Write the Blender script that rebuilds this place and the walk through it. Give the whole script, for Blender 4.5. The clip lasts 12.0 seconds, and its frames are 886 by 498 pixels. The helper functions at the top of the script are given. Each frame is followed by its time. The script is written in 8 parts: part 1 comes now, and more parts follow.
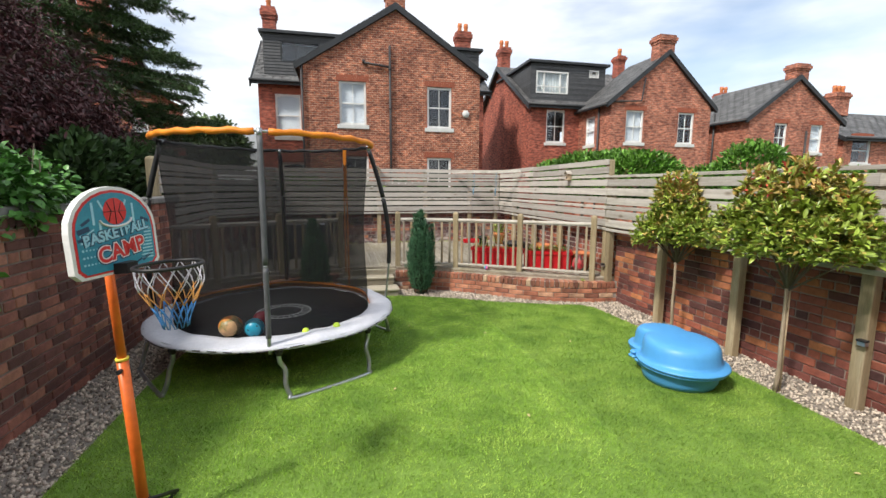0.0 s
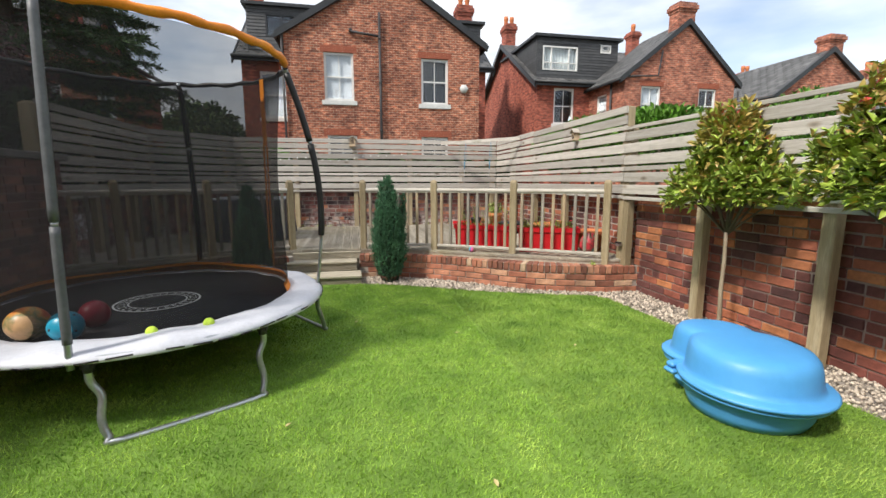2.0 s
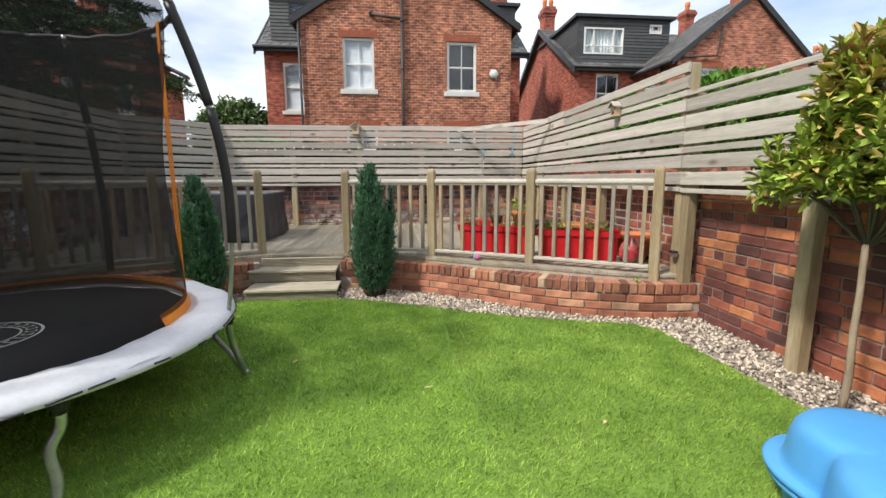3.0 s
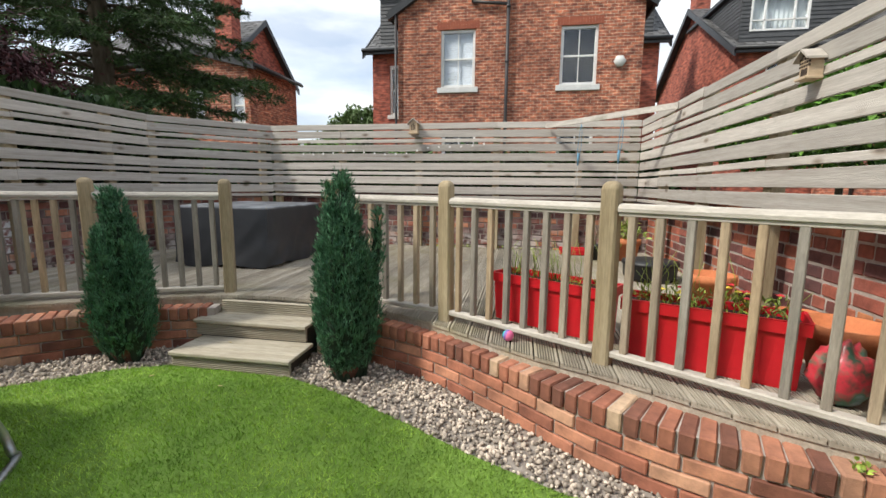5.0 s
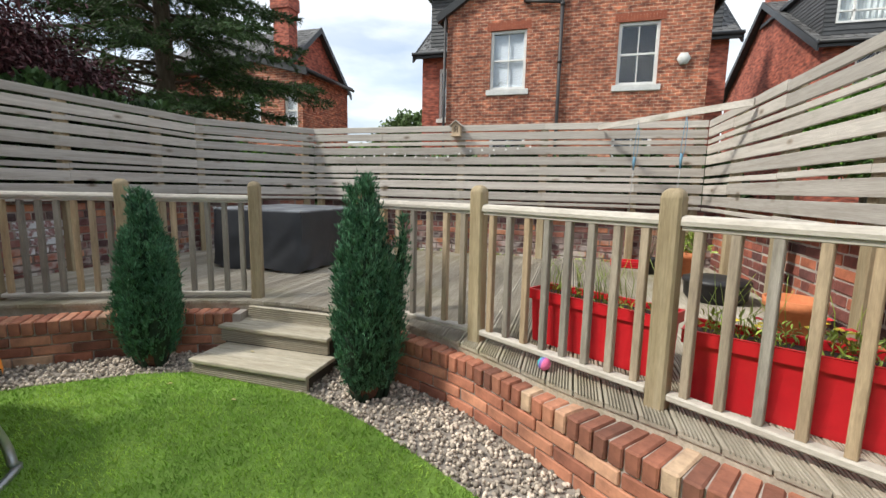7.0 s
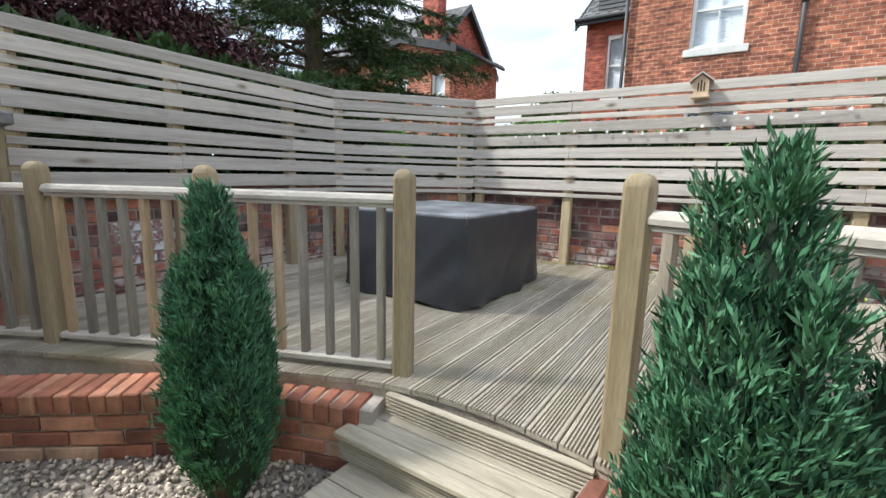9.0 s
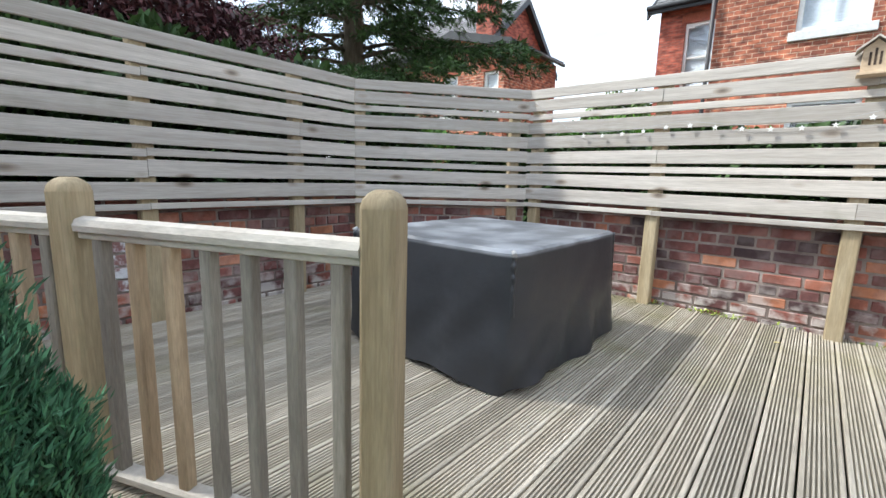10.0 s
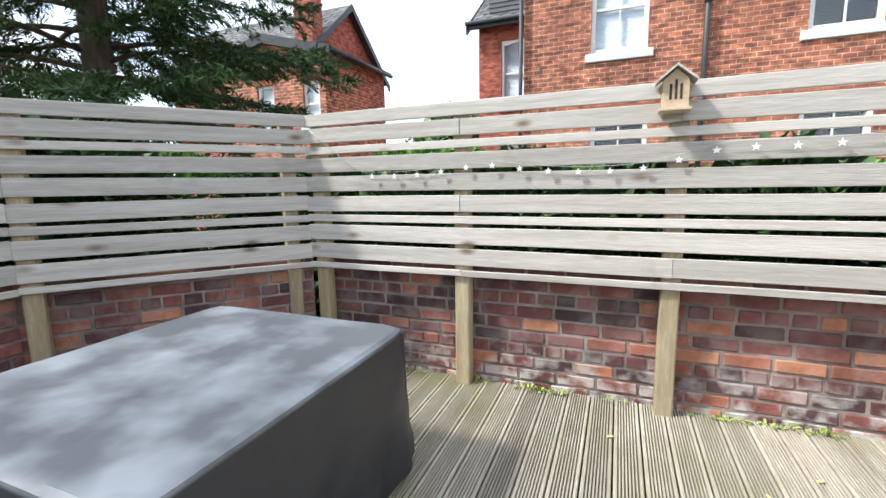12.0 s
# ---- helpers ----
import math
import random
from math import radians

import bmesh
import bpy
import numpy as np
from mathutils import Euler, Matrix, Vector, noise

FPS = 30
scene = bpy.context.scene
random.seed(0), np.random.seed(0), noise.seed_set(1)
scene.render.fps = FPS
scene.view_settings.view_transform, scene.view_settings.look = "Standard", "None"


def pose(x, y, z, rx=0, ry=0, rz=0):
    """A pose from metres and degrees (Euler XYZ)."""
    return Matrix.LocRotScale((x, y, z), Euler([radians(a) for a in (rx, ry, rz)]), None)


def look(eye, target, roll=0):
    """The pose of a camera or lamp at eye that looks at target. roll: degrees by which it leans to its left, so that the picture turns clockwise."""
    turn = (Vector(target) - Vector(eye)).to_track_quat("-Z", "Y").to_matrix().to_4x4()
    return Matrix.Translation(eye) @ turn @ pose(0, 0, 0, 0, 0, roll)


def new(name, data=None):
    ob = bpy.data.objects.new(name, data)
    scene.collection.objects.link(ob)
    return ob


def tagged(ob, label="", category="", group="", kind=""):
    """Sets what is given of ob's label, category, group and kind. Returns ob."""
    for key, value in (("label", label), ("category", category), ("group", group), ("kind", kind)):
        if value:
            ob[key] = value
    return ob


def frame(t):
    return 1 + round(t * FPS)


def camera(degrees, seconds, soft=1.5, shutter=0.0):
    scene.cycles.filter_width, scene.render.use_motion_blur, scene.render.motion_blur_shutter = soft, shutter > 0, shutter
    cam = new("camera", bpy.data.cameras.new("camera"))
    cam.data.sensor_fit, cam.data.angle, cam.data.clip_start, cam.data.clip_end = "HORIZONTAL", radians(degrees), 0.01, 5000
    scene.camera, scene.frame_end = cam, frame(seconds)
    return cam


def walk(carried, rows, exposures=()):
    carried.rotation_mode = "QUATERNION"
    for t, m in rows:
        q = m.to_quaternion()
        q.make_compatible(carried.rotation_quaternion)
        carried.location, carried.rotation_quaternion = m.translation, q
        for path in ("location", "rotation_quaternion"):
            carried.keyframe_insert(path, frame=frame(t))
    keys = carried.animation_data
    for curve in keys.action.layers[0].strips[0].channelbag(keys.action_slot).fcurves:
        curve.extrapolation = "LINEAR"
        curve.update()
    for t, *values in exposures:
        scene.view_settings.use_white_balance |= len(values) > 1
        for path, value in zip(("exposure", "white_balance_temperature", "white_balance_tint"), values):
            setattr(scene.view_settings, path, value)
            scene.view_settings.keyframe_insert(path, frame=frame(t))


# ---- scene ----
cam = camera(90.7, 12.0)
PATH = [
    (0, (0.477, -0.679, 1.858), (0.919, 1.251, 1.577), 0.3),
    (0.5, (0.546, -0.526, 1.765), (0.991, 1.404, 1.481), 0.2),
    (1, (0.73, -0.222, 1.628), (1.177, 1.705, 1.336), 0.2),
    (1.5, (1.005, 0.199, 1.506), (1.439, 2.128, 1.207), 0.1),
    (2, (1.294, 0.671, 1.393), (1.694, 2.607, 1.088), 0.0),
    (2.5, (1.665, 1.236, 1.318), (1.99, 3.184, 0.999), -0.2),
    (3, (2.01, 1.869, 1.305), (2.233, 3.831, 0.987), -0.2),
    (3.2, (2.12, 2.104, 1.315), (2.303, 4.071, 1.006), -0.1),
    (4.8, (2.918, 3.737, 1.387), (2.608, 5.69, 1.083), 0.4),
    (5, (2.968, 3.876, 1.388), (2.626, 5.826, 1.095), 0.6),
    (5.5, (3.046, 4.079, 1.412), (2.629, 6.015, 1.132), 0.7),
    (6, (3.061, 4.119, 1.416), (2.607, 6.048, 1.143), 0.8),
    (6.5, (3.062, 4.116, 1.41), (2.574, 6.037, 1.14), 1.0),
    (7, (3.02, 4.201, 1.394), (2.463, 6.102, 1.117), 1.2),
    (7.5, (2.747, 4.489, 1.381), (2.071, 6.349, 1.092), 1.4),
    (9.3, (1.532, 6.037, 1.396), (0.377, 7.635, 1.06), 1.7),
    (9.5, (1.427, 6.251, 1.389), (0.23, 7.818, 1.056), 2.0),
    (10, (1.185, 6.654, 1.449), (-0.089, 8.161, 1.121), 1.7),
    (10.5, (1.015, 6.962, 1.569), (-0.296, 8.438, 1.247), 1.5),
    (11, (0.959, 7.212, 1.642), (-0.352, 8.691, 1.332), 1.2),
    (11.5, (0.964, 7.483, 1.722), (-0.24, 9.051, 1.417), 0.9),
    (12, (1.092, 7.882, 1.783), (0.355, 9.719, 1.49), -0.9),
]
walk(cam, [(t, look(eye, target, roll)) for t, eye, target, roll in PATH],
     exposures=[(0, 0.47, 6600, 9), (3, 0.50, 6600, 9), (5, 0.48, 6550, 8), (7.5, 0.57, 6450, 7), (9.5, 1.14, 6100, 7), (10.5, 1.24, 6050, 7), (12, 1.22, 6100, 7)])

# world, sun
SUN_FROM = Vector((-1.27, -0.72, 1.6)).normalized()
sun_data = bpy.data.lights.new("sun", "SUN")
sun_data.energy, sun_data.angle, sun_data.color = 3.05, radians(6.0), (1.0, 0.95, 0.87)
sun_ob = new("sun", sun_data)
sun_ob.matrix_world = look(SUN_FROM * 40, (0, 0, 0))
world = bpy.data.worlds.new("sky")
scene.world = world
world.use_nodes = True
wn, wl = world.node_tree.nodes, world.node_tree.links
sky = wn.new("ShaderNodeTexSky")
sky.sky_type, sky.sun_disc = "NISHITA", False
sky.sun_elevation = math.asin(SUN_FROM.z)
sky.sun_rotation = math.atan2(SUN_FROM.x, SUN_FROM.y)
sky.dust_density, sky.air_density = 2.0, 1.0
wtc = wn.new("ShaderNodeTexCoord")
wmap = wn.new("ShaderNodeMapping")
wmap.inputs["Scale"].default_value = (1.0, 1.0, 3.2)
wnoise = wn.new("ShaderNodeTexNoise")
wnoise.inputs["Scale"].default_value, wnoise.inputs["Detail"].default_value = 2.3, 7
wramp = wn.new("ShaderNodeValToRGB")
wramp.color_ramp.elements[0].position, wramp.color_ramp.elements[1].position = 0.30, 0.62
wramp.color_ramp.elements[0].color = (0.25, 0.25, 0.25, 1)
wramp.color_ramp.elements[1].color = (0.97, 0.97, 0.97, 1)
wnoise2 = wn.new("ShaderNodeTexNoise")
wnoise2.inputs["Scale"].default_value, wnoise2.inputs["Detail"].default_value = 4.1, 6
wramp2 = wn.new("ShaderNodeValToRGB")
wramp2.color_ramp.elements[0].position, wramp2.color_ramp.elements[1].position = 0.33, 0.6
wramp2.color_ramp.elements[0].color = (3.9, 4.3, 5.0, 1)
wramp2.color_ramp.elements[1].color = (6.9, 7.0, 7.15, 1)
wmix = wn.new("ShaderNodeMixRGB")
wl.new(wtc.outputs["Generated"], wmap.inputs["Vector"])
wl.new(wmap.outputs["Vector"], wnoise.inputs["Vector"])
wl.new(wmap.outputs["Vector"], wnoise2.inputs["Vector"])
wl.new(wnoise.outputs["Fac"], wramp.inputs["Fac"])
wl.new(wnoise2.outputs["Fac"], wramp2.inputs["Fac"])
wl.new(wramp.outputs["Color"], wmix.inputs["Fac"])
wl.new(sky.outputs["Color"], wmix.inputs["Color1"])
wl.new(wramp2.outputs["Color"], wmix.inputs["Color2"])
wl.new(wmix.outputs["Color"], wn["Background"].inputs["Color"])
wn["Background"].inputs["Strength"].default_value = 0.15


# materials
def ramp_of(nt, stops, fac):
    r = nt.nodes.new("ShaderNodeValToRGB")
    els = r.color_ramp.elements
    while len(els) < len(stops):
        els.new(0.5)
    for e, (p, c) in zip(els, stops):
        e.position, e.color = p, (*c, 1)
    nt.links.new(fac, r.inputs["Fac"])
    return r.outputs["Color"]


def noise_of(nt, scale, detail=4, rough=0.55, stretch=(1, 1, 1), space="Object"):
    tc = nt.nodes.new("ShaderNodeTexCoord")
    mp = nt.nodes.new("ShaderNodeMapping")
    mp.inputs["Scale"].default_value = stretch
    nt.links.new(tc.outputs[space], mp.inputs["Vector"])
    n = nt.nodes.new("ShaderNodeTexNoise")
    n.inputs["Scale"].default_value, n.inputs["Detail"].default_value, n.inputs["Roughness"].default_value = scale, detail, rough
    nt.links.new(mp.outputs["Vector"], n.inputs["Vector"])
    return n.outputs["Fac"]


def mix_of(nt, kind, fac, a, b):
    m = nt.nodes.new("ShaderNodeMixRGB")
    m.blend_type = kind
    for sock, v in ((m.inputs["Fac"], fac), (m.inputs["Color1"], a), (m.inputs["Color2"], b)):
        if isinstance(v, (int, float)):
            sock.default_value = v
        elif isinstance(v, tuple):
            sock.default_value = (*v, 1)
        else:
            nt.links.new(v, sock)
    return m.outputs["Color"]


def material(name, stops, scale=6.0, rough=0.7, metal=0.0, bump=0.0, bump_scale=60.0, stretch=(1, 1, 1), random_by="", spread=(0.75, 1.2), detail_mix=0.25, spec=0.4, space="Object", stain=None, tan=None, knots=False):
    """stops: colour ramp over noise. random_by: object or island brightness."""
    m = bpy.data.materials.new(name)
    m.use_nodes = True
    nt = m.node_tree
    b = nt.nodes["Principled BSDF"]
    col = ramp_of(nt, stops, noise_of(nt, scale, 5, 0.6, stretch, space))
    fine = noise_of(nt, scale * 9, 4, 0.6, stretch, space)
    col = mix_of(nt, "MULTIPLY", detail_mix, col, ramp_of(nt, [(0.25, (0.35, 0.35, 0.35)), (0.75, (1.3, 1.3, 1.3))], fine))
    if random_by:
        if random_by == "object":
            src = nt.nodes.new("ShaderNodeObjectInfo").outputs["Random"]
        else:
            src = nt.nodes.new("ShaderNodeNewGeometry").outputs["Random Per Island"]
        lo, hi = spread
        col = mix_of(nt, "MULTIPLY", 1.0, col, ramp_of(nt, [(0, (lo,) * 3), (1, (hi,) * 3)], src))
    if tan:
        col = mix_of(nt, "MIX", ramp_of(nt, [(0.35, (0, 0, 0)), (0.9, (0.8, 0.8, 0.8))], nt.nodes.new("ShaderNodeObjectInfo").outputs["Random"]), col, mix_of(nt, "MULTIPLY", 1.0, col, tan))
    if knots:
        tc, mp, vo = nt.nodes.new("ShaderNodeTexCoord"), nt.nodes.new("ShaderNodeMapping"), nt.nodes.new("ShaderNodeTexVoronoi")
        mp.inputs["Scale"].default_value = (2.6, 0.5, 6.0)
        vo.inputs["Scale"].default_value = 1.0
        nt.links.new(tc.outputs["Object"], mp.inputs["Vector"])
        nt.links.new(mp.outputs["Vector"], vo.inputs["Vector"])
        col = mix_of(nt, "MULTIPLY", 0.85, col, ramp_of(nt, [(0.06, (0.25, 0.20, 0.16)), (0.13, (0.72, 0.66, 0.60)), (0.2, (1, 1, 1))], vo.outputs["Distance"]))
    if stain:
        sc, colour, lo, hi = stain
        f = ramp_of(nt, [(lo, (0, 0, 0)), (hi, (1, 1, 1))], noise_of(nt, sc, 4, 0.6, (1, 1, 1), space))
        col = mix_of(nt, "MIX", f, col, colour)
    nt.links.new(col, b.inputs["Base Color"])
    b.inputs["Roughness"].default_value, b.inputs["Metallic"].default_value = rough, metal
    b.inputs["Specular IOR Level"].default_value = spec
    if bump:
        bn = nt.nodes.new("ShaderNodeBump")
        bn.inputs["Strength"].default_value, bn.inputs["Distance"].default_value = bump, 0.01
        nt.links.new(noise_of(nt, bump_scale, 5, 0.6, stretch, space), bn.inputs["Height"])
        nt.links.new(bn.outputs["Normal"], b.inputs["Normal"])
    return m


def brick_piece(name, random_by, stops, lime=0.0):
    m = bpy.data.materials.new(name)
    m.use_nodes = True
    nt = m.node_tree
    b = nt.nodes["Principled BSDF"]
    if random_by == "object":
        src = nt.nodes.new("ShaderNodeObjectInfo").outputs["Random"]
    else:
        src = nt.nodes.new("ShaderNodeNewGeometry").outputs["Random Per Island"]
    col = ramp_of(nt, stops, src)
    col = mix_of(nt, "MULTIPLY", 0.75, col, ramp_of(nt, [(0.3, (0.45, 0.42, 0.42)), (0.7, (1.35, 1.3, 1.25))], noise_of(nt, 9, 5, 0.65, (1, 1, 1), "Object")))
    geo = nt.nodes.new("ShaderNodeNewGeometry")
    pn = nt.nodes.new("ShaderNodeTexNoise")
    pn.inputs["Scale"].default_value, pn.inputs["Detail"].default_value = 2.2, 6
    nt.links.new(geo.outputs["Position"], pn.inputs["Vector"])
    col = mix_of(nt, "MULTIPLY", 0.7, col, ramp_of(nt, [(0.35, (0.5, 0.46, 0.46)), (0.65, (1.25, 1.2, 1.15))], pn.outputs["Fac"]))
    if lime:
        pl = nt.nodes.new("ShaderNodeTexNoise")
        pl.inputs["Scale"].default_value, pl.inputs["Detail"].default_value = 7, 7
        nt.links.new(geo.outputs["Position"], pl.inputs["Vector"])
        sep = nt.nodes.new("ShaderNodeSeparateXYZ")
        nt.links.new(geo.outputs["Position"], sep.inputs["Vector"])
        low = ramp_of(nt, [(0.42, (1, 1, 1)), (0.75, (0.12, 0.12, 0.12))], sep.outputs["Z"])
        blot = ramp_of(nt, [(0.44, (0, 0, 0)), (0.58, (1, 1, 1))], pl.outputs["Fac"])
        f = mix_of(nt, "MULTIPLY", 1.0, low, blot)
        col = mix_of(nt, "MIX", mix_of(nt, "MULTIPLY", 1.0, f, (lime, lime, lime)), col, (0.5, 0.46, 0.43))
    nt.links.new(col, b.inputs["Base Color"])
    b.inputs["Roughness"].default_value = 0.88
    bn = nt.nodes.new("ShaderNodeBump")
    bn.inputs["Strength"].default_value, bn.inputs["Distance"].default_value = 0.6, 0.008
    nt.links.new(noise_of(nt, 40, 5, 0.7), bn.inputs["Height"])
    nt.links.new(bn.outputs["Normal"], b.inputs["Normal"])
    return m


def brick_texture(name, c1, c2, mortar, dark=(0.5, 0.45, 0.45), row=0.085, length=0.24, bias=-0.1):
    """Far brickwork: courses in the wall's own plane (object x and z)."""
    m = bpy.data.materials.new(name)
    m.use_nodes = True
    nt = m.node_tree
    b = nt.nodes["Principled BSDF"]
    uv = nt.nodes.new("ShaderNodeUVMap")
    br = nt.nodes.new("ShaderNodeTexBrick")
    br.inputs["Scale"].default_value = 1.0
    br.inputs["Brick Width"].default_value, br.inputs["Row Height"].default_value = length, row
    br.inputs["Mortar Size"].default_value, br.inputs["Bias"].default_value = 0.007, bias
    br.inputs["Mortar Smooth"].default_value = 0.3
    br.inputs["Color1"].default_value, br.inputs["Color2"].default_value, br.inputs["Mortar"].default_value = (*c1, 1), (*c2, 1), (*mortar, 1)
    nt.links.new(uv.outputs["UV"], br.inputs["Vector"])
    col = br.outputs["Color"]
    col = mix_of(nt, "MULTIPLY", 0.8, col, ramp_of(nt, [(0.34, dark), (0.62, (1.25, 1.22, 1.18))], noise_of(nt, 0.9, 6, 0.65)))
    # single bricks darker or paler
    mp = nt.nodes.new("ShaderNodeMapping")
    mp.inputs["Scale"].default_value = (1 / length, 1 / row, 1)
    nt.links.new(uv.outputs["UV"], mp.inputs["Vector"])
    wn_ = nt.nodes.new("ShaderNodeTexNoise")
    wn_.inputs["Scale"].default_value, wn_.inputs["Detail"].default_value = 0.9, 2
    nt.links.new(mp.outputs["Vector"], wn_.inputs["Vector"])
    col = mix_of(nt, "MULTIPLY", 0.85, col, ramp_of(nt, [(0.32, (0.38, 0.32, 0.32)), (0.5, (0.95, 0.93, 0.92)), (0.68, (1.65, 1.5, 1.35))], wn_.outputs["Fac"]))
    nt.links.new(col, b.inputs["Base Color"])
    b.inputs["Roughness"].default_value = 0.9
    bn = nt.nodes.new("ShaderNodeBump")
    bn.inputs["Strength"].default_value, bn.inputs["Distance"].default_value = 0.8, 0.01
    inv = nt.nodes.new("ShaderNodeMath")
    inv.operation = "SUBTRACT"
    inv.inputs[0].default_value = 1.0
    nt.links.new(br.outputs["Fac"], inv.inputs[1])
    nt.links.new(inv.outputs[0], bn.inputs["Height"])
    nt.links.new(bn.outputs["Normal"], b.inputs["Normal"])
    return m


def glassy(name, tint=(0.9, 0.95, 1.0), rough=0.02):
    m = bpy.data.materials.new(name)
    m.use_nodes = True
    b = m.node_tree.nodes["Principled BSDF"]
    b.inputs["Base Color"].default_value = (*tint, 1)
    b.inputs["Roughness"].default_value = rough
    b.inputs["Transmission Weight"].default_value = 1.0
    b.inputs["IOR"].default_value = 1.5
    return m


def netting(name, colour, see):
    m = bpy.data.materials.new(name)
    m.use_nodes = True
    nt = m.node_tree
    out = nt.nodes["Material Output"]
    d = nt.nodes.new("ShaderNodeBsdfDiffuse")
    d.inputs["Color"].default_value = (*colour, 1)
    tr = nt.nodes.new("ShaderNodeBsdfTransparent")
    mx = nt.nodes.new("ShaderNodeMixShader")
    n = noise_of(nt, 3.0, 3, 0.5)
    r = nt.nodes.new("ShaderNodeMapRange")
    r.inputs["To Min"].default_value, r.inputs["To Max"].default_value = see - 0.07, see + 0.07
    nt.links.new(n, r.inputs["Value"])
    nt.links.new(r.outputs["Result"], mx.inputs["Fac"])
    nt.links.new(d.outputs[0], mx.inputs[1])
    nt.links.new(tr.outputs[0], mx.inputs[2])
    nt.links.new(mx.outputs[0], out.inputs["Surface"])
    return m


RED_STOPS = [(0.0, (0.13, 0.04, 0.035)), (0.22, (0.22, 0.06, 0.04)), (0.5, (0.33, 0.10, 0.06)), (0.8, (0.42, 0.15, 0.08)), (1.0, (0.5, 0.20, 0.09))]
DARK_STOPS = [(0.0, (0.10, 0.045, 0.045)), (0.35, (0.22, 0.075, 0.06)), (0.6, (0.33, 0.105, 0.07)), (0.85, (0.44, 0.16, 0.085)), (1.0, (0.55, 0.23, 0.10))]
CAP_STOPS = [(0.0, (0.19, 0.085, 0.06)), (0.3, (0.35, 0.14, 0.09)), (0.6, (0.44, 0.19, 0.12)), (0.9, (0.49, 0.25, 0.16)), (1.0, (0.54, 0.41, 0.29))]
M = {}
M["brick_e"] = brick_piece("garden_brick", "object", DARK_STOPS)
M["brick_e_i"] = brick_piece("garden_brick_joined", "island", DARK_STOPS)
N_STOPS = [(0.0, (0.06, 0.038, 0.042)), (0.3, (0.15, 0.062, 0.06)), (0.65, (0.24, 0.092, 0.075)), (0.88, (0.33, 0.13, 0.085)), (1.0, (0.50, 0.22, 0.11))]
M["brick_n"] = brick_piece("deck_wall_brick", "object", N_STOPS, lime=1.0)
M["brick_n_i"] = brick_piece("deck_wall_brick_joined", "island", N_STOPS, lime=0.9)
W_STOPS = [(0.0, (0.13, 0.065, 0.06)), (0.35, (0.23, 0.10, 0.085)), (0.6, (0.31, 0.13, 0.10)), (0.85, (0.40, 0.18, 0.13)), (1.0, (0.48, 0.24, 0.17))]
M["brick_w"] = brick_piece("left_wall_brick", "object", W_STOPS)
M["brick_w_i"] = brick_piece("left_wall_brick_joined", "island", W_STOPS)
M["brick_cap"] = brick_piece("retaining_brick", "object", CAP_STOPS)
M["mortar"] = material("mortar", [(0.3, (0.27, 0.22, 0.19)), (0.7, (0.50, 0.45, 0.40))], 5, 0.95, bump=0.5)
M["mortar_n"] = material("limewashed_mortar", [(0.35, (0.15, 0.115, 0.10)), (0.6, (0.30, 0.25, 0.22)), (0.75, (0.48, 0.44, 0.40))], 3, 0.95, bump=0.5)
M["mortar_dark"] = material("old_mortar", [(0.3, (0.18, 0.13, 0.115)), (0.7, (0.36, 0.29, 0.25))], 4, 0.95, bump=0.5)
M["grass_base"] = material("turf_backing", [(0.25, (0.12, 0.22, 0.03)), (0.75, (0.20, 0.33, 0.055))], 1.6, 0.85, bump=0.7, bump_scale=120, detail_mix=0.5)
M["grass"] = material("turf_blade", [(0.34, (0.16, 0.32, 0.035)), (0.5, (0.32, 0.52, 0.07)), (0.66, (0.50, 0.69, 0.13))], 2.6, 0.55, random_by="island", spread=(0.62, 1.3), spec=0.3)
M["grass_b"] = material("second_roll_blade", [(0.34, (0.12, 0.24, 0.028)), (0.5, (0.24, 0.39, 0.055)), (0.66, (0.38, 0.53, 0.10))], 2.6, 0.55, random_by="island", spread=(0.62, 1.3), spec=0.3)
M["gravel"] = material("pebble", [(0.0, (0.38, 0.32, 0.26)), (1, (0.60, 0.52, 0.43))], 8, 0.85, random_by="island", spread=(0.28, 1.6), bump=0.3)
M["soil"] = material("gravel_bed", [(0.3, (0.20, 0.17, 0.15)), (0.7, (0.40, 0.36, 0.31))], 14, 0.95, bump=0.8, bump_scale=90)
M["ground"] = material("ground", [(0.3, (0.07, 0.09, 0.04)), (0.7, (0.13, 0.13, 0.08))], 0.4, 0.95)
M["fence"] = material("weathered_fence_board", [(0.2, (0.33, 0.295, 0.255)), (0.5, (0.47, 0.435, 0.39)), (0.8, (0.60, 0.565, 0.515))], 2.2, 0.8, knots=True, stretch=(0.35, 3, 9), random_by="object", spread=(0.8, 1.18), bump=0.35, bump_scale=30, detail_mix=0.4, stain=(1.4, (0.16, 0.17, 0.10), 0.62, 0.85))
M["post"] = material("treated_post", [(0.25, (0.24, 0.18, 0.10)), (0.55, (0.36, 0.29, 0.18)), (0.8, (0.46, 0.39, 0.27))], 3.0, 0.75, stretch=(5, 5, 0.5), random_by="object", spread=(0.8, 1.15), bump=0.3, bump_scale=25, detail_mix=0.4)
M["spindle"] = material("weathered_spindle", [(0.25, (0.23, 0.20, 0.165)), (0.55, (0.36, 0.325, 0.275)), (0.8, (0.50, 0.455, 0.40))], 4.0, 0.78, tan=(1.05, 0.80, 0.50), stretch=(5, 5, 0.6), random_by="object", spread=(0.65, 1.25), bump=0.3, bump_scale=30, detail_mix=0.4)
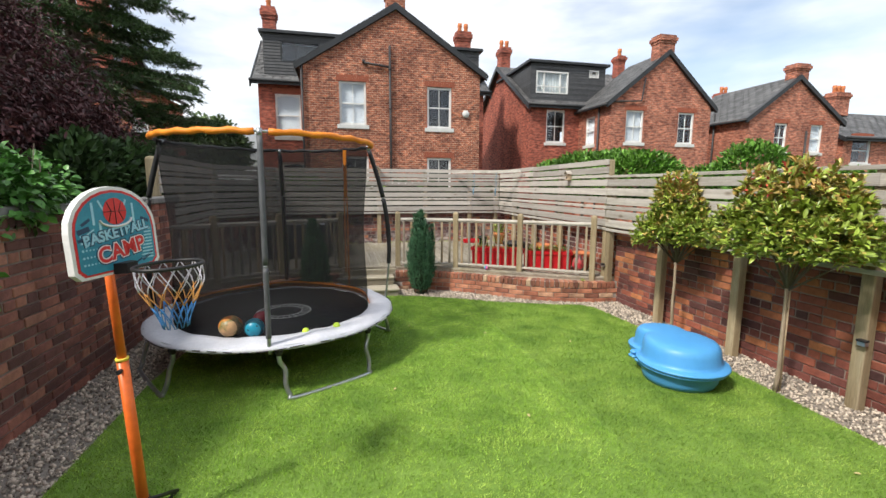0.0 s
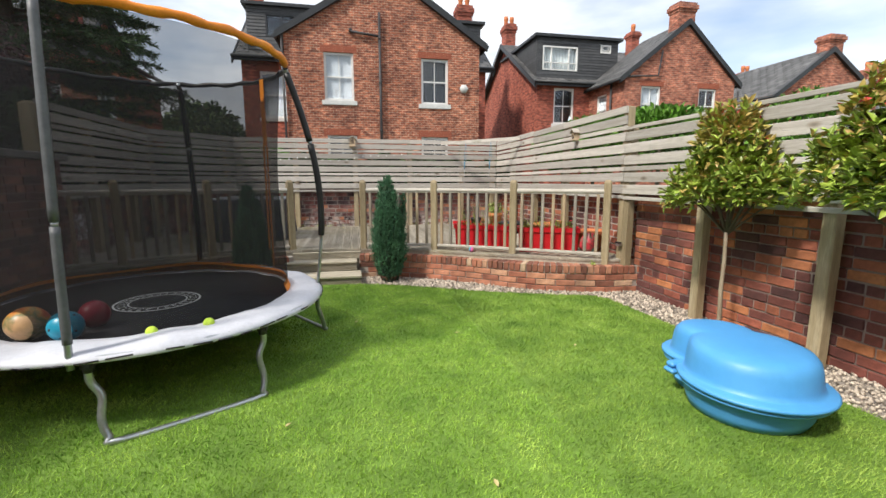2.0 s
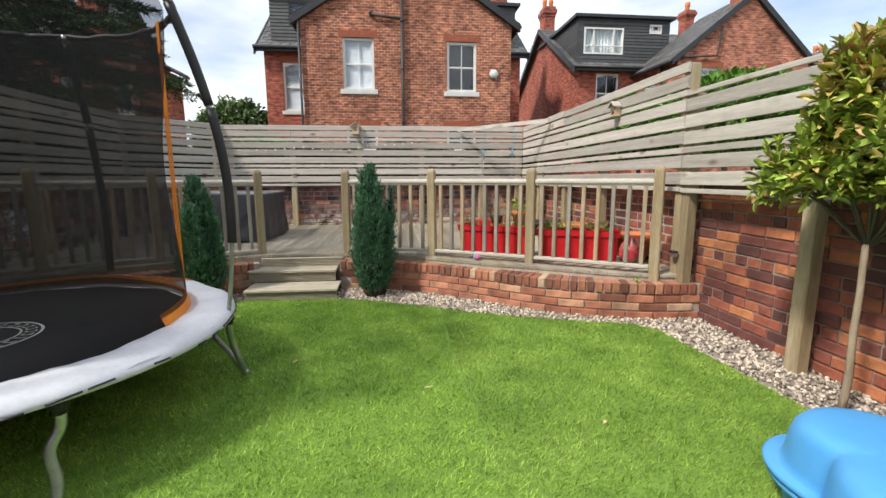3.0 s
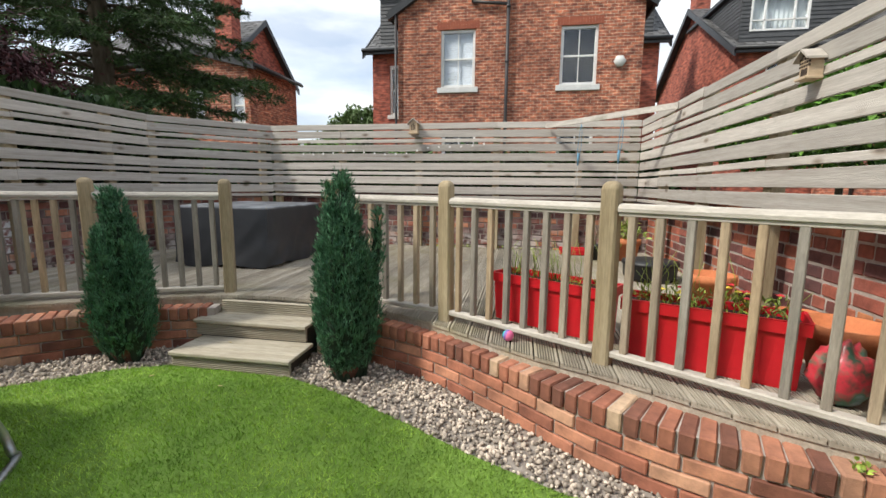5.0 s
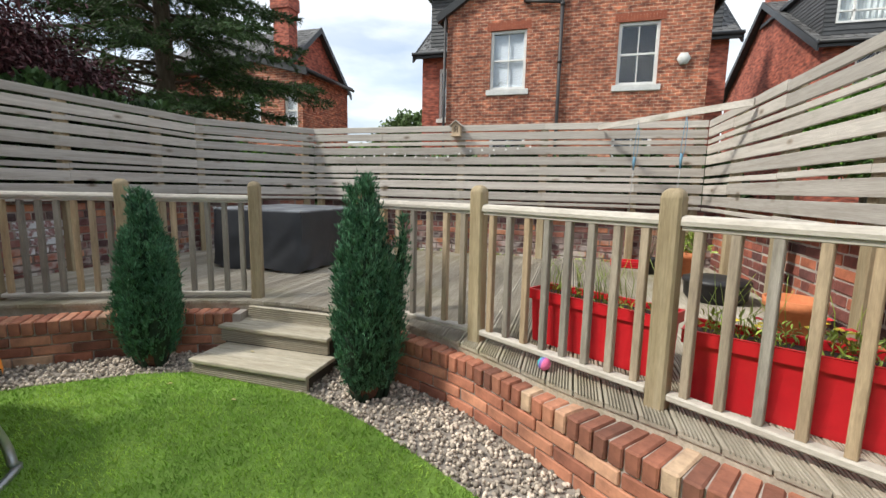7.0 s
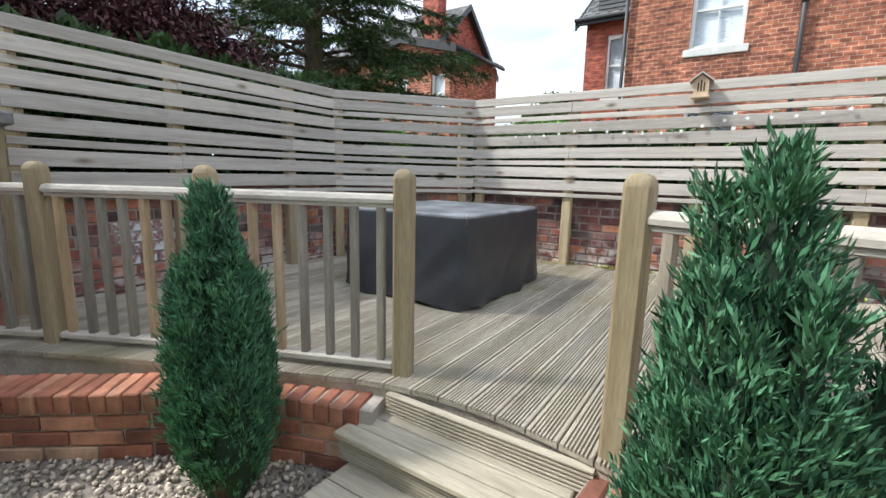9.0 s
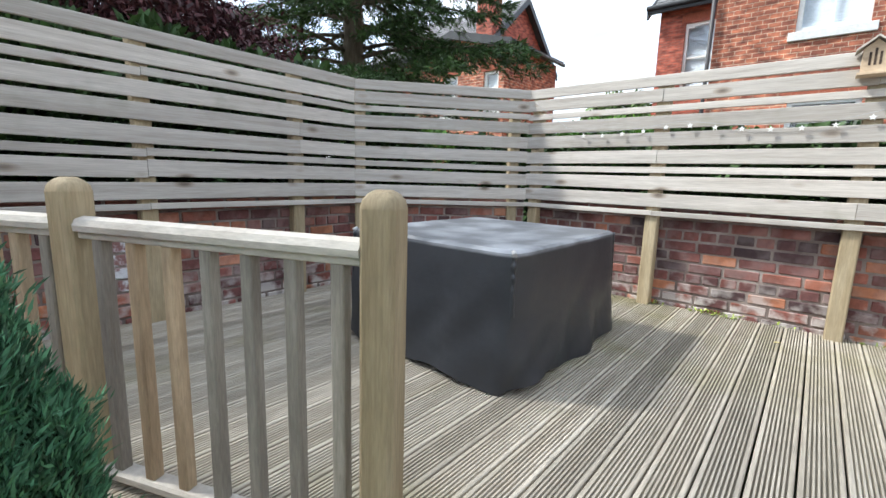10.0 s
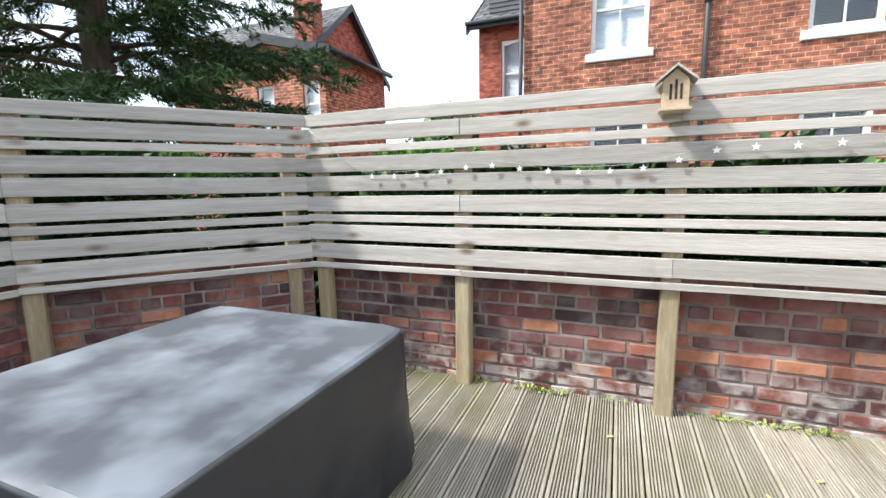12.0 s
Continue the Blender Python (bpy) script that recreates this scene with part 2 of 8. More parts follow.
M["rail"] = material("pale_handrail", [(0.25, (0.35, 0.31, 0.26)), (0.6, (0.52, 0.48, 0.42)), (0.85, (0.62, 0.585, 0.53))], 3.0, 0.7, stretch=(1, 1, 4), bump=0.2, detail_mix=0.35)
M["deck"] = material("grooved_deck_board", [(0.2, (0.25, 0.215, 0.165)), (0.5, (0.40, 0.355, 0.285)), (0.8, (0.52, 0.475, 0.40))], 1.5, 0.8, stretch=(6, 0.5, 4), random_by="object", spread=(0.8, 1.15), bump=0.3, bump_scale=40, detail_mix=0.45, stain=(1.1, (0.24, 0.22, 0.11), 0.50, 0.80))
# darker tone on the groove floors of the deck boards
M["groove"] = material("grimy_groove", [(0.3, (0.13, 0.115, 0.082)), (0.7, (0.24, 0.212, 0.16))], 3.0, 0.9)
M["step"] = material("step_board", [(0.2, (0.28, 0.24, 0.175)), (0.5, (0.42, 0.375, 0.29)), (0.8, (0.54, 0.49, 0.40))], 2.0, 0.8, stretch=(0.6, 5, 5), random_by="object", spread=(0.9, 1.1), bump=0.3, detail_mix=0.4, stain=(1.6, (0.2, 0.18, 0.1), 0.6, 0.8))
# near-black, for the shade in the hollow under the treads
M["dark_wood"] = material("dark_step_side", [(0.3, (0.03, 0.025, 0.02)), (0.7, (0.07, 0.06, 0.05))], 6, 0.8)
M["cover"] = material("dark_grey_cover_cloth", [(0.25, (0.016, 0.018, 0.022)), (0.6, (0.022, 0.025, 0.031)), (0.85, (0.040, 0.045, 0.053))], 2.0, 0.46, spec=0.6, bump=0.35, bump_scale=7, detail_mix=0.2)
def dust_and_top_light(m, colour, base, scale, level):
    """Paints a brighter, sun-dappled top into the colour, along with dust and dried rain marks."""
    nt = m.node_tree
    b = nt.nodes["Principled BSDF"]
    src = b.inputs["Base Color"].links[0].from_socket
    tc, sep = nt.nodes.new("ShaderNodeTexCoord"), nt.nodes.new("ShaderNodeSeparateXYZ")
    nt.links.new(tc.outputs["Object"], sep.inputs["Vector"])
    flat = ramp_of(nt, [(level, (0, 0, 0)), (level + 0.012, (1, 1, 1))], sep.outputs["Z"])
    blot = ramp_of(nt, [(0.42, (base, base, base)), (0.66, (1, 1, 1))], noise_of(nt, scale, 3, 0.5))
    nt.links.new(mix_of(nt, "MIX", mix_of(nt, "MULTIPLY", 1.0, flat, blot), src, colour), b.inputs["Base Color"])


# top of the cover paler than its sides: sky light and dapples in the colour
dust_and_top_light(M["cover"], (0.26, 0.275, 0.30), 0.34, 3.2, 0.672)
M["flaked"] = material("flaked_white_paint", [(0.42, (0.25, 0.13, 0.12)), (0.5, (0.62, 0.62, 0.64)), (0.8, (0.75, 0.76, 0.78))], 9.0, 0.85, bump=0.4)
M["orange"] = material("orange_padding", [(0.3, (0.70, 0.20, 0.015)), (0.7, (0.88, 0.30, 0.02))], 5, 0.5, bump=0.5, bump_scale=25)
M["orange_pole"] = material("orange_plastic_pole", [(0.3, (0.72, 0.13, 0.02)), (0.7, (0.80, 0.17, 0.03))], 3, 0.35)
M["pad"] = material("pale_spring_pad", [(0.3, (0.52, 0.54, 0.60)), (0.7, (0.68, 0.69, 0.74))], 4, 0.45, bump=0.5, bump_scale=9, detail_mix=0.15)
M["steel"] = material("galvanised_tube", [(0.3, (0.35, 0.38, 0.40)), (0.7, (0.52, 0.55, 0.57))], 10, 0.35, metal=0.85)
M["steel_dark"] = material("grey_foam_sleeve", [(0.3, (0.07, 0.075, 0.08)), (0.7, (0.13, 0.135, 0.145))], 6, 0.5, bump=0.3, bump_scale=12)
M["black"] = material("black_plastic", [(0.3, (0.012, 0.012, 0.013)), (0.7, (0.025, 0.025, 0.027))], 6, 0.45)
M["mat"] = material("black_jump_mat", [(0.3, (0.011, 0.011, 0.013)), (0.7, (0.02, 0.02, 0.023))], 3, 0.55, bump=0.2, bump_scale=300)
M["net"] = netting("black_netting", (0.022, 0.022, 0.023), 0.40)
M["white"] = material("white_paint", [(0.3, (0.72, 0.72, 0.70)), (0.7, (0.80, 0.80, 0.78))], 3, 0.45)
M["blue_shell"] = material("blue_plastic", [(0.3, (0.075, 0.32, 0.68)), (0.7, (0.10, 0.37, 0.74))], 2, 0.42, bump=0.08, bump_scale=60, detail_mix=0.08)
M["red_plastic"] = material("red_planter_plastic", [(0.3, (0.50, 0.012, 0.02)), (0.7, (0.60, 0.02, 0.028))], 3, 0.35, detail_mix=0.1)
M["terracotta"] = material("terracotta", [(0.3, (0.48, 0.15, 0.06)), (0.7, (0.60, 0.22, 0.09))], 6, 0.8, bump=0.2)
M["compost"] = material("compost", [(0.3, (0.03, 0.02, 0.015)), (0.7, (0.08, 0.055, 0.04))], 20, 0.95, bump=0.8)
M["conifer"] = material("conifer_spray", [(0.3, (0.035, 0.105, 0.055)), (0.7, (0.085, 0.20, 0.105))], 6, 0.6, random_by="island", spread=(0.35, 1.9))
M["dead_growth"] = material("dead_growth", [(0.3, (0.07, 0.03, 0.02)), (0.7, (0.17, 0.075, 0.045))], 30, 0.95, bump=1.0, bump_scale=160)
# near-black green that stands in for the shade deep in the foliage
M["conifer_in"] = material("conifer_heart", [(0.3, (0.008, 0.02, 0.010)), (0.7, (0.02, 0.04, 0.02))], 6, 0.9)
M["leaf"] = material("glossy_leaf", [(0.3, (0.19, 0.28, 0.045)), (0.6, (0.34, 0.43, 0.07)), (0.85, (0.52, 0.55, 0.11))], 3.5, 0.32, random_by="island", spread=(0.55, 1.5), spec=0.5)
M["leaf_bronze"] = material("bronze_young_leaf", [(0.3, (0.38, 0.34, 0.08)), (0.7, (0.50, 0.31, 0.11))], 5, 0.4, random_by="island", spread=(0.6, 1.4))
M["leaf_red"] = material("red_young_leaf", [(0.3, (0.5, 0.05, 0.05)), (0.7, (0.6, 0.10, 0.08))], 5, 0.4, random_by="island", spread=(0.7, 1.3))
M["ivy"] = material("climber_leaf", [(0.3, (0.05, 0.15, 0.03)), (0.7, (0.12, 0.29, 0.06))], 3, 0.4, random_by="island", spread=(0.45, 1.6))
# very dark leaf, so that fence gaps look shaded
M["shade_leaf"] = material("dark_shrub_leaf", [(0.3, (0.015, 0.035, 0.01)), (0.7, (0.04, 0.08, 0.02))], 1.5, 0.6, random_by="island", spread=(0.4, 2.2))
M["hedge"] = material("hedge_leaf", [(0.3, (0.06, 0.15, 0.02)), (0.7, (0.14, 0.30, 0.04))], 1.5, 0.5, random_by="island", spread=(0.5, 1.6))
M["maple"] = material("purple_leaf", [(0.3, (0.045, 0.016, 0.020)), (0.7, (0.10, 0.036, 0.038))], 0.9, 0.55, random_by="island", spread=(0.4, 1.9))
M["cedar"] = material("cedar_spray", [(0.3, (0.03, 0.06, 0.018)), (0.7, (0.06, 0.115, 0.03))], 0.9, 0.6, random_by="island", spread=(0.45, 1.8))
M["far_leaf"] = material("far_tree_leaf", [(0.3, (0.07, 0.12, 0.04)), (0.7, (0.14, 0.2, 0.07))], 0.6, 0.7, random_by="island", spread=(0.6, 1.5))
M["bark"] = material("bark", [(0.3, (0.09, 0.07, 0.05)), (0.7, (0.2, 0.16, 0.12))], 5, 0.9, stretch=(3, 3, 0.6), bump=0.6)
M["bark_pale"] = material("pale_bark", [(0.3, (0.26, 0.2, 0.14)), (0.7, (0.42, 0.34, 0.25))], 12, 0.85, stretch=(2, 2, 0.4), bump=0.4)
M["house_a"] = brick_texture("house_brick", (0.40, 0.145, 0.085), (0.23, 0.078, 0.053), (0.48, 0.37, 0.28), length=0.2)
M["house_r"] = brick_texture("smooth_red_brick", (0.37, 0.105, 0.07), (0.29, 0.085, 0.06), (0.27, 0.13, 0.10), dark=(0.62, 0.6, 0.6))
M["house_b"] = brick_texture("pale_red_brick", (0.44, 0.17, 0.11), (0.31, 0.105, 0.07), (0.42, 0.30, 0.24))
M["lintel"] = material("rubbed_brick_header", [(0.3, (0.27, 0.075, 0.045)), (0.7, (0.36, 0.11, 0.06))], 5, 0.85)
M["slate"] = material("roof_slate", [(0.3, (0.07, 0.07, 0.072)), (0.7, (0.15, 0.15, 0.15))], 1.2, 0.6, random_by="island", spread=(0.65, 1.35))
M["slate_blue"] = material("new_slate", [(0.3, (0.05, 0.06, 0.075)), (0.7, (0.07, 0.08, 0.10))], 1.2, 0.55)
M["clad"] = material("dark_hung_tile", [(0.3, (0.05, 0.052, 0.055)), (0.7, (0.08, 0.082, 0.086))], 3, 0.55, random_by="island", spread=(0.8, 1.2))
M["fascia"] = material("black_fascia", [(0.3, (0.02, 0.022, 0.025)), (0.7, (0.035, 0.038, 0.042))], 3, 0.45)
M["pane"] = glassy("window_glass")
M["blind"] = material("white_blind", [(0.3, (0.62, 0.64, 0.66)), (0.7, (0.7, 0.72, 0.74))], 3, 0.7)
M["curtain"] = material("pale_curtain", [(0.3, (0.55, 0.58, 0.56)), (0.7, (0.66, 0.68, 0.66))], 3, 0.8, stretch=(8, 8, 0.3))
# near-black, for the dimness of rooms that are not built
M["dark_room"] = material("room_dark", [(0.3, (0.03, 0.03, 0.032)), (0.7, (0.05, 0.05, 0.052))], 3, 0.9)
M["sill"] = material("painted_stone_sill", [(0.3, (0.56, 0.56, 0.54)), (0.7, (0.68, 0.68, 0.66))], 3, 0.7)
M["pipe"] = material("dark_downpipe", [(0.3, (0.03, 0.028, 0.03)), (0.7, (0.06, 0.055, 0.055))], 3, 0.5)
M["stone"] = material("coping_stone", [(0.3, (0.14, 0.14, 0.135)), (0.7, (0.26, 0.25, 0.24))], 4, 0.9, bump=0.4)
M["bird_wood"] = material("birdbox_wood", [(0.3, (0.42, 0.31, 0.2)), (0.7, (0.55, 0.43, 0.3))], 6, 0.75, stretch=(1, 1, 3))
M["rope"] = material("blue_rope", [(0.3, (0.10, 0.24, 0.36)), (0.7, (0.16, 0.32, 0.44))], 20, 0.8)
M["cord"] = material("grey_cord", [(0.3, (0.3, 0.3, 0.3)), (0.7, (0.45, 0.45, 0.45))], 20, 0.8)
M["tennis"] = material("tennis_felt", [(0.3, (0.5, 0.72, 0.06)), (0.7, (0.6, 0.8, 0.1))], 20, 0.9)
M["net_white"] = material("white_cord", [(0.3, (0.6, 0.58, 0.65)), (0.7, (0.7, 0.68, 0.75))], 20, 0.8)
M["net_orange"] = material("orange_cord", [(0.3, (0.6, 0.28, 0.08)), (0.7, (0.7, 0.34, 0.1))], 20, 0.8)
M["net_blue"] = material("blue_cord", [(0.3, (0.05, 0.2, 0.5)), (0.7, (0.08, 0.28, 0.6))], 20, 0.8)
M["board_blue"] = material("printed_teal", [(0.3, (0.03, 0.22, 0.32)), (0.7, (0.05, 0.30, 0.40))], 8, 0.35)
M["navy"] = material("printed_navy", [(0.3, (0.02, 0.05, 0.10)), (0.7, (0.03, 0.07, 0.13))], 8, 0.35)
M["board_red"] = material("printed_red", [(0.3, (0.62, 0.03, 0.03)), (0.7, (0.70, 0.05, 0.05))], 8, 0.35)
M["board_sky"] = material("printed_pale_blue", [(0.3, (0.30, 0.58, 0.70)), (0.7, (0.38, 0.66, 0.76))], 8, 0.35)
M["ball_blue"] = material("blue_ball", [(0.3, (0.01, 0.22, 0.34)), (0.7, (0.02, 0.28, 0.42))], 3, 0.35)
M["ball_red"] = material("maroon_ball", [(0.3, (0.22, 0.015, 0.03)), (0.7, (0.3, 0.02, 0.04))], 3, 0.4)
M["ball_mix"] = material("orange_green_ball", [(0.40, (0.45, 0.08, 0.02)), (0.47, (0.48, 0.22, 0.04)), (0.53, (0.15, 0.16, 0.06)), (0.6, (0.5, 0.3, 0.15))], 3.5, 0.4)
M["pink"] = material("pink_foam", [(0.3, (0.72, 0.12, 0.3)), (0.7, (0.78, 0.2, 0.36))], 3, 0.6)
M["turq"] = material("turquoise_foam", [(0.3, (0.05, 0.42, 0.5)), (0.7, (0.08, 0.5, 0.56))], 3, 0.6)
M["purple"] = material("purple_foam", [(0.3, (0.2, 0.12, 0.42)), (0.7, (0.26, 0.16, 0.48))], 3, 0.6)
M["flower_y"] = material("yellow_petal", [(0.3, (0.8, 0.6, 0.05)), (0.7, (0.85, 0.7, 0.1))], 3, 0.6)
M["flower_r"] = material("red_petal", [(0.3, (0.6, 0.03, 0.04)), (0.7, (0.7, 0.05, 0.06))], 3, 0.6)
M["dry_leaf"] = material("dry_leaf", [(0.3, (0.50, 0.40, 0.16)), (0.7, (0.66, 0.56, 0.30))], 30, 0.7)
M["bag"] = material("printed_compost_bag", [(0.35, (0.03, 0.06, 0.04)), (0.45, (0.55, 0.04, 0.06)), (0.55, (0.05, 0.16, 0.10)), (0.65, (0.3, 0.4, 0.45))], 5, 0.35)


# builders
def finish(name, bm, mat, parent=None, label="", smooth=False):
    me = bpy.data.meshes.new(name)
    bm.normal_update()
    bm.to_mesh(me)
    bm.free()
    if smooth:
        me.shade_smooth()
    for mm in (mat if isinstance(mat, (list, tuple)) else [mat]):
        me.materials.append(M[mm])
    ob = new(name, me)
    if parent is not None:
        ob.parent = parent
    if label:
        ob["label"] = label
    return ob


def part(name, bm, mat, parent, label="", smooth=False):
    return finish(name, bm, mat, parent, label, smooth)


def empty(name, label="", category="", group="", at=(0, 0, 0), kind="", turn=0):
    ob = new(name)
    ob.empty_display_size = 0.1
    ob.location = at
    ob.rotation_euler = (0, 0, turn)
    return tagged(ob, label, category, group, kind)


def structure(name, bm, mat, smooth=False, label=""):
    return tagged(finish(name, bm, mat, None, label, smooth), kind="structure")


def quad(bm, pts, mi=0):
    f = bm.faces.new([bm.verts.new(p) for p in pts])
    f.material_index = mi
    return f


def box(bm, lo, hi, m=None, bevel=0.0, mi=0):
    c = [(a + b) / 2 for a, b in zip(lo, hi)]
    s = [abs(b - a) for a, b in zip(lo, hi)]
    mat = Matrix.Translation(c) @ Matrix.Diagonal((*s, 1))
    r = bmesh.ops.create_cube(bm, size=1, matrix=mat)
    vs = r["verts"]
    if bevel:
        es = list({e for v in vs for e in v.link_edges})
        rb = bmesh.ops.bevel(bm, geom=es, offset=bevel, segments=1, affect="EDGES", profile=0.5)
        vs = list({v for f in rb["faces"] for v in f.verts} | {v for v in vs if v.is_valid})
    if m is not None:
        bmesh.ops.transform(bm, matrix=m, verts=vs)
    if mi:
        for f in {f for v in vs for f in v.link_faces}:
            f.material_index = mi
    return vs


def hexa(bm, pts, mi=0):
    """pts: four bottom points and the four above them, going round."""
    v = [bm.verts.new(p) for p in pts]
    for f in ((3, 2, 1, 0), (4, 5, 6, 7), (0, 1, 5, 4), (1, 2, 6, 5), (2, 3, 7, 6), (3, 0, 4, 7)):
        bm.faces.new([v[i] for i in f]).material_index = mi


def tube(bm, pts, r, seg=8, closed=False, cap=True, mi=0):
    pts = [Vector(p) for p in pts]
    rings, n = [], len(pts)
    up = None
    for i, p in enumerate(pts):
        a = pts[(i - 1) % n] if closed or i > 0 else p
        b = pts[(i + 1) % n] if closed or i < n - 1 else p
        d = (b - a).normalized()
        if up is None:
            up = d.orthogonal().normalized()
        up = (up - d * up.dot(d)).normalized()
        side = d.cross(up)
        rr = r[i] if isinstance(r, (list, tuple)) else r
        rings.append([bm.verts.new(p + (up * math.cos(2 * math.pi * k / seg) + side * math.sin(2 * math.pi * k / seg)) * rr) for k in range(seg)])
    m = n if closed else n - 1
    for i in range(m):
        a, b = rings[i], rings[(i + 1) % n]
        for k in range(seg):
            f = bm.faces.new((a[k], a[(k + 1) % seg], b[(k + 1) % seg], b[k]))
            f.material_index, f.smooth = mi, True
    if cap and not closed:
        bm.faces.new(rings[0][::-1]).material_index = mi
        bm.faces.new(rings[-1]).material_index = mi


def spin(bm, profile, seg=24, at=(0, 0, 0), mi=0, squash=None):
    """profile: (radius, z) pairs from bottom to top."""
    rings = []
    for r, z in profile:
        if r < 1e-5:
            rings.append([bm.verts.new((at[0], at[1], at[2] + z))])
        else:
            rings.append([bm.verts.new((at[0] + r * math.cos(2 * math.pi * k / seg), at[1] + r * math.sin(2 * math.pi * k / seg), at[2] + z)) for k in range(seg)])
    for a, b in zip(rings, rings[1:]):
        for k in range(seg):
            k2 = (k + 1) % seg
            if len(a) == 1 and len(b) == 1:
                continue
            if len(a) == 1:
                f = bm.faces.new((a[0], b[k2], b[k]))
            elif len(b) == 1:
                f = bm.faces.new((a[k], a[k2], b[0]))
            else:
                f = bm.faces.new((a[k], a[k2], b[k2], b[k]))
            f.material_index, f.smooth = mi, True


def polyline(pts, step):
    """Points every step metres along the plan line, with the unit direction there."""
    out = []
    for (x0, y0), (x1, y1) in zip(pts, pts[1:]):
        L = math.hypot(x1 - x0, y1 - y0)
        n = max(1, round(L / step))
        for i in range(n):
            out.append((x0 + (x1 - x0) * i / n, y0 + (y1 - y0) * i / n))
    out.append(pts[-1])
    return out


def smooth_line(pts, n=8):
    """A Catmull-Rom line through plan points."""
    P = [Vector(p) for p in pts]
    P = [P[0] * 2 - P[1]] + P + [P[-1] * 2 - P[-2]]
    out = []
    for i in range(1, len(P) - 2):
        for k in range(n):
            t = k / n
            out.append(tuple(0.5 * (2 * P[i] + (P[i + 1] - P[i - 1]) * t + (2 * P[i - 1] - 5 * P[i] + 4 * P[i + 1] - P[i + 2]) * t * t + (3 * P[i] - P[i - 1] - 3 * P[i + 1] + P[i + 2]) * t ** 3)))
    out.append(tuple(P[-2]))
    return out


def at_x(line, x):
    for (x0, y0), (x1, y1) in zip(line, line[1:]):
        if min(x0, x1) <= x <= max(x0, x1) and x0 != x1:
            return y0 + (y1 - y0) * (x - x0) / (x1 - x0)
    return line[0][1] if abs(x - line[0][0]) < abs(x - line[-1][0]) else line[-1][1]


def mesh_from(name, verts, faces, mat, parent=None, smooth=False):
    me = bpy.data.meshes.new(name)
    me.from_pydata(verts, [], faces)
    me.materials.append(M[mat])
    if smooth:
        me.shade_smooth()
    ob = new(name, me)
    if parent is not None:
        ob.parent = parent
    return ob


def frame_of(p, d, z=0.0):
    """Matrix with x along the plan direction d, y to its left."""
    return Matrix.Translation((p[0], p[1], z)) @ Matrix.Rotation(math.atan2(d[1], d[0]), 4, "Z")

# ---- ground, lawn, gravel
DECK, CAP = 0.41, 0.345
E_WALL, N_WALL, W_WALL = 4.82, 10.72, -1.92
LAWN = [(-1.34, -2.0), (-1.32, 2.2), (-1.34, 3.7), (-1.25, 4.8), (-0.95, 5.55), (-0.36, 6.13), (-0.13, 6.31), (0.09, 6.48), (0.39, 6.62), (1.38, 6.60), (1.70, 6.49), (2.0, 6.36), (2.34, 6.18), (2.75, 5.95), (3.15, 5.76), (3.71, 5.54), (4.12, 5.42), (4.25, 5.25), (4.30, 4.4), (4.32, 3.0), (4.25, 1.4), (4.2, -2.0)]
RETAIN = smooth_line([(-1.92, 5.60), (-1.28, 5.97), (-0.70, 6.41), (-0.3, 6.73), (0.08, 6.93), (0.46, 7.06)], 6)
RETAIN_R = smooth_line([(1.37, 7.06), (1.7, 7.02), (2.03, 6.91), (2.43, 6.71), (2.93, 6.33), (3.35, 5.98), (3.75, 5.75), (4.3, 5.56), (4.82, 5.5)], 6)
EDGE = smooth_line([(-2.0, 6.0), (-1.42, 6.32), (-0.55, 6.76), (0.0, 7.03), (0.42, 7.2), (0.9, 7.26), (1.4, 7.2), (1.95, 7.06), (2.45, 6.79), (3.0, 6.4), (3.44, 6.16), (3.95, 5.84), (4.38, 5.64), (4.86, 5.58)], 6)


def build_ground():
    bm = bmesh.new()
    R = 400
    quad(bm, [(-R, -R, -0.03), (R, -R, -0.03), (R, R, -0.03), (-R, R, -0.03)])
    structure("ground", bm, "ground", label="rough earth and grass of the gardens around")
    bm = bmesh.new()
    quad(bm, [(-1.95, -2, 0.0), (4.85, -2, 0.0), (4.85, 7.1, 0.0), (-1.95, 7.1, 0.0)])
    structure("gravel_bed", bm, "soil", label="grey gravel bed along the garden walls")
    bm = bmesh.new()
    vs = [bm.verts.new((x, y, 0.012)) for x, y in LAWN]
    bm.faces.new(vs[::-1])
    lo = [bm.verts.new((x, y, 0.0)) for x, y in LAWN]
    for i in range(len(vs)):
        j = (i + 1) % len(vs)
        bm.faces.new((vs[i], vs[j], lo[j], lo[i]))
    bmesh.ops.recalc_face_normals(bm, faces=bm.faces)
    structure("lawn", bm, "grass_base", label="bright green artificial lawn")


def inside(x, y, poly):
    c = np.zeros(len(x), bool)
    for (x0, y0), (x1, y1) in zip(poly, poly[1:] + poly[:1]):
        if y0 == y1:
            continue
        c ^= ((y0 > y) != (y1 > y)) & (x < (x1 - x0) * (y - y0) / (y1 - y0) + x0)
    return c


def scatter_mesh(name, verts, faces, mat, **tags):
    me = bpy.data.meshes.new(name)
    nv, nf, k = len(verts), len(faces), faces.shape[1]
    me.vertices.add(nv)
    me.vertices.foreach_set("co", np.asarray(verts, np.float32).ravel())
    me.loops.add(nf * k)
    me.loops.foreach_set("vertex_index", np.asarray(faces, np.int32).ravel())
    me.polygons.add(nf)
    me.polygons.foreach_set("loop_start", np.arange(0, nf * k, k, dtype=np.int32))
    me.update(calc_edges=True)
    me.materials.append(M[mat])
    ob = new(name, me)
    return tagged(ob, **tags)


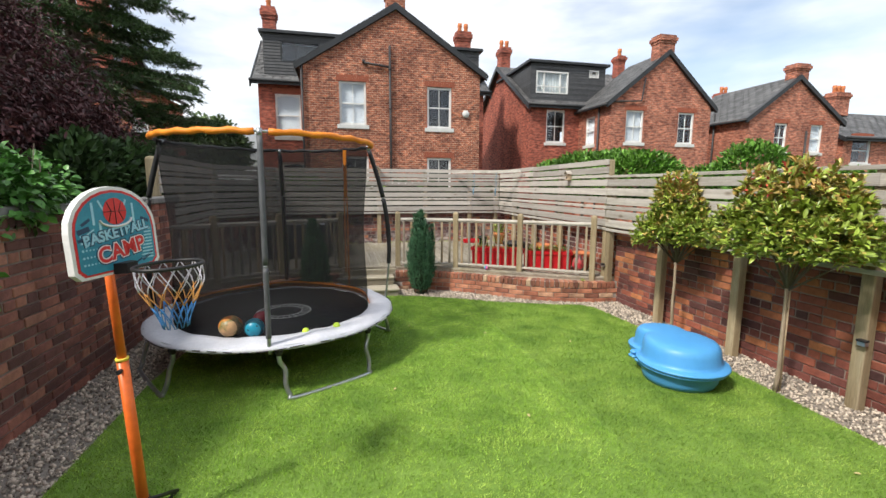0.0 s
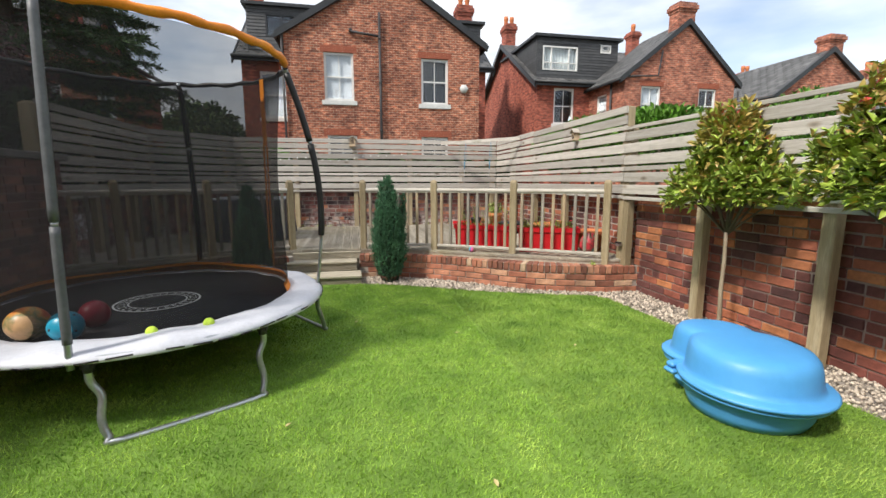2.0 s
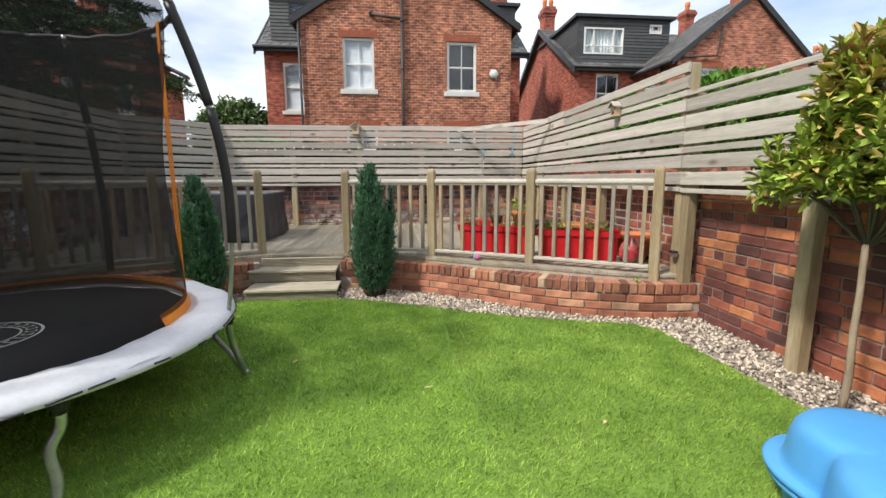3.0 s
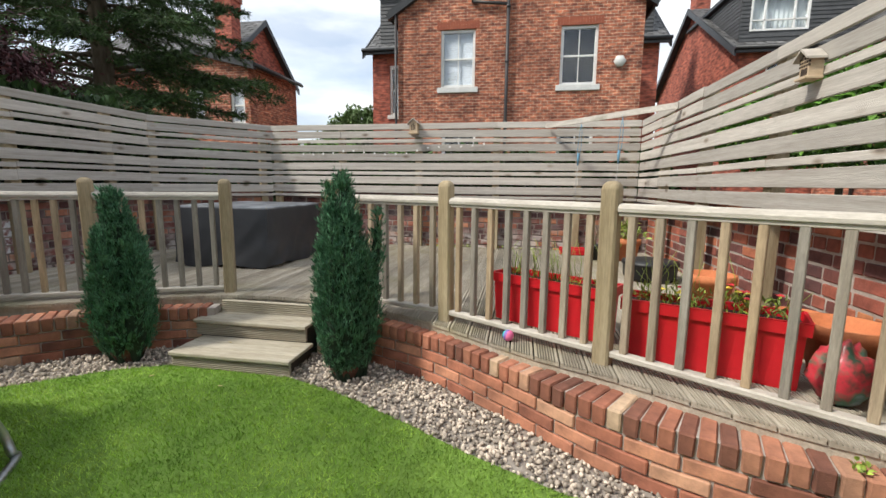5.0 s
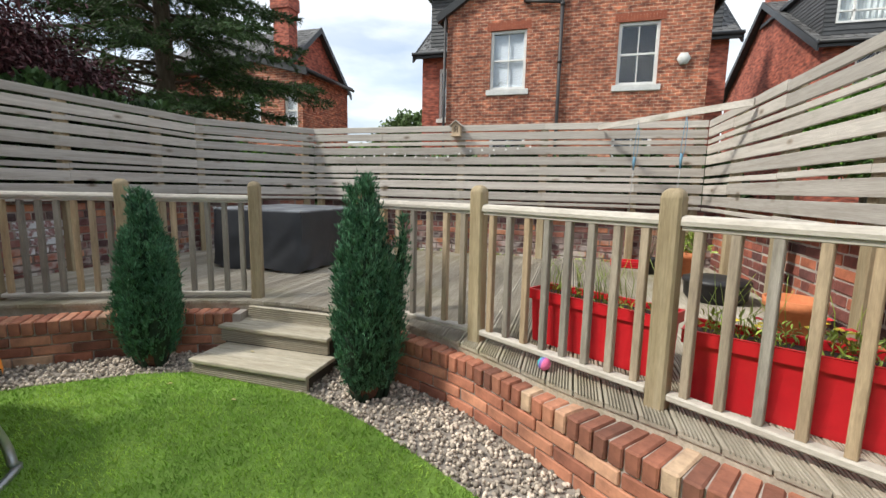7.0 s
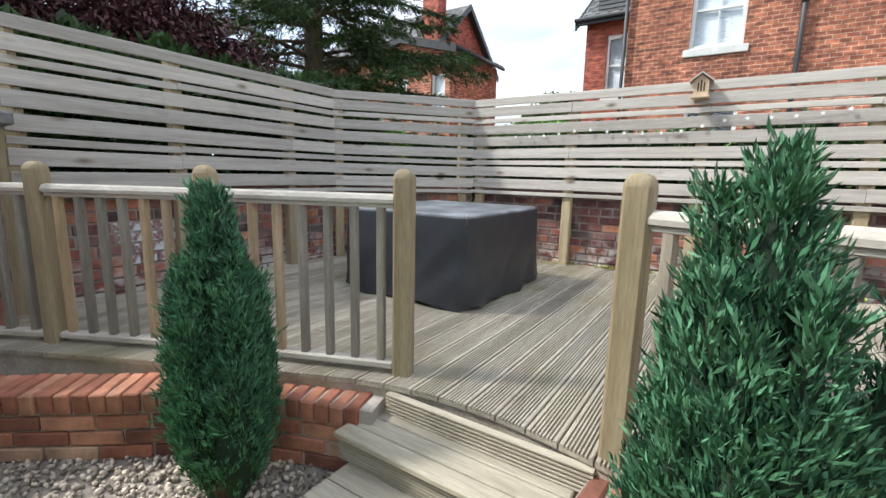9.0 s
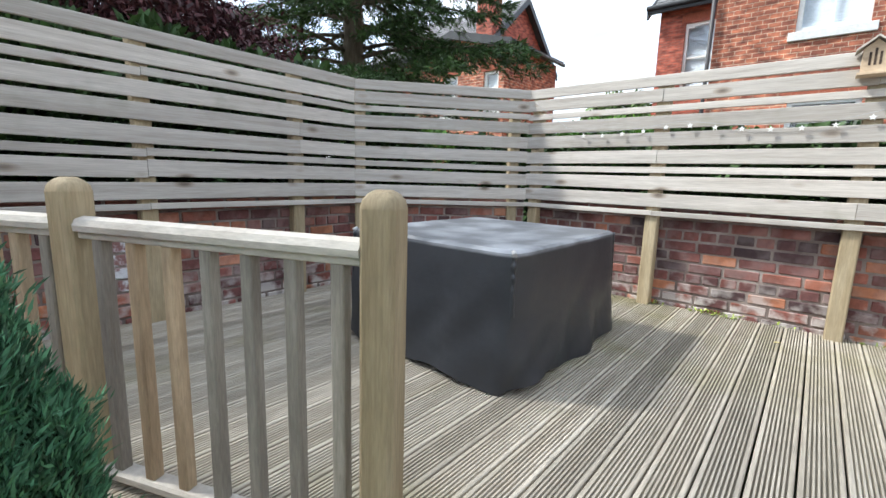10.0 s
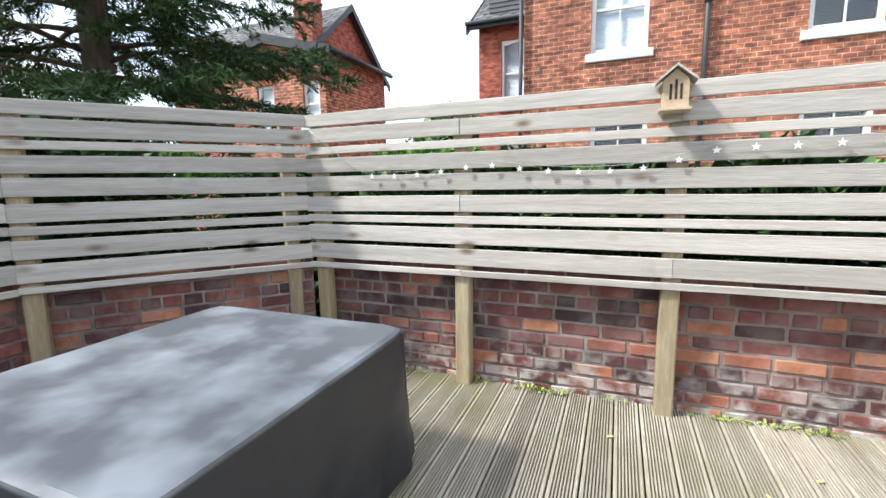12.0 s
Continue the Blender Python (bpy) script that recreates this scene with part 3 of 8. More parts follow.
def build_grass():
    rs = np.random.RandomState(3)
    pts = []
    for (x0, x1, y0, y1, n) in ((-1.36, 4.32, 2.0, 6.7, 300000), (-1.36, 4.32, -0.2, 2.0, 90000)):
        x, y = rs.uniform(x0, x1, n), rs.uniform(y0, y1, n)
        k = inside(x, y, LAWN)
        pts.append(np.stack([x[k], y[k]], 1))
    p = np.concatenate(pts)
    # joint between two strips of turf
    p = p[np.abs(p[:, 0] - 2.44 - 0.01 * np.sin(p[:, 1] * 2.3)) > 0.007]
    n = len(p)
    h = rs.uniform(0.012, 0.03, n)
    a = rs.uniform(0, 2 * np.pi, n)
    w = rs.uniform(0.0015, 0.003, n)
    lean = rs.normal(0, 0.5, (n, 2)) * h[:, None] + np.array([0.004, -0.006])
    v = np.zeros((n, 3, 3))
    v[:, 0, 0], v[:, 0, 1] = p[:, 0] - np.cos(a) * w, p[:, 1] - np.sin(a) * w
    v[:, 1, 0], v[:, 1, 1] = p[:, 0] + np.cos(a) * w, p[:, 1] + np.sin(a) * w
    v[:, 2, :2] = p + lean
    v[:, :2, 2], v[:, 2, 2] = 0.010, 0.010 + h
    second = p[:, 0] > 2.44
    for pick, mat, lab in ((~second, "grass", "short bright green artificial grass blades"), (second, "grass_b", "deeper green strip of artificial grass along the brick wall")):
        q = v[pick].reshape(-1, 3)
        scatter_mesh("artificial_grass", q, np.arange(len(q)).reshape(-1, 3), mat, label=lab, category="grass", kind="stuff")


def build_gravel():
    rs = np.random.RandomState(5)
    bm = bmesh.new()
    bmesh.ops.create_icosphere(bm, subdivisions=1, radius=1)
    base = np.array([v.co[:] for v in bm.verts])
    tri = np.array([[v.index for v in f.verts] for f in bm.faces])
    bm.free()
    outline = [(x, y) for x, y in RETAIN] + [(0.5, 7.0), (1.3, 7.0)] + [(x, y) for x, y in RETAIN_R] + [(4.82, -1.5), (-1.92, -1.5)]
    x, y = rs.uniform(-1.92, 4.82, 90000), rs.uniform(-0.4, 7.1, 90000)
    k = inside(x, y, outline) & ~inside(x, y, LAWN) & ~((x > 0.5) & (x < 1.3) & (y > 6.6))
    x, y = x[k][:21000], y[k][:21000]
    n = len(x)
    s = rs.uniform(0.006, 0.016, (n, 1, 1)) * rs.uniform(0.65, 1.25, (n, 1, 3))
    j = 1 + rs.uniform(-0.22, 0.22, (n, len(base), 1))
    v = base[None] * j * s
    q = rs.normal(size=(n, 4))
    q /= np.linalg.norm(q, axis=1, keepdims=True)
    w, a, b, c = q.T
    Rm = np.stack([np.stack([1 - 2 * (b * b + c * c), 2 * (a * b - c * w), 2 * (a * c + b * w)], -1), np.stack([2 * (a * b + c * w), 1 - 2 * (a * a + c * c), 2 * (b * c - a * w)], -1), np.stack([2 * (a * c - b * w), 2 * (b * c + a * w), 1 - 2 * (a * a + b * b)], -1)], -2)
    v = np.einsum("nij,nkj->nki", Rm, v)
    v[:, :, 0] += x[:, None]
    v[:, :, 1] += y[:, None]
    v[:, :, 2] += (0.006 + rs.uniform(0, 0.012, n))[:, None]
    f = (tri[None] + (np.arange(n) * len(base))[:, None, None]).reshape(-1, 3)
    scatter_mesh("loose_gravel", v.reshape(-1, 3), f, "gravel", label="loose grey and cream gravel stones", category="gravel", kind="stuff")


# ---- brick walls laid brick by brick
def brick_mesh(L, D, H, seed, bevel=0.006):
    rs = random.Random(seed)
    bm = bmesh.new()
    box(bm, (-L / 2, -D / 2, -H / 2), (L / 2, D / 2, H / 2), bevel=bevel)
    for v in bm.verts:
        v.co += Vector((rs.uniform(-1, 1), rs.uniform(-1, 1), rs.uniform(-1, 1))) * 0.002
    me = bpy.data.meshes.new("brick")
    bm.to_mesh(me)
    bm.free()
    return me


def brick_wall(name, p0, p1, z0, z1, mat, mortar, label, near, room=0.1, row=0.085, length=0.25, limit=300, proud=0.012, joint=0.013):
    """A wall whose face runs from p0 to p1, its outside to the left of that way; near: the stretch along it laid as single bricks first."""
    p0, p1 = Vector(p0), Vector(p1)
    d = (p1 - p0)
    total = d.length
    d.normalize()
    nrm = Vector((-d.y, d.x))
    bm = bmesh.new()
    a, b = p0 - nrm * 0.0, p1 - nrm * 0.0
    back = -nrm * 0.22
    hexa(bm, [(a.x, a.y, z0), (b.x, b.y, z0), (b.x + back.x, b.y + back.y, z0), (a.x + back.x, a.y + back.y, z0), (a.x, a.y, z1), (b.x, b.y, z1), (b.x + back.x, b.y + back.y, z1), (a.x + back.x, a.y + back.y, z1)])
    bmesh.ops.recalc_face_normals(bm, faces=bm.faces)
    wall = structure(name, bm, mortar, label=label)
    rs = random.Random(name)
    rows = int((z1 - z0) / row)
    rowh = (z1 - z0) / rows
    slots = []
    for r in range(rows):
        header = r % 4 == 3
        s = -rs.uniform(0, length) if not header else -rs.uniform(0, length / 2)
        step = length / 2 if header else length
        while s < total:
            s1 = min(s + step, total)
            s0 = max(s, 0)
            if s1 - s0 > 0.04:
                slots.append((s0, s1, r))
            s += step
    slots.sort(key=lambda q: abs((q[0] + q[1]) / 2 - near))
    meshes = {}
    jbm = bmesh.new()
    ang = math.atan2(d.y, d.x)
    for i, (s0, s1, r) in enumerate(slots):
        L = s1 - s0 - joint
        key = (round(L, 2), rs.randrange(3))
        c = p0 + d * (s0 + s1) / 2 + nrm * (proud - 0.03 + rs.uniform(-0.004, 0.004))
        z = z0 + (r + 0.5) * rowh + rs.uniform(-0.002, 0.002)
        if i < limit:
            if key not in meshes:
                meshes[key] = brick_mesh(key[0], 0.06, rowh - joint, len(meshes))
                meshes[key].materials.append(M[mat])
            ob = new("brick", meshes[key])
            ob.parent = wall
            ob.matrix_basis = Matrix.Translation((c.x, c.y, z)) @ Matrix.Rotation(ang + rs.uniform(-0.006, 0.006), 4, "Z")
        else:
            box(jbm, (-L / 2, -0.03, -(rowh - joint) / 2), (L / 2, 0.03, (rowh - joint) / 2), m=Matrix.Translation((c.x, c.y, z)) @ Matrix.Rotation(ang, 4, "Z"))
    if len(slots) > limit:
        ob = finish("bricks_beyond", jbm, mat + "_i", wall)
        tagged(ob, kind="stuff")
    else:
        jbm.free()
    return wall


def retaining_wall(name, line, label):
    """Curved low wall: courses and a brick-on-edge cap."""
    L = [0]
    for a, b in zip(line, line[1:]):
        L.append(L[-1] + math.hypot(b[0] - a[0], b[1] - a[1]))

    def at(s):
        s = min(max(s, 0), L[-1] - 1e-6)
        for i in range(len(L) - 1):
            if L[i] <= s <= L[i + 1]:
                k = (s - L[i]) / (L[i + 1] - L[i])
                a, b = line[i], line[i + 1]
                d = Vector((b[0] - a[0], b[1] - a[1])).normalized()
                return Vector((a[0] + (b[0] - a[0]) * k, a[1] + (b[1] - a[1]) * k)), d
    bm = bmesh.new()
    inner = []
    for i in range(int(L[-1] / 0.1) + 2):
        p, d = at(i * 0.1)
        n = Vector((d.y, -d.x))
        inner.append((p - n * 0.012, p - n * 0.21))
    for (a, b), (c, e) in zip(inner, inner[1:]):
        if (a - c).length < 1e-4:
            continue
        hexa(bm, [(a.x, a.y, 0), (c.x, c.y, 0), (e.x, e.y, 0), (b.x, b.y, 0), (a.x, a.y, CAP - 0.012), (c.x, c.y, CAP - 0.012), (e.x, e.y, CAP - 0.012), (b.x, b.y, CAP - 0.012)])
    bmesh.ops.recalc_face_normals(bm, faces=bm.faces)
    wall = structure(name, bm, "mortar", label=label)
    rs = random.Random(name)
    rowh = (CAP - 0.11) / 3
    ms = [brick_mesh(0.235, 0.06, rowh - 0.011, 40 + i) for i in range(3)] + [brick_mesh(0.066, 0.235, 0.104, 50 + i, 0.008) for i in range(4)]
    for me in ms:
        me.materials.append(M["brick_cap"])
    for r in range(3):
        s = 0.12 * (r % 2)
        while s + 0.1 < L[-1]:
            p, d = at(s + 0.122)
            n = Vector((d.y, -d.x))
            c = p - n * (0.028 + rs.uniform(-0.003, 0.003))
            ob = new("brick", ms[rs.randrange(3)])
            ob.parent = wall
            ob.matrix_basis = Matrix.Translation((c.x, c.y, (r + 0.5) * rowh)) @ Matrix.Rotation(math.atan2(d.y, d.x), 4, "Z")
            s += 0.246
    s = 0.04
    while s < L[-1] - 0.02:
        p, d = at(s)
        n = Vector((d.y, -d.x))
        c = p - n * (0.108 + rs.uniform(-0.006, 0.006))
        ob = new("cap_brick", ms[3 + rs.randrange(4)])
        ob.parent = wall
        ob.matrix_basis = Matrix.Translation((c.x, c.y, CAP - 0.052 + rs.uniform(-0.003, 0.003))) @ Matrix.Rotation(math.atan2(d.y, d.x) + rs.uniform(-0.02, 0.02), 4, "Z")
        s += 0.0765
    return wall


def build_walls():
    brick_wall("wall_north", (4.9, N_WALL), (-1.0, N_WALL), 0.36, 1.24, "brick_n", "mortar_n", "old dark brick garden wall with pale lime stains", 3.6, joint=0.017, proud=0.008)
    brick_wall("wall_diagonal", (-1.1, 10.62), (-2.28, 9.25), 0.36, 1.24, "brick_n", "mortar_n", "dark brick garden wall behind the deck corner", 0.8, limit=120, joint=0.017, proud=0.008)
    ww = brick_wall("wall_west_deck", (-2.24, 9.3), (-2.24, 6.3), 0.36, 1.24, "brick_n", "mortar_n", "old brick wall behind the deck with flaked white paint", 1.2, limit=250, joint=0.016)
    for ob in list(ww.children):
        c = ob.matrix_basis.translation
        if abs(c.y - 7.45) < 0.26 and 0.62 < c.z < 0.98 and ob.name.startswith("brick") and len(ob.material_slots) == 1 and ob.name[:6] != "bricks":
            ob.material_slots[0].link = "OBJECT"
            ob.material_slots[0].material = M["flaked"]
    brick_wall("wall_east", (E_WALL, -2.0), (E_WALL, 5.6), 0.0, 1.28, "brick_e", "mortar_dark", "dark red brick garden wall behind the fence posts", 5.6)
    brick_wall("wall_east_deck", (E_WALL, 5.6), (E_WALL, 10.72), 0.36, 1.28, "brick_e", "mortar", "red brick wall with wide pale joints beside the deck", 1.6, joint=0.017, proud=0.008)
    brick_wall("wall_west", (W_WALL, 6.45), (W_WALL, -2.0), 0.0, 1.62, "brick_w", "mortar_dark", "weathered red brick boundary wall", 3.0)
    bm = bmesh.new()
    for i in range(9):
        y = -2.0 + i * 0.95
        box(bm, (W_WALL - 0.26, y, 1.62), (W_WALL + 0.05, y + 0.945, 1.70), bevel=0.012)
    structure("wall_coping", bm, "stone", label="grey stone coping on the boundary wall")
    bm = bmesh.new()
    box(bm, (-2.2, -2.3, 0), (5.05, -2.02, 3.2))
    uv_box(bm)
    structure("wall_south", bm, "house_r", label="plain red brick house wall")


def uv_box(bm):
    """Wall coordinates in metres on every face: along the wall and up."""
    uv = bm.loops.layers.uv.verify()
    for f in bm.faces:
        n = f.normal if f.normal.length > 0 else Vector((0, -1, 0))
        f.normal_update()
        n = f.normal
        for l in f.loops:
            c = l.vert.co
            if abs(n.z) > 0.7:
                l[uv].uv = (c.x, c.y)
            elif abs(n.x) > abs(n.y):
                l[uv].uv = (c.y, c.z)
            else:
                l[uv].uv = (c.x, c.z)


# ---- deck
def build_deck():
    deck = tagged(empty("deck", at=(0, 0, 0)), kind="structure")
    deck["label"] = "weathered grooved timber deck"
    rs = random.Random(8)
    W, pitch = 0.1310, 0.1400
    x = -2.24
    top = DECK
    while x < 4.85:
        xa, xb = x, min(x + W, 4.85)
        ya, yb = at_x(EDGE, xa + 0.001), at_x(EDGE, xb - 0.001)
        if xa < -2.0:
            ya = yb = 6.0
        yn = N_WALL - 0.01
        if xa < -1.05:
            yn = 10.55 + (xa + 1.1) * 1.16
        bm = bmesh.new()
        # cross-section with grooves
        prof = [(0, -0.028), (0, -0.003), (0.004, 0)]
        g = 7
        for i in range(g):
            c = 0.013 + (W - 0.026) * (i + 0.5) / g
            prof += [(c - 0.0042, 0), (c - 0.0030, -0.011), (c + 0.0030, -0.011), (c + 0.0042, 0)]
        prof += [(W - 0.004, 0), (W, -0.003), (W, -0.028)]
        k = (xb - xa) / W
        A = [bm.verts.new((xa + px * k, ya + (yb - ya) * px / W, top + pz)) for px, pz in prof]
        B = [bm.verts.new((xa + px * k, yn + (0.14 * px / W if xa < -1.05 else 0), top + pz)) for px, pz in prof]
        for i in range(len(prof) - 1):
            bm.faces.new((A[i], A[i + 1], B[i + 1], B[i])).material_index = int(prof[i][1] == -0.011 and prof[i + 1][1] == -0.011)
        bm.faces.new((A[-1], A[0], B[0], B[-1]))
        bm.faces.new(A[::-1])
        bm.faces.new(B)
        bmesh.ops.recalc_face_normals(bm, faces=bm.faces)
        part("deck_board", bm, ("deck", "groove"), deck)
        x += pitch
    # fascia strip and dark bearers below the edge
    bm = bmesh.new()
    for (x0, y0), (x1, y1) in zip(EDGE, EDGE[1:]):
        hexa(bm, [(x0, y0 + 0.012, 0.02), (x1, y1 + 0.012, 0.02), (x1, y1 + 0.07, 0.02), (x0, y0 + 0.07, 0.02), (x0, y0 + 0.012, top - 0.03), (x1, y1 + 0.012, top - 0.03), (x1, y1 + 0.07, top - 0.03), (x0, y0 + 0.07, top - 0.03)])
    bmesh.ops.recalc_face_normals(bm, faces=bm.faces)
    part("deck_skirt", bm, "deck", deck, "weathered timber skirt below the deck edge")


def grooved_face(bm, x0, x1, y, z0, z1, n=7):
    """A board on edge facing south with level grooves."""
    h = (z1 - z0) / n
    prof = [(y + 0.03, z0)]
    for i in range(n):
        a, b = z0 + i * h + 0.002, z0 + (i + 1) * h - 0.005
        prof += [(y + 0.010, a), (y, a + 0.002), (y, b - 0.002), (y + 0.010, b)]
    prof.append((y + 0.03, z1))
    A = [bm.verts.new((x0, py, pz)) for py, pz in prof]
    B = [bm.verts.new((x1, py, pz)) for py, pz in prof]
    for i in range(len(prof)):
        j = (i + 1) % len(prof)
        bm.faces.new((A[i], B[i], B[j], A[j]))
    bm.faces.new(A)
    bm.faces.new(B[::-1])
    bmesh.ops.recalc_face_normals(bm, faces=bm.faces)


def build_steps():
    for i, (x0, x1, yf, yb, z0, z1) in enumerate(((0.42, 1.38, 6.61, 6.98, 0.0, 0.130), (0.36, 1.33, 6.96, 7.24, 0.0, 0.270))):
        st = empty("timber_step", "weathered timber garden step with grooved front, at the deck entrance", "step", "steps up to the deck", at=((x0 + x1) / 2, yf, 0))
        ox, oy = (x0 + x1) / 2, yf
        bm = bmesh.new()
        # solid block whose dark colour paints the shade of the step's open side
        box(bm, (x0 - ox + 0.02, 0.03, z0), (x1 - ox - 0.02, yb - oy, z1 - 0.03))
        part("carcass", bm, "dark_wood", st, "near-black block standing in for the shade inside the open step")
        bm = bmesh.new()
        grooved_face(bm, x0 - ox, x1 - ox, 0.0, z1 - 0.135 if z1 - 0.135 > 0 else 0.0, z1 - 0.03)
        part("riser", bm, "step", st)
        w = (yb - yf + 0.02) / 3
        for j in range(3):
            bm = bmesh.new()
            box(bm, (x0 - ox - 0.01, -0.02 + j * w, z1 - 0.028), (x1 - ox + 0.01, -0.02 + (j + 1) * w - 0.006, z1), bevel=0.005)
            part("tread_board", bm, "step", st)
    st = empty("deck_edge_board", "grooved timber board closing the deck edge above the steps", "board", at=(0.9, 7.22, 0.27))
    bm = bmesh.new()
    grooved_face(bm, -0.46, 0.50, -0.035, 0.0, 0.105, 6)
    part("face_board", bm, "step", st)


# ---- balustrade
def dome_post(bm, w, h, base=0.0):
    """A square post with a rounded head."""
    rings = [(w / 2, base), (w / 2, h - 0.045), (w * 0.46, h - 0.025), (w * 0.36, h - 0.01), (w * 0.2, h - 0.001)]
    prev = None
    for r, z in rings:
        c = 0.012 if r > w * 0.45 else r * 0.45
        pts = [(r - c, -r), (r, -r + c), (r, r - c), (r - c, r), (-r + c, r), (-r, r - c), (-r, -r + c), (-r + c, -r)]
        cur = [bm.verts.new((x, y, z)) for x, y in pts]
        if prev:
            for k in range(8):
                bm.faces.new((prev[k], prev[(k + 1) % 8], cur[(k + 1) % 8], cur[k]))
        else:
            bm.faces.new(cur[::-1])
        prev = cur
    bm.faces.new(prev)
    for f in bm.faces:
        if f.calc_center_median().z > h - 0.047:
            f.smooth = True


BAL_L = [(-1.98, 6.18), (-1.42, 6.5), (-0.55, 6.94), (0.42, 7.34)]
BAL_R = [(1.445, 7.27), (2.46, 6.93), (3.45, 6.34), (4.44, 5.66)]


def build_balustrade():
    rs = random.Random(4)
    posts = BAL_L[1:] + BAL_R
    for i, (x, y) in enumerate(posts):
        j = min(max(i, 1), len(posts) - 1)
        d = Vector((posts[j][0] - posts[j - 1][0], posts[j][1] - posts[j - 1][1]))
        p = empty("balustrade_post", "square treated timber post with a rounded head, on the deck edge", "post", "balustrade posts", at=(x, y, DECK - 0.07))
        p.rotation_euler = (rs.uniform(-0.01, 0.01), rs.uniform(-0.01, 0.01), math.atan2(d.y, d.x))
        bm = bmesh.new()
        dome_post(bm, 0.092, 1.075)
        part("post_shaft", bm, "post", p)
    for run in (BAL_L, BAL_R):
        for a, b in zip(run, run[1:]):
            a, b = Vector(a), Vector(b)
            d = b - a
            L = d.length
            first = a == Vector(BAL_L[0])
            s0, s1 = (0.0 if first else 0.046), L - 0.046
            ang = math.atan2(d.y, d.x)
            pan = empty("railing", "weathered timber railing with square spindles and pale rounded handrail", "railing", "balustrade panels", at=(a.x, a.y, DECK), turn=ang)
            bm = bmesh.new()
            prof = [(-0.034, 0.0), (-0.036, 0.018), (-0.026, 0.036), (0.0, 0.044), (0.026, 0.036), (0.036, 0.018), (0.034, 0.0)]
            A = [bm.verts.new((s0, y, 0.845 + z)) for y, z in prof]
            B = [bm.verts.new((s1, y, 0.845 + z)) for y, z in prof]
            for i in range(len(prof)):
                j = (i + 1) % len(prof)
                bm.faces.new((A[i], B[i], B[j], A[j]))
            bm.faces.new(A)
            bm.faces.new(B[::-1])
            box(bm, (s0, -0.022, 0.822), (s1, 0.022, 0.846), bevel=0.003)
            bmesh.ops.recalc_face_normals(bm, faces=bm.faces)
            part("handrail", bm, "rail", pan, "pale rounded handrail")
            bm = bmesh.new()
            low = 0.025 if run is BAL_L else 0.045
            box(bm, (s0, -0.032, low), (s1, 0.032, low + 0.037), bevel=0.008)
            part("bottom_rail", bm, "rail", pan)
            n = max(3, round((s1 - s0) / 0.135))
            for k in range(n):
                s = s0 + (s1 - s0) * (k + 0.5) / n
                bm = bmesh.new()
                box(bm, (-0.019, -0.019, low + 0.035), (0.019, 0.019, 0.825), bevel=0.004, m=Matrix.Translation((s, 0, 0)) @ Matrix.Rotation(rs.uniform(-0.03, 0.03), 4, "Z"))
                part("spindle", bm, "spindle", pan)


# ---- slatted fence
SLATS = [(1.175, 1.215), (1.245, 1.355), (1.385, 1.495), (1.522, 1.572), (1.602, 1.710), (1.742, 1.850), (1.882, 1.985), (2.015, 2.065), (2.090, 2.192), (2.215, 2.300)]


def fence_run(name, p0, p1, posts, slats, label, board_len=2.4, base=DECK, post_top=None, gap=0.0, seed=1):
    """Slats on the near side of posts; p0 to p1 is the slats' near face, seen from its right-hand side."""
    rs = random.Random(seed)
    p0, p1 = Vector(p0), Vector(p1)
    d = p1 - p0
    L = d.length
    ang = math.atan2(d.y, d.x)
    f = tagged(empty(name, at=(p0.x, p0.y, 0), turn=ang), kind="structure")
    f["label"] = label
    for s in posts:
        bm = bmesh.new()
        box(bm, (s - 0.05, 0.026, base - 0.02), (s + 0.05, 0.122, (post_top or slats[-1][1] - 0.02)), bevel=0.008)
        part("fence_post", bm, "post", f)
    for z0, z1 in slats:
        s = 0.0
        cuts = [0.0] + [q for q in posts if 0.3 < q < L - 0.3 and rs.random() < 0.35] + [L]
        for a, b in zip(cuts, cuts[1:]):
            bm = bmesh.new()
            w = rs.uniform(-0.003, 0.003)
            dz0, dz1 = rs.uniform(-0.006, 0.006), rs.uniform(-0.006, 0.006)
            n = max(2, int((b - a) / 0.5))
            rows = []
            for i in range(n + 1):
                x = a + 0.0015 + (b - a - 0.003) * i / n
                dz = dz0 + (dz1 - dz0) * i / n + rs.uniform(-0.0015, 0.0015)
                y0 = w + rs.uniform(-0.0015, 0.0015)
                c = 0.003
                rows.append([bm.verts.new(v) for v in ((x, y0 + c, z0 + dz), (x, y0, z0 + dz + c), (x, y0, z1 + dz - c), (x, y0 + c, z1 + dz), (x, y0 + 0.022, z1 + dz), (x, y0 + 0.022, z0 + dz))])
            for r0, r1 in zip(rows, rows[1:]):
                for k in range(6):
                    bm.faces.new((r0[k], r0[(k + 1) % 6], r1[(k + 1) % 6], r1[k]))
            bm.faces.new(rows[0][::-1])
            bm.faces.new(rows[-1])
            bmesh.ops.recalc_face_normals(bm, faces=bm.faces)
            part("slat", bm, "fence", f)
    return f


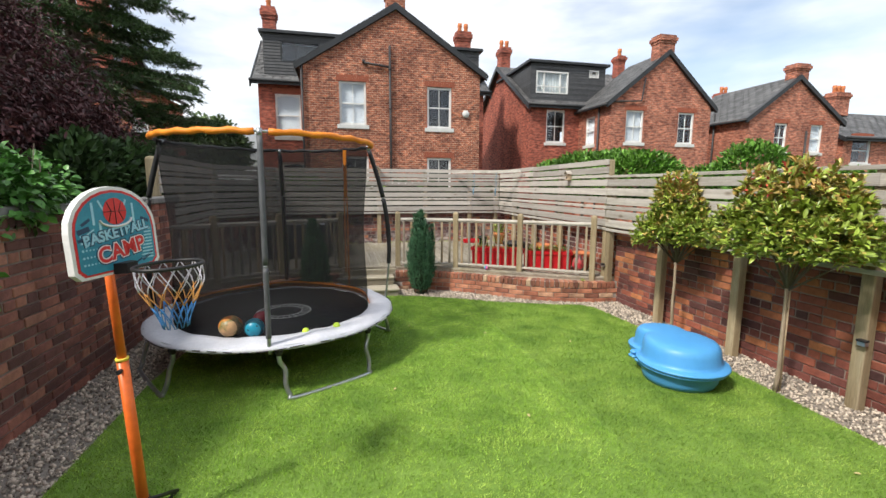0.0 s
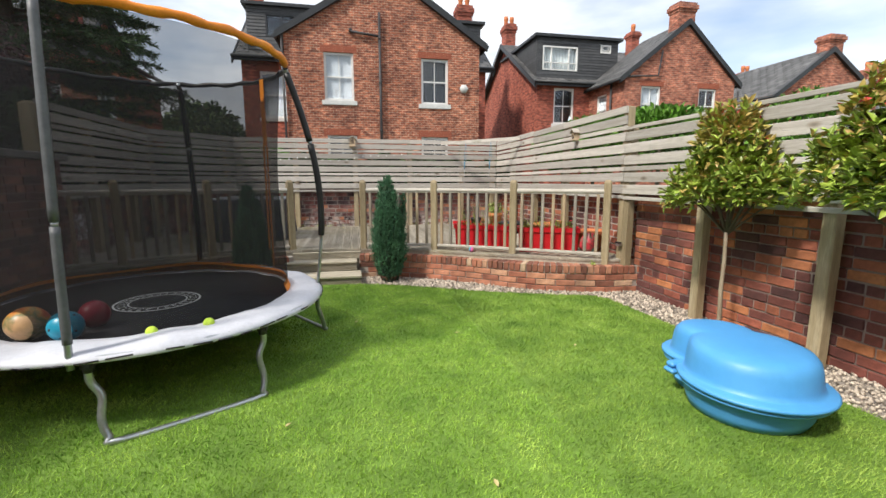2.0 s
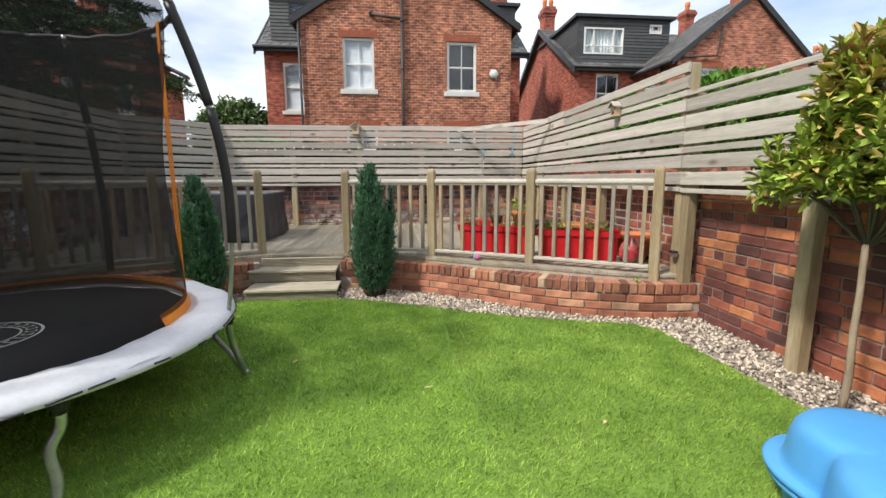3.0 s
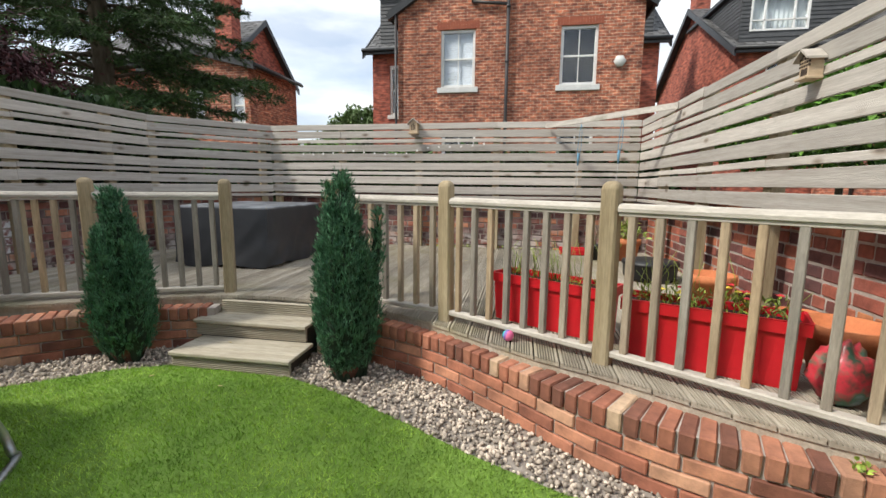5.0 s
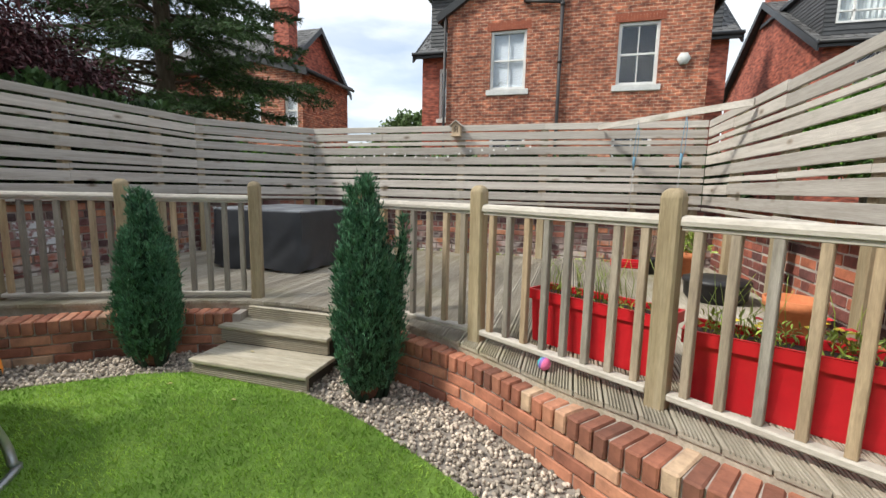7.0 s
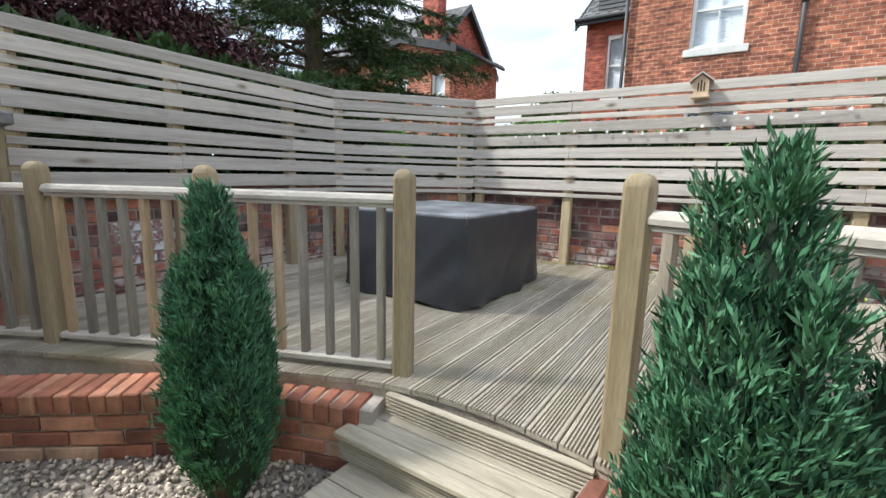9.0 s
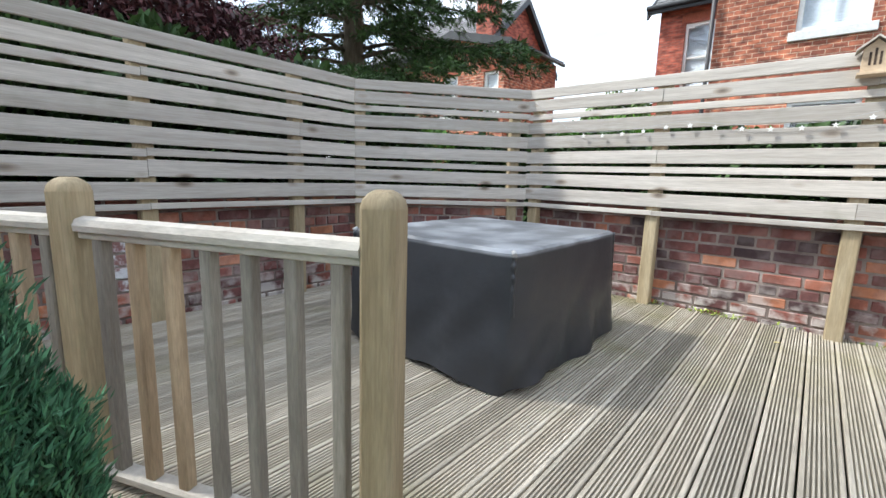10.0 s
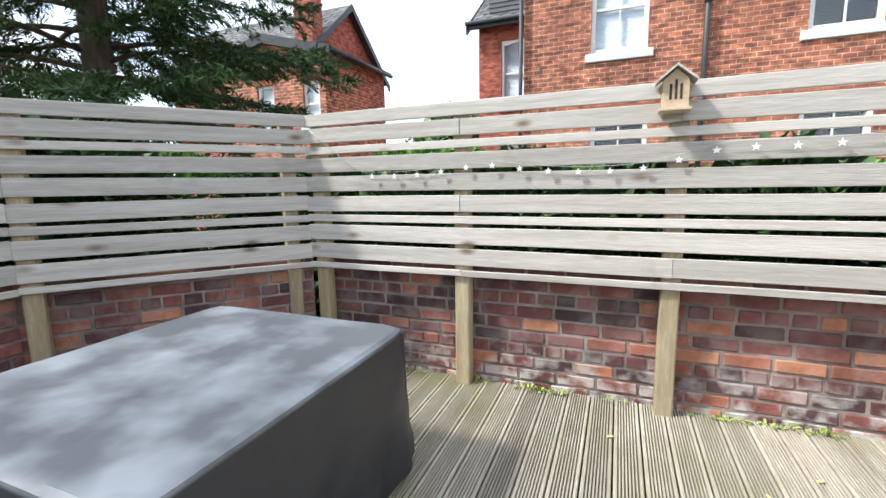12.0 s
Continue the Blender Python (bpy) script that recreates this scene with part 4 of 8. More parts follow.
def build_fences():
    # north, seen from the south: runs west to east
    fence_run("fence_north", (-1.075, 10.57), (4.60, 10.57), [0.08, 1.21, 2.46, 3.66, 4.86, 5.6], SLATS, "weathered horizontal slatted timber fence", seed=1)
    fence_run("fence_diagonal", (-2.125, 9.264), (-1.06, 10.577), [0.05, 1.56], SLATS, "weathered horizontal slatted timber fence across the corner", seed=2)
    fence_run("fence_west", (-2.12, 6.55), (-2.12, 9.265), [0.06, 1.05, 2.15], SLATS, "pale horizontal slatted timber fence", seed=3)
    fence_run("fence_east_deck", (4.605, 10.56), (4.605, 5.62), [0.9, 2.1, 3.3, 4.89], SLATS, "weathered horizontal slatted timber fence with a birdhouse", seed=4, post_top=2.30)
    low = [q for q in SLATS[:7]] + [(2.012, 2.05)]
    fence_run("fence_east_garden", (4.605, 5.615), (4.605, -2.0), [0.04, 1.25, 2.44, 3.66, 4.9, 6.1], low, "weathered horizontal slatted timber fence above the brick wall", base=0.02, seed=5)
    # board laid across the north-east corner
    bm = bmesh.new()
    a, b = Vector((3.30, 10.53)), Vector((4.57, 9.0))
    d = (b - a).normalized()
    n = Vector((d.y, -d.x)) * 0.024
    hexa(bm, [(a.x, a.y, 2.20), (b.x, b.y, 2.20), (b.x + n.x, b.y + n.y, 2.20), (a.x + n.x, a.y + n.y, 2.20), (a.x, a.y, 2.265), (b.x, b.y, 2.265), (b.x + n.x, b.y + n.y, 2.265), (a.x + n.x, a.y + n.y, 2.265)])
    bmesh.ops.recalc_face_normals(bm, faces=bm.faces)
    cb = empty("corner_board", "weathered board fixed across the fence corner with rope hooks", "board")
    part("board", bm, "fence", cb)


# ---- houses
def wall_columns(bm, us, top, bottom, holes, t=0.25):
    """A wall in its own plane: x along, y inwards, cut for its holes (x0, x1, z0, z1)."""
    cuts = sorted(set(us + [h[0] for h in holes] + [h[1] for h in holes]))
    for a, b in zip(cuts, cuts[1:]):
        m = (a + b) / 2
        hs = sorted([(h[2], h[3]) for h in holes if h[0] < m < h[1]])
        z = bottom
        for z0, z1 in hs + [(None, None)]:
            if z0 is None:
                ta, tb = top(a + 1e-6), top(b - 1e-6)
            else:
                ta = tb = z0
            hexa(bm, [(a, 0, z), (b, 0, z), (b, t, z), (a, t, z), (a, 0, ta), (b, 0, tb), (b, t, tb), (a, t, ta)])
            z = z1
    bmesh.ops.remove_doubles(bm, verts=bm.verts, dist=0.0005)


def sash_window(m, w, h, parent, inside_look="dark", bars=(1, 1), arched=False, sill=True):
    """m: the lower left corner of the opening, x along the wall, y inwards."""
    win = empty("window")
    win.parent = parent
    win.matrix_basis = m
    bm = bmesh.new()
    f, d = 0.082, 0.09
    for lo, hi in (((0, 0.06, 0), (f, 0.06 + d, h)), ((w - f, 0.06, 0), (w, 0.06 + d, h)), ((f, 0.06, 0), (w - f, 0.06 + d, f)), ((f, 0.06, h - f), (w - f, 0.06 + d, h)), ((f, 0.075, h / 2 - 0.025), (w - f, 0.13, h / 2 + 0.025))):
        box(bm, lo, hi, bevel=0.004)
    for i in range(1, bars[0] + 1):
        x = w * i / (bars[0] + 1)
        box(bm, (x - 0.013, 0.082, f), (x + 0.013, 0.12, h - f))
    if arched:
        for i in range(6):
            x0, x1 = f + (w - 2 * f) * i / 6, f + (w - 2 * f) * (i + 1) / 6
            k = abs((i + 0.5) / 6 - 0.5) * 2
            box(bm, (x0, 0.062, h - f - 0.09 * k * k), (x1, 0.15, h - f + 0.001))
    part("window_frame", bm, "white", win)
    bm = bmesh.new()
    box(bm, (f - 0.005, 0.098, f - 0.005), (w - f + 0.005, 0.104, h - f + 0.005))
    pane = part("pane", bm, "pane", win)
    pane.visible_shadow = False
    bm = bmesh.new()
    if inside_look == "blind":
        n = int(h / 0.055)
        for i in range(n):
            z = f + (h - 2 * f) * i / n
            box(bm, (f, 0.16, z + 0.006), (w - f, 0.185, z + (h - 2 * f) / n))
        part("slatted_blind", bm, "blind", win)
    elif inside_look == "curtain":
        k = 16
        for i in range(k):
            x0, x1 = f + (w - 2 * f) * i / k, f + (w - 2 * f) * (i + 1) / k
            y = 0.18 + 0.02 * (i % 2)
            hexa(bm, [(x0, y, 0), (x1, 0.38 - y, 0), (x1, 0.39 - y, 0), (x0, y + 0.01, 0), (x0, y, h), (x1, 0.38 - y, h), (x1, 0.39 - y, h), (x0, y + 0.01, h)])
        part("curtain", bm, "curtain", win)
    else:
        # flat dark panel painted as the shade of an unbuilt room
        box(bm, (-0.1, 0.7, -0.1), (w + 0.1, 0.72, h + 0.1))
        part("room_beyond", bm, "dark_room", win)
    if sill:
        bm = bmesh.new()
        box(bm, (-0.10, -0.05, -0.16), (w + 0.10, 0.12, 0.0), bevel=0.01)
        part("window_sill", bm, "sill", win)
    return win


def soldier_header(m, w, parent, bowed=0.0):
    bm = bmesh.new()
    n = int(w / 0.085) + 4
    for i in range(n):
        x = -0.12 + (w + 0.24) * (i + 0.5) / n
        lift = bowed * (1 - ((x - w / 2) / (w / 2 + 0.12)) ** 2)
        box(bm, (x - 0.036, -0.008, 0.005 + lift), (x + 0.036, 0.05, 0.225 + lift), bevel=0.003)
    ob = part("brick_header", bm, "lintel", parent)
    ob.matrix_basis = m


def slate_slope(bm, a, b, c, d, rows, cols, lift=0.012):
    """Slates in courses on the plane a-b (eaves) to d-c (ridge)."""
    a, b, c, d = Vector(a), Vector(b), Vector(c), Vector(d)
    n = (b - a).cross(d - a).normalized()
    if n.z < 0:
        n = -n
    quad(bm, [a, b, c, d])
    for r in range(rows):
        v0, v1 = r / rows, (r + 1.12) / rows
        v1 = min(v1, 1)
        off = 0.5 / cols * (r % 2)
        for k in range(cols + 1):
            u0, u1 = max(0, k / cols - off), min(1, (k + 1) / cols - off)
            if u1 - u0 < 0.2 / cols:
                continue
            u0 += 0.004 / 1
            P = lambda u, v: (a + (b - a) * u) * (1 - v) + (d + (c - d) * u) * v
            g = 0.06 / cols
            pts = [P(u0 + g, v0), P(u1 - g, v0), P(u1 - g, v1), P(u0 + g, v1)]
            lo = [p + n * (lift * 2.0) for p in pts[:2]] + [p + n * lift for p in pts[2:]]
            bot = [p + n * 0.002 for p in pts]
            hexa(bm, [bot[0], bot[1], bot[2], bot[3], lo[0], lo[1], lo[2], lo[3]])


def chimney(x, y, z0, z1, w, d, pots, brick="house_a", parent=None):
    ch = empty("chimney")
    ch.parent = parent
    ch.location = (x, y, z0)
    bm = bmesh.new()
    h = z1 - z0
    prev = None
    for grow, z in ((0, 0), (0, 0.72), (0.04, 0.72), (0.04, 0.80), (0.09, 0.80), (0.09, 0.92), (0.03, 0.92), (0.03, 1.0)):
        X, Y = w / 2 + grow, d / 2 + grow
        cur = [bm.verts.new((px, py, h * z)) for px, py in ((-X, -Y), (X, -Y), (X, Y), (-X, Y))]
        if prev:
            for k in range(4):
                bm.faces.new((prev[k], prev[(k + 1) % 4], cur[(k + 1) % 4], cur[k]))
        else:
            bm.faces.new(cur[::-1])
        prev = cur
    bm.faces.new(prev)
    bmesh.ops.recalc_face_normals(bm, faces=bm.faces)
    uv_box(bm)
    part("chimney_stack", bm, brick, ch)
    for i in range(pots):
        bm = bmesh.new()
        spin(bm, [(0.13, 0), (0.11, 0.25), (0.14, 0.30), (0.12, 0.48), (0.09, 0.48), (0.09, 0.1), (0, 0.1)], 12)
        ob = part("chimney_pot", bm, "terracotta", ch)
        ob.location = ((i - (pots - 1) / 2) * 0.36, 0, h)


def gable_wing(name, label, x0, x1, y0, y1, eave, apex, brick, windows, category="house", apex_x=None, west_windows=(), slates=(14, 12), front_chimney=None, pipe=None):
    """A gabled wing that faces south; windows: (x, z, w, h, look, bars)."""
    h = empty(name, label, category, "brick houses", at=(x0, y0, 0))
    W, D = x1 - x0, y1 - y0
    ax = (apex_x - x0) if apex_x else W / 2
    top = lambda x: eave + (apex - eave) * (x / ax if x < ax else (W - x) / (W - ax))
    bm = bmesh.new()
    wall_columns(bm, [0, ax, W], top, 0, [(x - x0, x - x0 + w, z, z + hh) for x, z, w, hh, *_ in windows])
    bmesh.ops.recalc_face_normals(bm, faces=bm.faces)
    uv_box(bm)
    part("wall", bm, brick, h, "brick gable wall")
    bm = bmesh.new()
    wall_columns(bm, [0, D - 0.25], lambda u: eave, 0, [(y - y0 - 0.25, y - y0 - 0.25 + w, z, z + hh) for y, z, w, hh, *_ in west_windows])
    bmesh.ops.recalc_face_normals(bm, faces=bm.faces)
    ob_m = Matrix(((0, 1, 0, 0), (1, 0, 0, 0.25), (0, 0, 1, 0), (0, 0, 0, 1)))
    bmesh.ops.transform(bm, matrix=ob_m, verts=bm.verts)
    bmesh.ops.recalc_face_normals(bm, faces=bm.faces)
    uv_box(bm)
    part("wall", bm, brick, h, "brick side wall")
    bm = bmesh.new()
    box(bm, (W - 0.25, 0.25, 0), (W, D, eave))
    uv_box(bm)
    part("wall", bm, brick, h, "brick side wall")
    # roof
    bm = bmesh.new()
    o = 0.12
    slope = (apex - eave)
    ex0, ez0 = -0.28, eave - slope / ax * 0.28
    ex1, ez1 = W + 0.28, eave - slope / (W - ax) * 0.28
    slate_slope(bm, (ex0, D, ez0 + 0.12), (ex0, -o, ez0 + 0.12), (ax, -o, apex + 0.12), (ax, D, apex + 0.12), slates[0], slates[1])
    slate_slope(bm, (ex1, -o, ez1 + 0.12), (ex1, D, ez1 + 0.12), (ax, D, apex + 0.12), (ax, -o, apex + 0.12), slates[0], slates[1])
    bmesh.ops.recalc_face_normals(bm, faces=bm.faces)
    part("roof", bm, "slate", h, "grey slate roof")
    bm = bmesh.new()
    for (xa, za), (xb, zb) in (((ex0, ez0), (ax, apex)), ((ax, apex), (ex1, ez1))):
        hexa(bm, [(xa, -o - 0.03, za - 0.10), (xb, -o - 0.03, zb - 0.10), (xb, 0.0, zb - 0.10), (xa, 0.0, za - 0.10), (xa, -o - 0.03, za + 0.15), (xb, -o - 0.03, zb + 0.15), (xb, 0.0, zb + 0.15), (xa, 0.0, za + 0.15)])
    for xa, za in ((ex0, ez0), (ex1, ez1)):
        tube(bm, [(xa, -o, za + 0.05), (xa, D, za + 0.05)], 0.06, 8)
    bmesh.ops.recalc_face_normals(bm, faces=bm.faces)
    part("verge_and_gutter", bm, "fascia", h, "black verge boards and gutters")
    for x, z, w, hh, look_, bars in windows:
        m = Matrix.Translation((x - x0, 0, z))
        sash_window(m, w, hh, h, look_, (bars, 1), arched=category == "arched")
        soldier_header(Matrix.Translation((x - x0, 0, z + hh)), w, h, 0.0)
    for y, z, w, hh, look_, bars in west_windows:
        m = Matrix.Translation((0, y - y0 + w, z)) @ Matrix.Rotation(-math.pi / 2, 4, "Z")
        sash_window(m, w, hh, h, look_, (bars, 1))
    if front_chimney:
        cx, z0, z1, w = front_chimney
        chimney(cx - x0, 0.30, z0, z1, w, 0.62, 0, brick, h)
    h["category"] = "house"
    return h


def main_block(name, label, x0, x1, y0, y1, eave, ridge, brick, windows, dormers, chimneys, cols=30, west_wall=True):
    h = empty(name, label, "house", "brick houses", at=(x0, y0, 0))
    W, D = x1 - x0, y1 - y0
    bm = bmesh.new()
    wall_columns(bm, [0, W], lambda x: eave, 0, [(x - x0, x - x0 + w, z, z + hh) for x, z, w, hh, *_ in windows])
    bmesh.ops.recalc_face_normals(bm, faces=bm.faces)
    uv_box(bm)
    part("wall", bm, brick, h, "rendered red brick front wall")
    for xs in (0.0, W - 0.25):
        bm = bmesh.new()
        wall_columns(bm, [0.0, D / 2 - 0.25, D - 0.25], lambda u: eave + (ridge - eave) * (1 - abs(u + 0.25 - D / 2) / (D / 2)), 0, [])
        bmesh.ops.transform(bm, matrix=Matrix(((0, 1, 0, xs), (1, 0, 0, 0.25), (0, 0, 1, 0), (0, 0, 0, 1))), verts=bm.verts)
        bmesh.ops.recalc_face_normals(bm, faces=bm.faces)
        uv_box(bm)
        part("wall", bm, brick, h, "brick gable end wall")
    bm = bmesh.new()
    sl = (ridge - eave) / (D / 2)
    slate_slope(bm, (-0.3, -0.3, eave - sl * 0.3 + 0.1), (W + 0.3, -0.3, eave - sl * 0.3 + 0.1), (W + 0.3, D / 2, ridge + 0.1), (-0.3, D / 2, ridge + 0.1), 16, cols)
    quad(bm, [(-0.3, D + 0.3, eave - sl * 0.3 + 0.1), (W + 0.3, D + 0.3, eave - sl * 0.3 + 0.1), (W + 0.3, D / 2, ridge + 0.1), (-0.3, D / 2, ridge + 0.1)])
    bmesh.ops.recalc_face_normals(bm, faces=bm.faces)
    part("roof", bm, "slate", h, "grey slate roof")
    bm = bmesh.new()
    box(bm, (-0.3, -0.34, eave - 0.22), (W + 0.3, -0.24, eave - 0.02))
    tube(bm, [(-0.32, -0.38, eave - 0.06), (W + 0.32, -0.38, eave - 0.06)], 0.07, 8)
    for xs in (-0.32, W + 0.26):
        for ya, za, yb, zb in ((-0.34, eave - sl * 0.34, D / 2, ridge), (D / 2, ridge, D + 0.34, eave - sl * 0.34)):
            hexa(bm, [(xs, ya, za - 0.12), (xs + 0.06, ya, za - 0.12), (xs + 0.06, yb, zb - 0.12), (xs, yb, zb - 0.12), (xs, ya, za + 0.14), (xs + 0.06, ya, za + 0.14), (xs + 0.06, yb, zb + 0.14), (xs, yb, zb + 0.14)])
    bmesh.ops.recalc_face_normals(bm, faces=bm.faces)
    part("fascia_and_gutter", bm, "fascia", h, "black fascia boards and gutter")
    for x, z, w, hh, look_, bars in windows:
        sash_window(Matrix.Translation((x - x0, 0, z)), w, hh, h, look_, (bars, 1), arched=True)
        soldier_header(Matrix.Translation((x - x0, 0, z + hh)), w, h, 0.05)
    for dx0, dx1, dz0, dz1, wins in dormers:
        dm = empty("dormer")
        dm.parent = h
        dm.location = (dx0 - x0, 0.30, 0)
        w = dx1 - dx0
        depth = D / 2 - 0.3
        bm = bmesh.new()
        holes = [(a - dx0, b - dx0, c, e) for a, b, c, e, _ in wins]
        wall_columns(bm, [0, w], lambda x: dz1, dz0, holes, 0.12)
        box(bm, (0, 0.12, dz0), (0.12, depth, dz1))
        box(bm, (w - 0.12, 0.12, dz0), (w, depth, dz1))
        bmesh.ops.recalc_face_normals(bm, faces=bm.faces)
        part("dormer_wall", bm, "clad", dm)
        bm = bmesh.new()
        n = int((dz1 - dz0) / 0.13)
        for i in range(n):
            z = dz0 + (dz1 - dz0) * i / n
            zt = z + (dz1 - dz0) / n
            segs = [(0, w)]
            for a, b, c, e in holes:
                if z < e and zt > c:
                    segs = [(0, a)] + [(b, w)] if len(segs) == 1 else segs[:-1] + [(segs[-1][0], a), (b, w)]
            for a, b in segs:
                if b - a > 0.05:
                    hexa(bm, [(a, -0.035, z), (b, -0.035, z), (b, 0, z), (a, 0, z), (a, -0.012, zt), (b, -0.012, zt), (b, 0, zt), (a, 0, zt)])
            hexa(bm, [(-0.035, 0, z), (0, 0, z), (0, depth, z), (-0.035, depth, z), (-0.012, 0, zt), (0, 0, zt), (0, depth, zt), (-0.012, depth, zt)])
        bmesh.ops.recalc_face_normals(bm, faces=bm.faces)
        part("hung_tiles", bm, "clad", dm, "dark grey hung tile cladding")
        bm = bmesh.new()
        box(bm, (-0.18, -0.2, dz1), (w + 0.18, depth + 0.5, dz1 + 0.13))
        part("dormer_roof", bm, "fascia", dm, "black flat dormer roof edge")
        for a, b, c, e, look_ in wins:
            win = empty("dormer_window")
            win.parent = dm
            win.location = (a - dx0, 0, c)
            ww, hh = b - a, e - c
            bm = bmesh.new()
            fm = "white" if look_ == "curtain" else "fascia"
            f = 0.07
            for lo, hi in (((0, -0.03, 0), (f, 0.07, hh)), ((ww - f, -0.03, 0), (ww, 0.07, hh)), ((f, -0.03, 0), (ww - f, 0.07, f)), ((f, -0.03, hh - f), (ww - f, 0.07, hh))):
                box(bm, lo, hi)
            for k in ((0.25, 0.75) if look_ == "curtain" else (0.38,)):
                box(bm, (ww * k - 0.03, -0.02, f), (ww * k + 0.03, 0.06, hh - f))
            if look_ == "curtain":
                box(bm, (f, -0.02, hh * 0.32 - 0.025), (ww - f, 0.06, hh * 0.32 + 0.025))
            part("window_frame", bm, fm, win)
            bm = bmesh.new()
            box(bm, (f - 0.005, 0.02, f - 0.005), (ww - f + 0.005, 0.026, hh - f + 0.005))
            part("pane", bm, "pane", win).visible_shadow = False
            bm = bmesh.new()
            if look_ == "curtain":
                k = 24
                for i in range(k):
                    xa, xb = ww * i / k, ww * (i + 1) / k
                    y = 0.14 + 0.03 * (i % 2)
                    hexa(bm, [(xa, y, 0), (xb, 0.31 - y, 0), (xb, 0.32 - y, 0), (xa, y + 0.01, 0), (xa, y, hh), (xb, 0.31 - y, hh), (xb, 0.32 - y, hh), (xa, y + 0.01, hh)])
                part("curtain", bm, "curtain", win)
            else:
                # no room here either: a dark sheet gives its shade
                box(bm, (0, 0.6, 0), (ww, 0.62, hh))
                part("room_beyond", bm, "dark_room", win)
    for cx, cy, z0, z1, w, d, pots in chimneys:
        chimney(cx - x0, cy - y0, z0, z1, w, d, pots, brick, h)
    return h


def build_houses():
    h = gable_wing("house", "old red brick gabled wing with white sash windows and dark pipe", -0.86, 6.16, 17.45, 22.0, 6.5, 8.75, "house_a",
                   [(0.46, 4.27, 1.03, 1.64, "blind", 1), (3.94, 4.25, 1.02, 1.62, "dark", 1), (0.5, 1.55, 1.05, 1.5, "dark", 1), (3.94, 1.55, 1.02, 1.5, "dark", 1)],
                   apex_x=2.68, front_chimney=(2.70, 8.0, 9.6, 0.72))
    bm = bmesh.new()
    tube(bm, [(2.43 + 0.86, -0.09, 0.2), (2.43 + 0.86, -0.09, 7.3)], 0.05, 10)
    tube(bm, [(1.42 + 0.86, -0.09, 6.62), (2.43 + 0.86, -0.09, 6.5)], 0.045, 10)
    tube(bm, [(1.42 + 0.86, 0.02, 6.72), (1.42 + 0.86, -0.09, 6.62)], 0.06, 8)
    tube(bm, [(-0.05, -0.08, 0.2), (-0.05, -0.08, 6.4)], 0.04, 8)
    for z in (1.5, 3.2, 4.9, 6.4):
        tube(bm, [(2.43 + 0.86, -0.09, z), (2.43 + 0.86, -0.09, z + 0.08)], 0.065, 10)
    part("waste_pipe", bm, "pipe", h, "dark cast iron waste pipe")
    bm = bmesh.new()
    spin(bm, [(0, 0), (0.15, 0), (0.17, 0.03), (0.15, 0.08), (0, 0.09)], 6)
    bmesh.ops.transform(bm, matrix=Matrix.Translation((5.56 + 0.86, 0, 4.85)) @ Matrix.Rotation(math.pi / 2, 4, "X"), verts=bm.verts)
    part("alarm_box", bm, "sill", h, "cream six-sided alarm box")
    main_block("house", "red brick house with a dark tile-hung roof dormer", -3.23, 7.8, 22.0, 29.0, 6.75, 9.4, "house_r",
               [(-2.5, 4.2, 1.15, 1.98, "blind", 0), (-2.3, 1.6, 1.15, 1.4, "dark", 0)],
               [(-2.95, 1.2, 7.0, 8.95, [(-2.2, -0.4, 7.7, 8.66, "dark")]), (5.6, 7.6, 7.0, 8.8, [(6.0, 6.9, 7.9, 8.4, "curtain")])],
               [(-3.0, 25.0, 8.8, 11.0, 0.62, 0.6, 1), (7.45, 25.0, 8.7, 10.6, 0.8, 0.6, 2)])
    # second pair
    h2 = gable_wing("house", "red brick gabled rear wing with arched sashes and gable chimney", 13.35, 19.1, 19.0, 22.2, 6.05, 8.45, "house_b",
                    [(14.2, 4.1, 1.0, 1.55, "blind", 1), (17.2, 4.1, 0.95, 1.55, "dark", 1), (17.15, 1.2, 1.0, 1.5, "dark", 1)],
                    apex_x=16.35, west_windows=[(20.4, 4.1, 0.9, 1.45, "blind", 0)], front_chimney=(16.25, 7.9, 9.3, 0.85))
    bm = bmesh.new()
    tube(bm, [(-0.10, 0.9, 0.3), (-0.10, 0.9, 5.9)], 0.05, 8)
    part("soil_pipe", bm, "pipe", h2, "dark pipe on the brick")
    bm = bmesh.new()
    tube(bm, [(0.05, -0.08, 6.0), (1.6, -0.08, 6.1), (1.75, -0.08, 7.2)], 0.04, 8)
    part("soil_pipe", bm, "pipe", h2, "dark pipes on the brick")
    main_block("house", "red brick house end with a black tile-hung roof dormer", 10.5, 19.8, 22.0, 31.8, 6.3, 9.3, "house_r",
               [(11.4, 4.3, 1.1, 1.75, "dark", 1)],
               [(10.55, 15.0, 6.6, 8.5, [(10.85, 12.75, 6.95, 8.1, "curtain"), (14.0, 14.6, 7.9, 8.3, "curtain")])],
               [(10.9, 27.5, 8.9, 10.7, 0.6, 0.8, 2), (18.3, 26.0, 9.0, 10.3, 0.5, 0.6, 1)])
    # third pair
    h3 = gable_wing("house", "red brick gabled rear wing with pale sash windows and slate roof", 21.6, 27.75, 19.0, 24.5, 5.6, 7.75, "house_b",
                    [(23.3, 3.85, 0.85, 1.5, "dark", 1), (25.75, 3.85, 0.85, 1.5, "blind", 0), (23.2, 1.2, 0.9, 1.3, "dark", 1)],
                    apex_x=24.55, front_chimney=(24.75, 7.2, 8.5, 0.85), west_windows=[(23.2, 3.8, 0.8, 1.3, "dark", 0)])
    bm = bmesh.new()
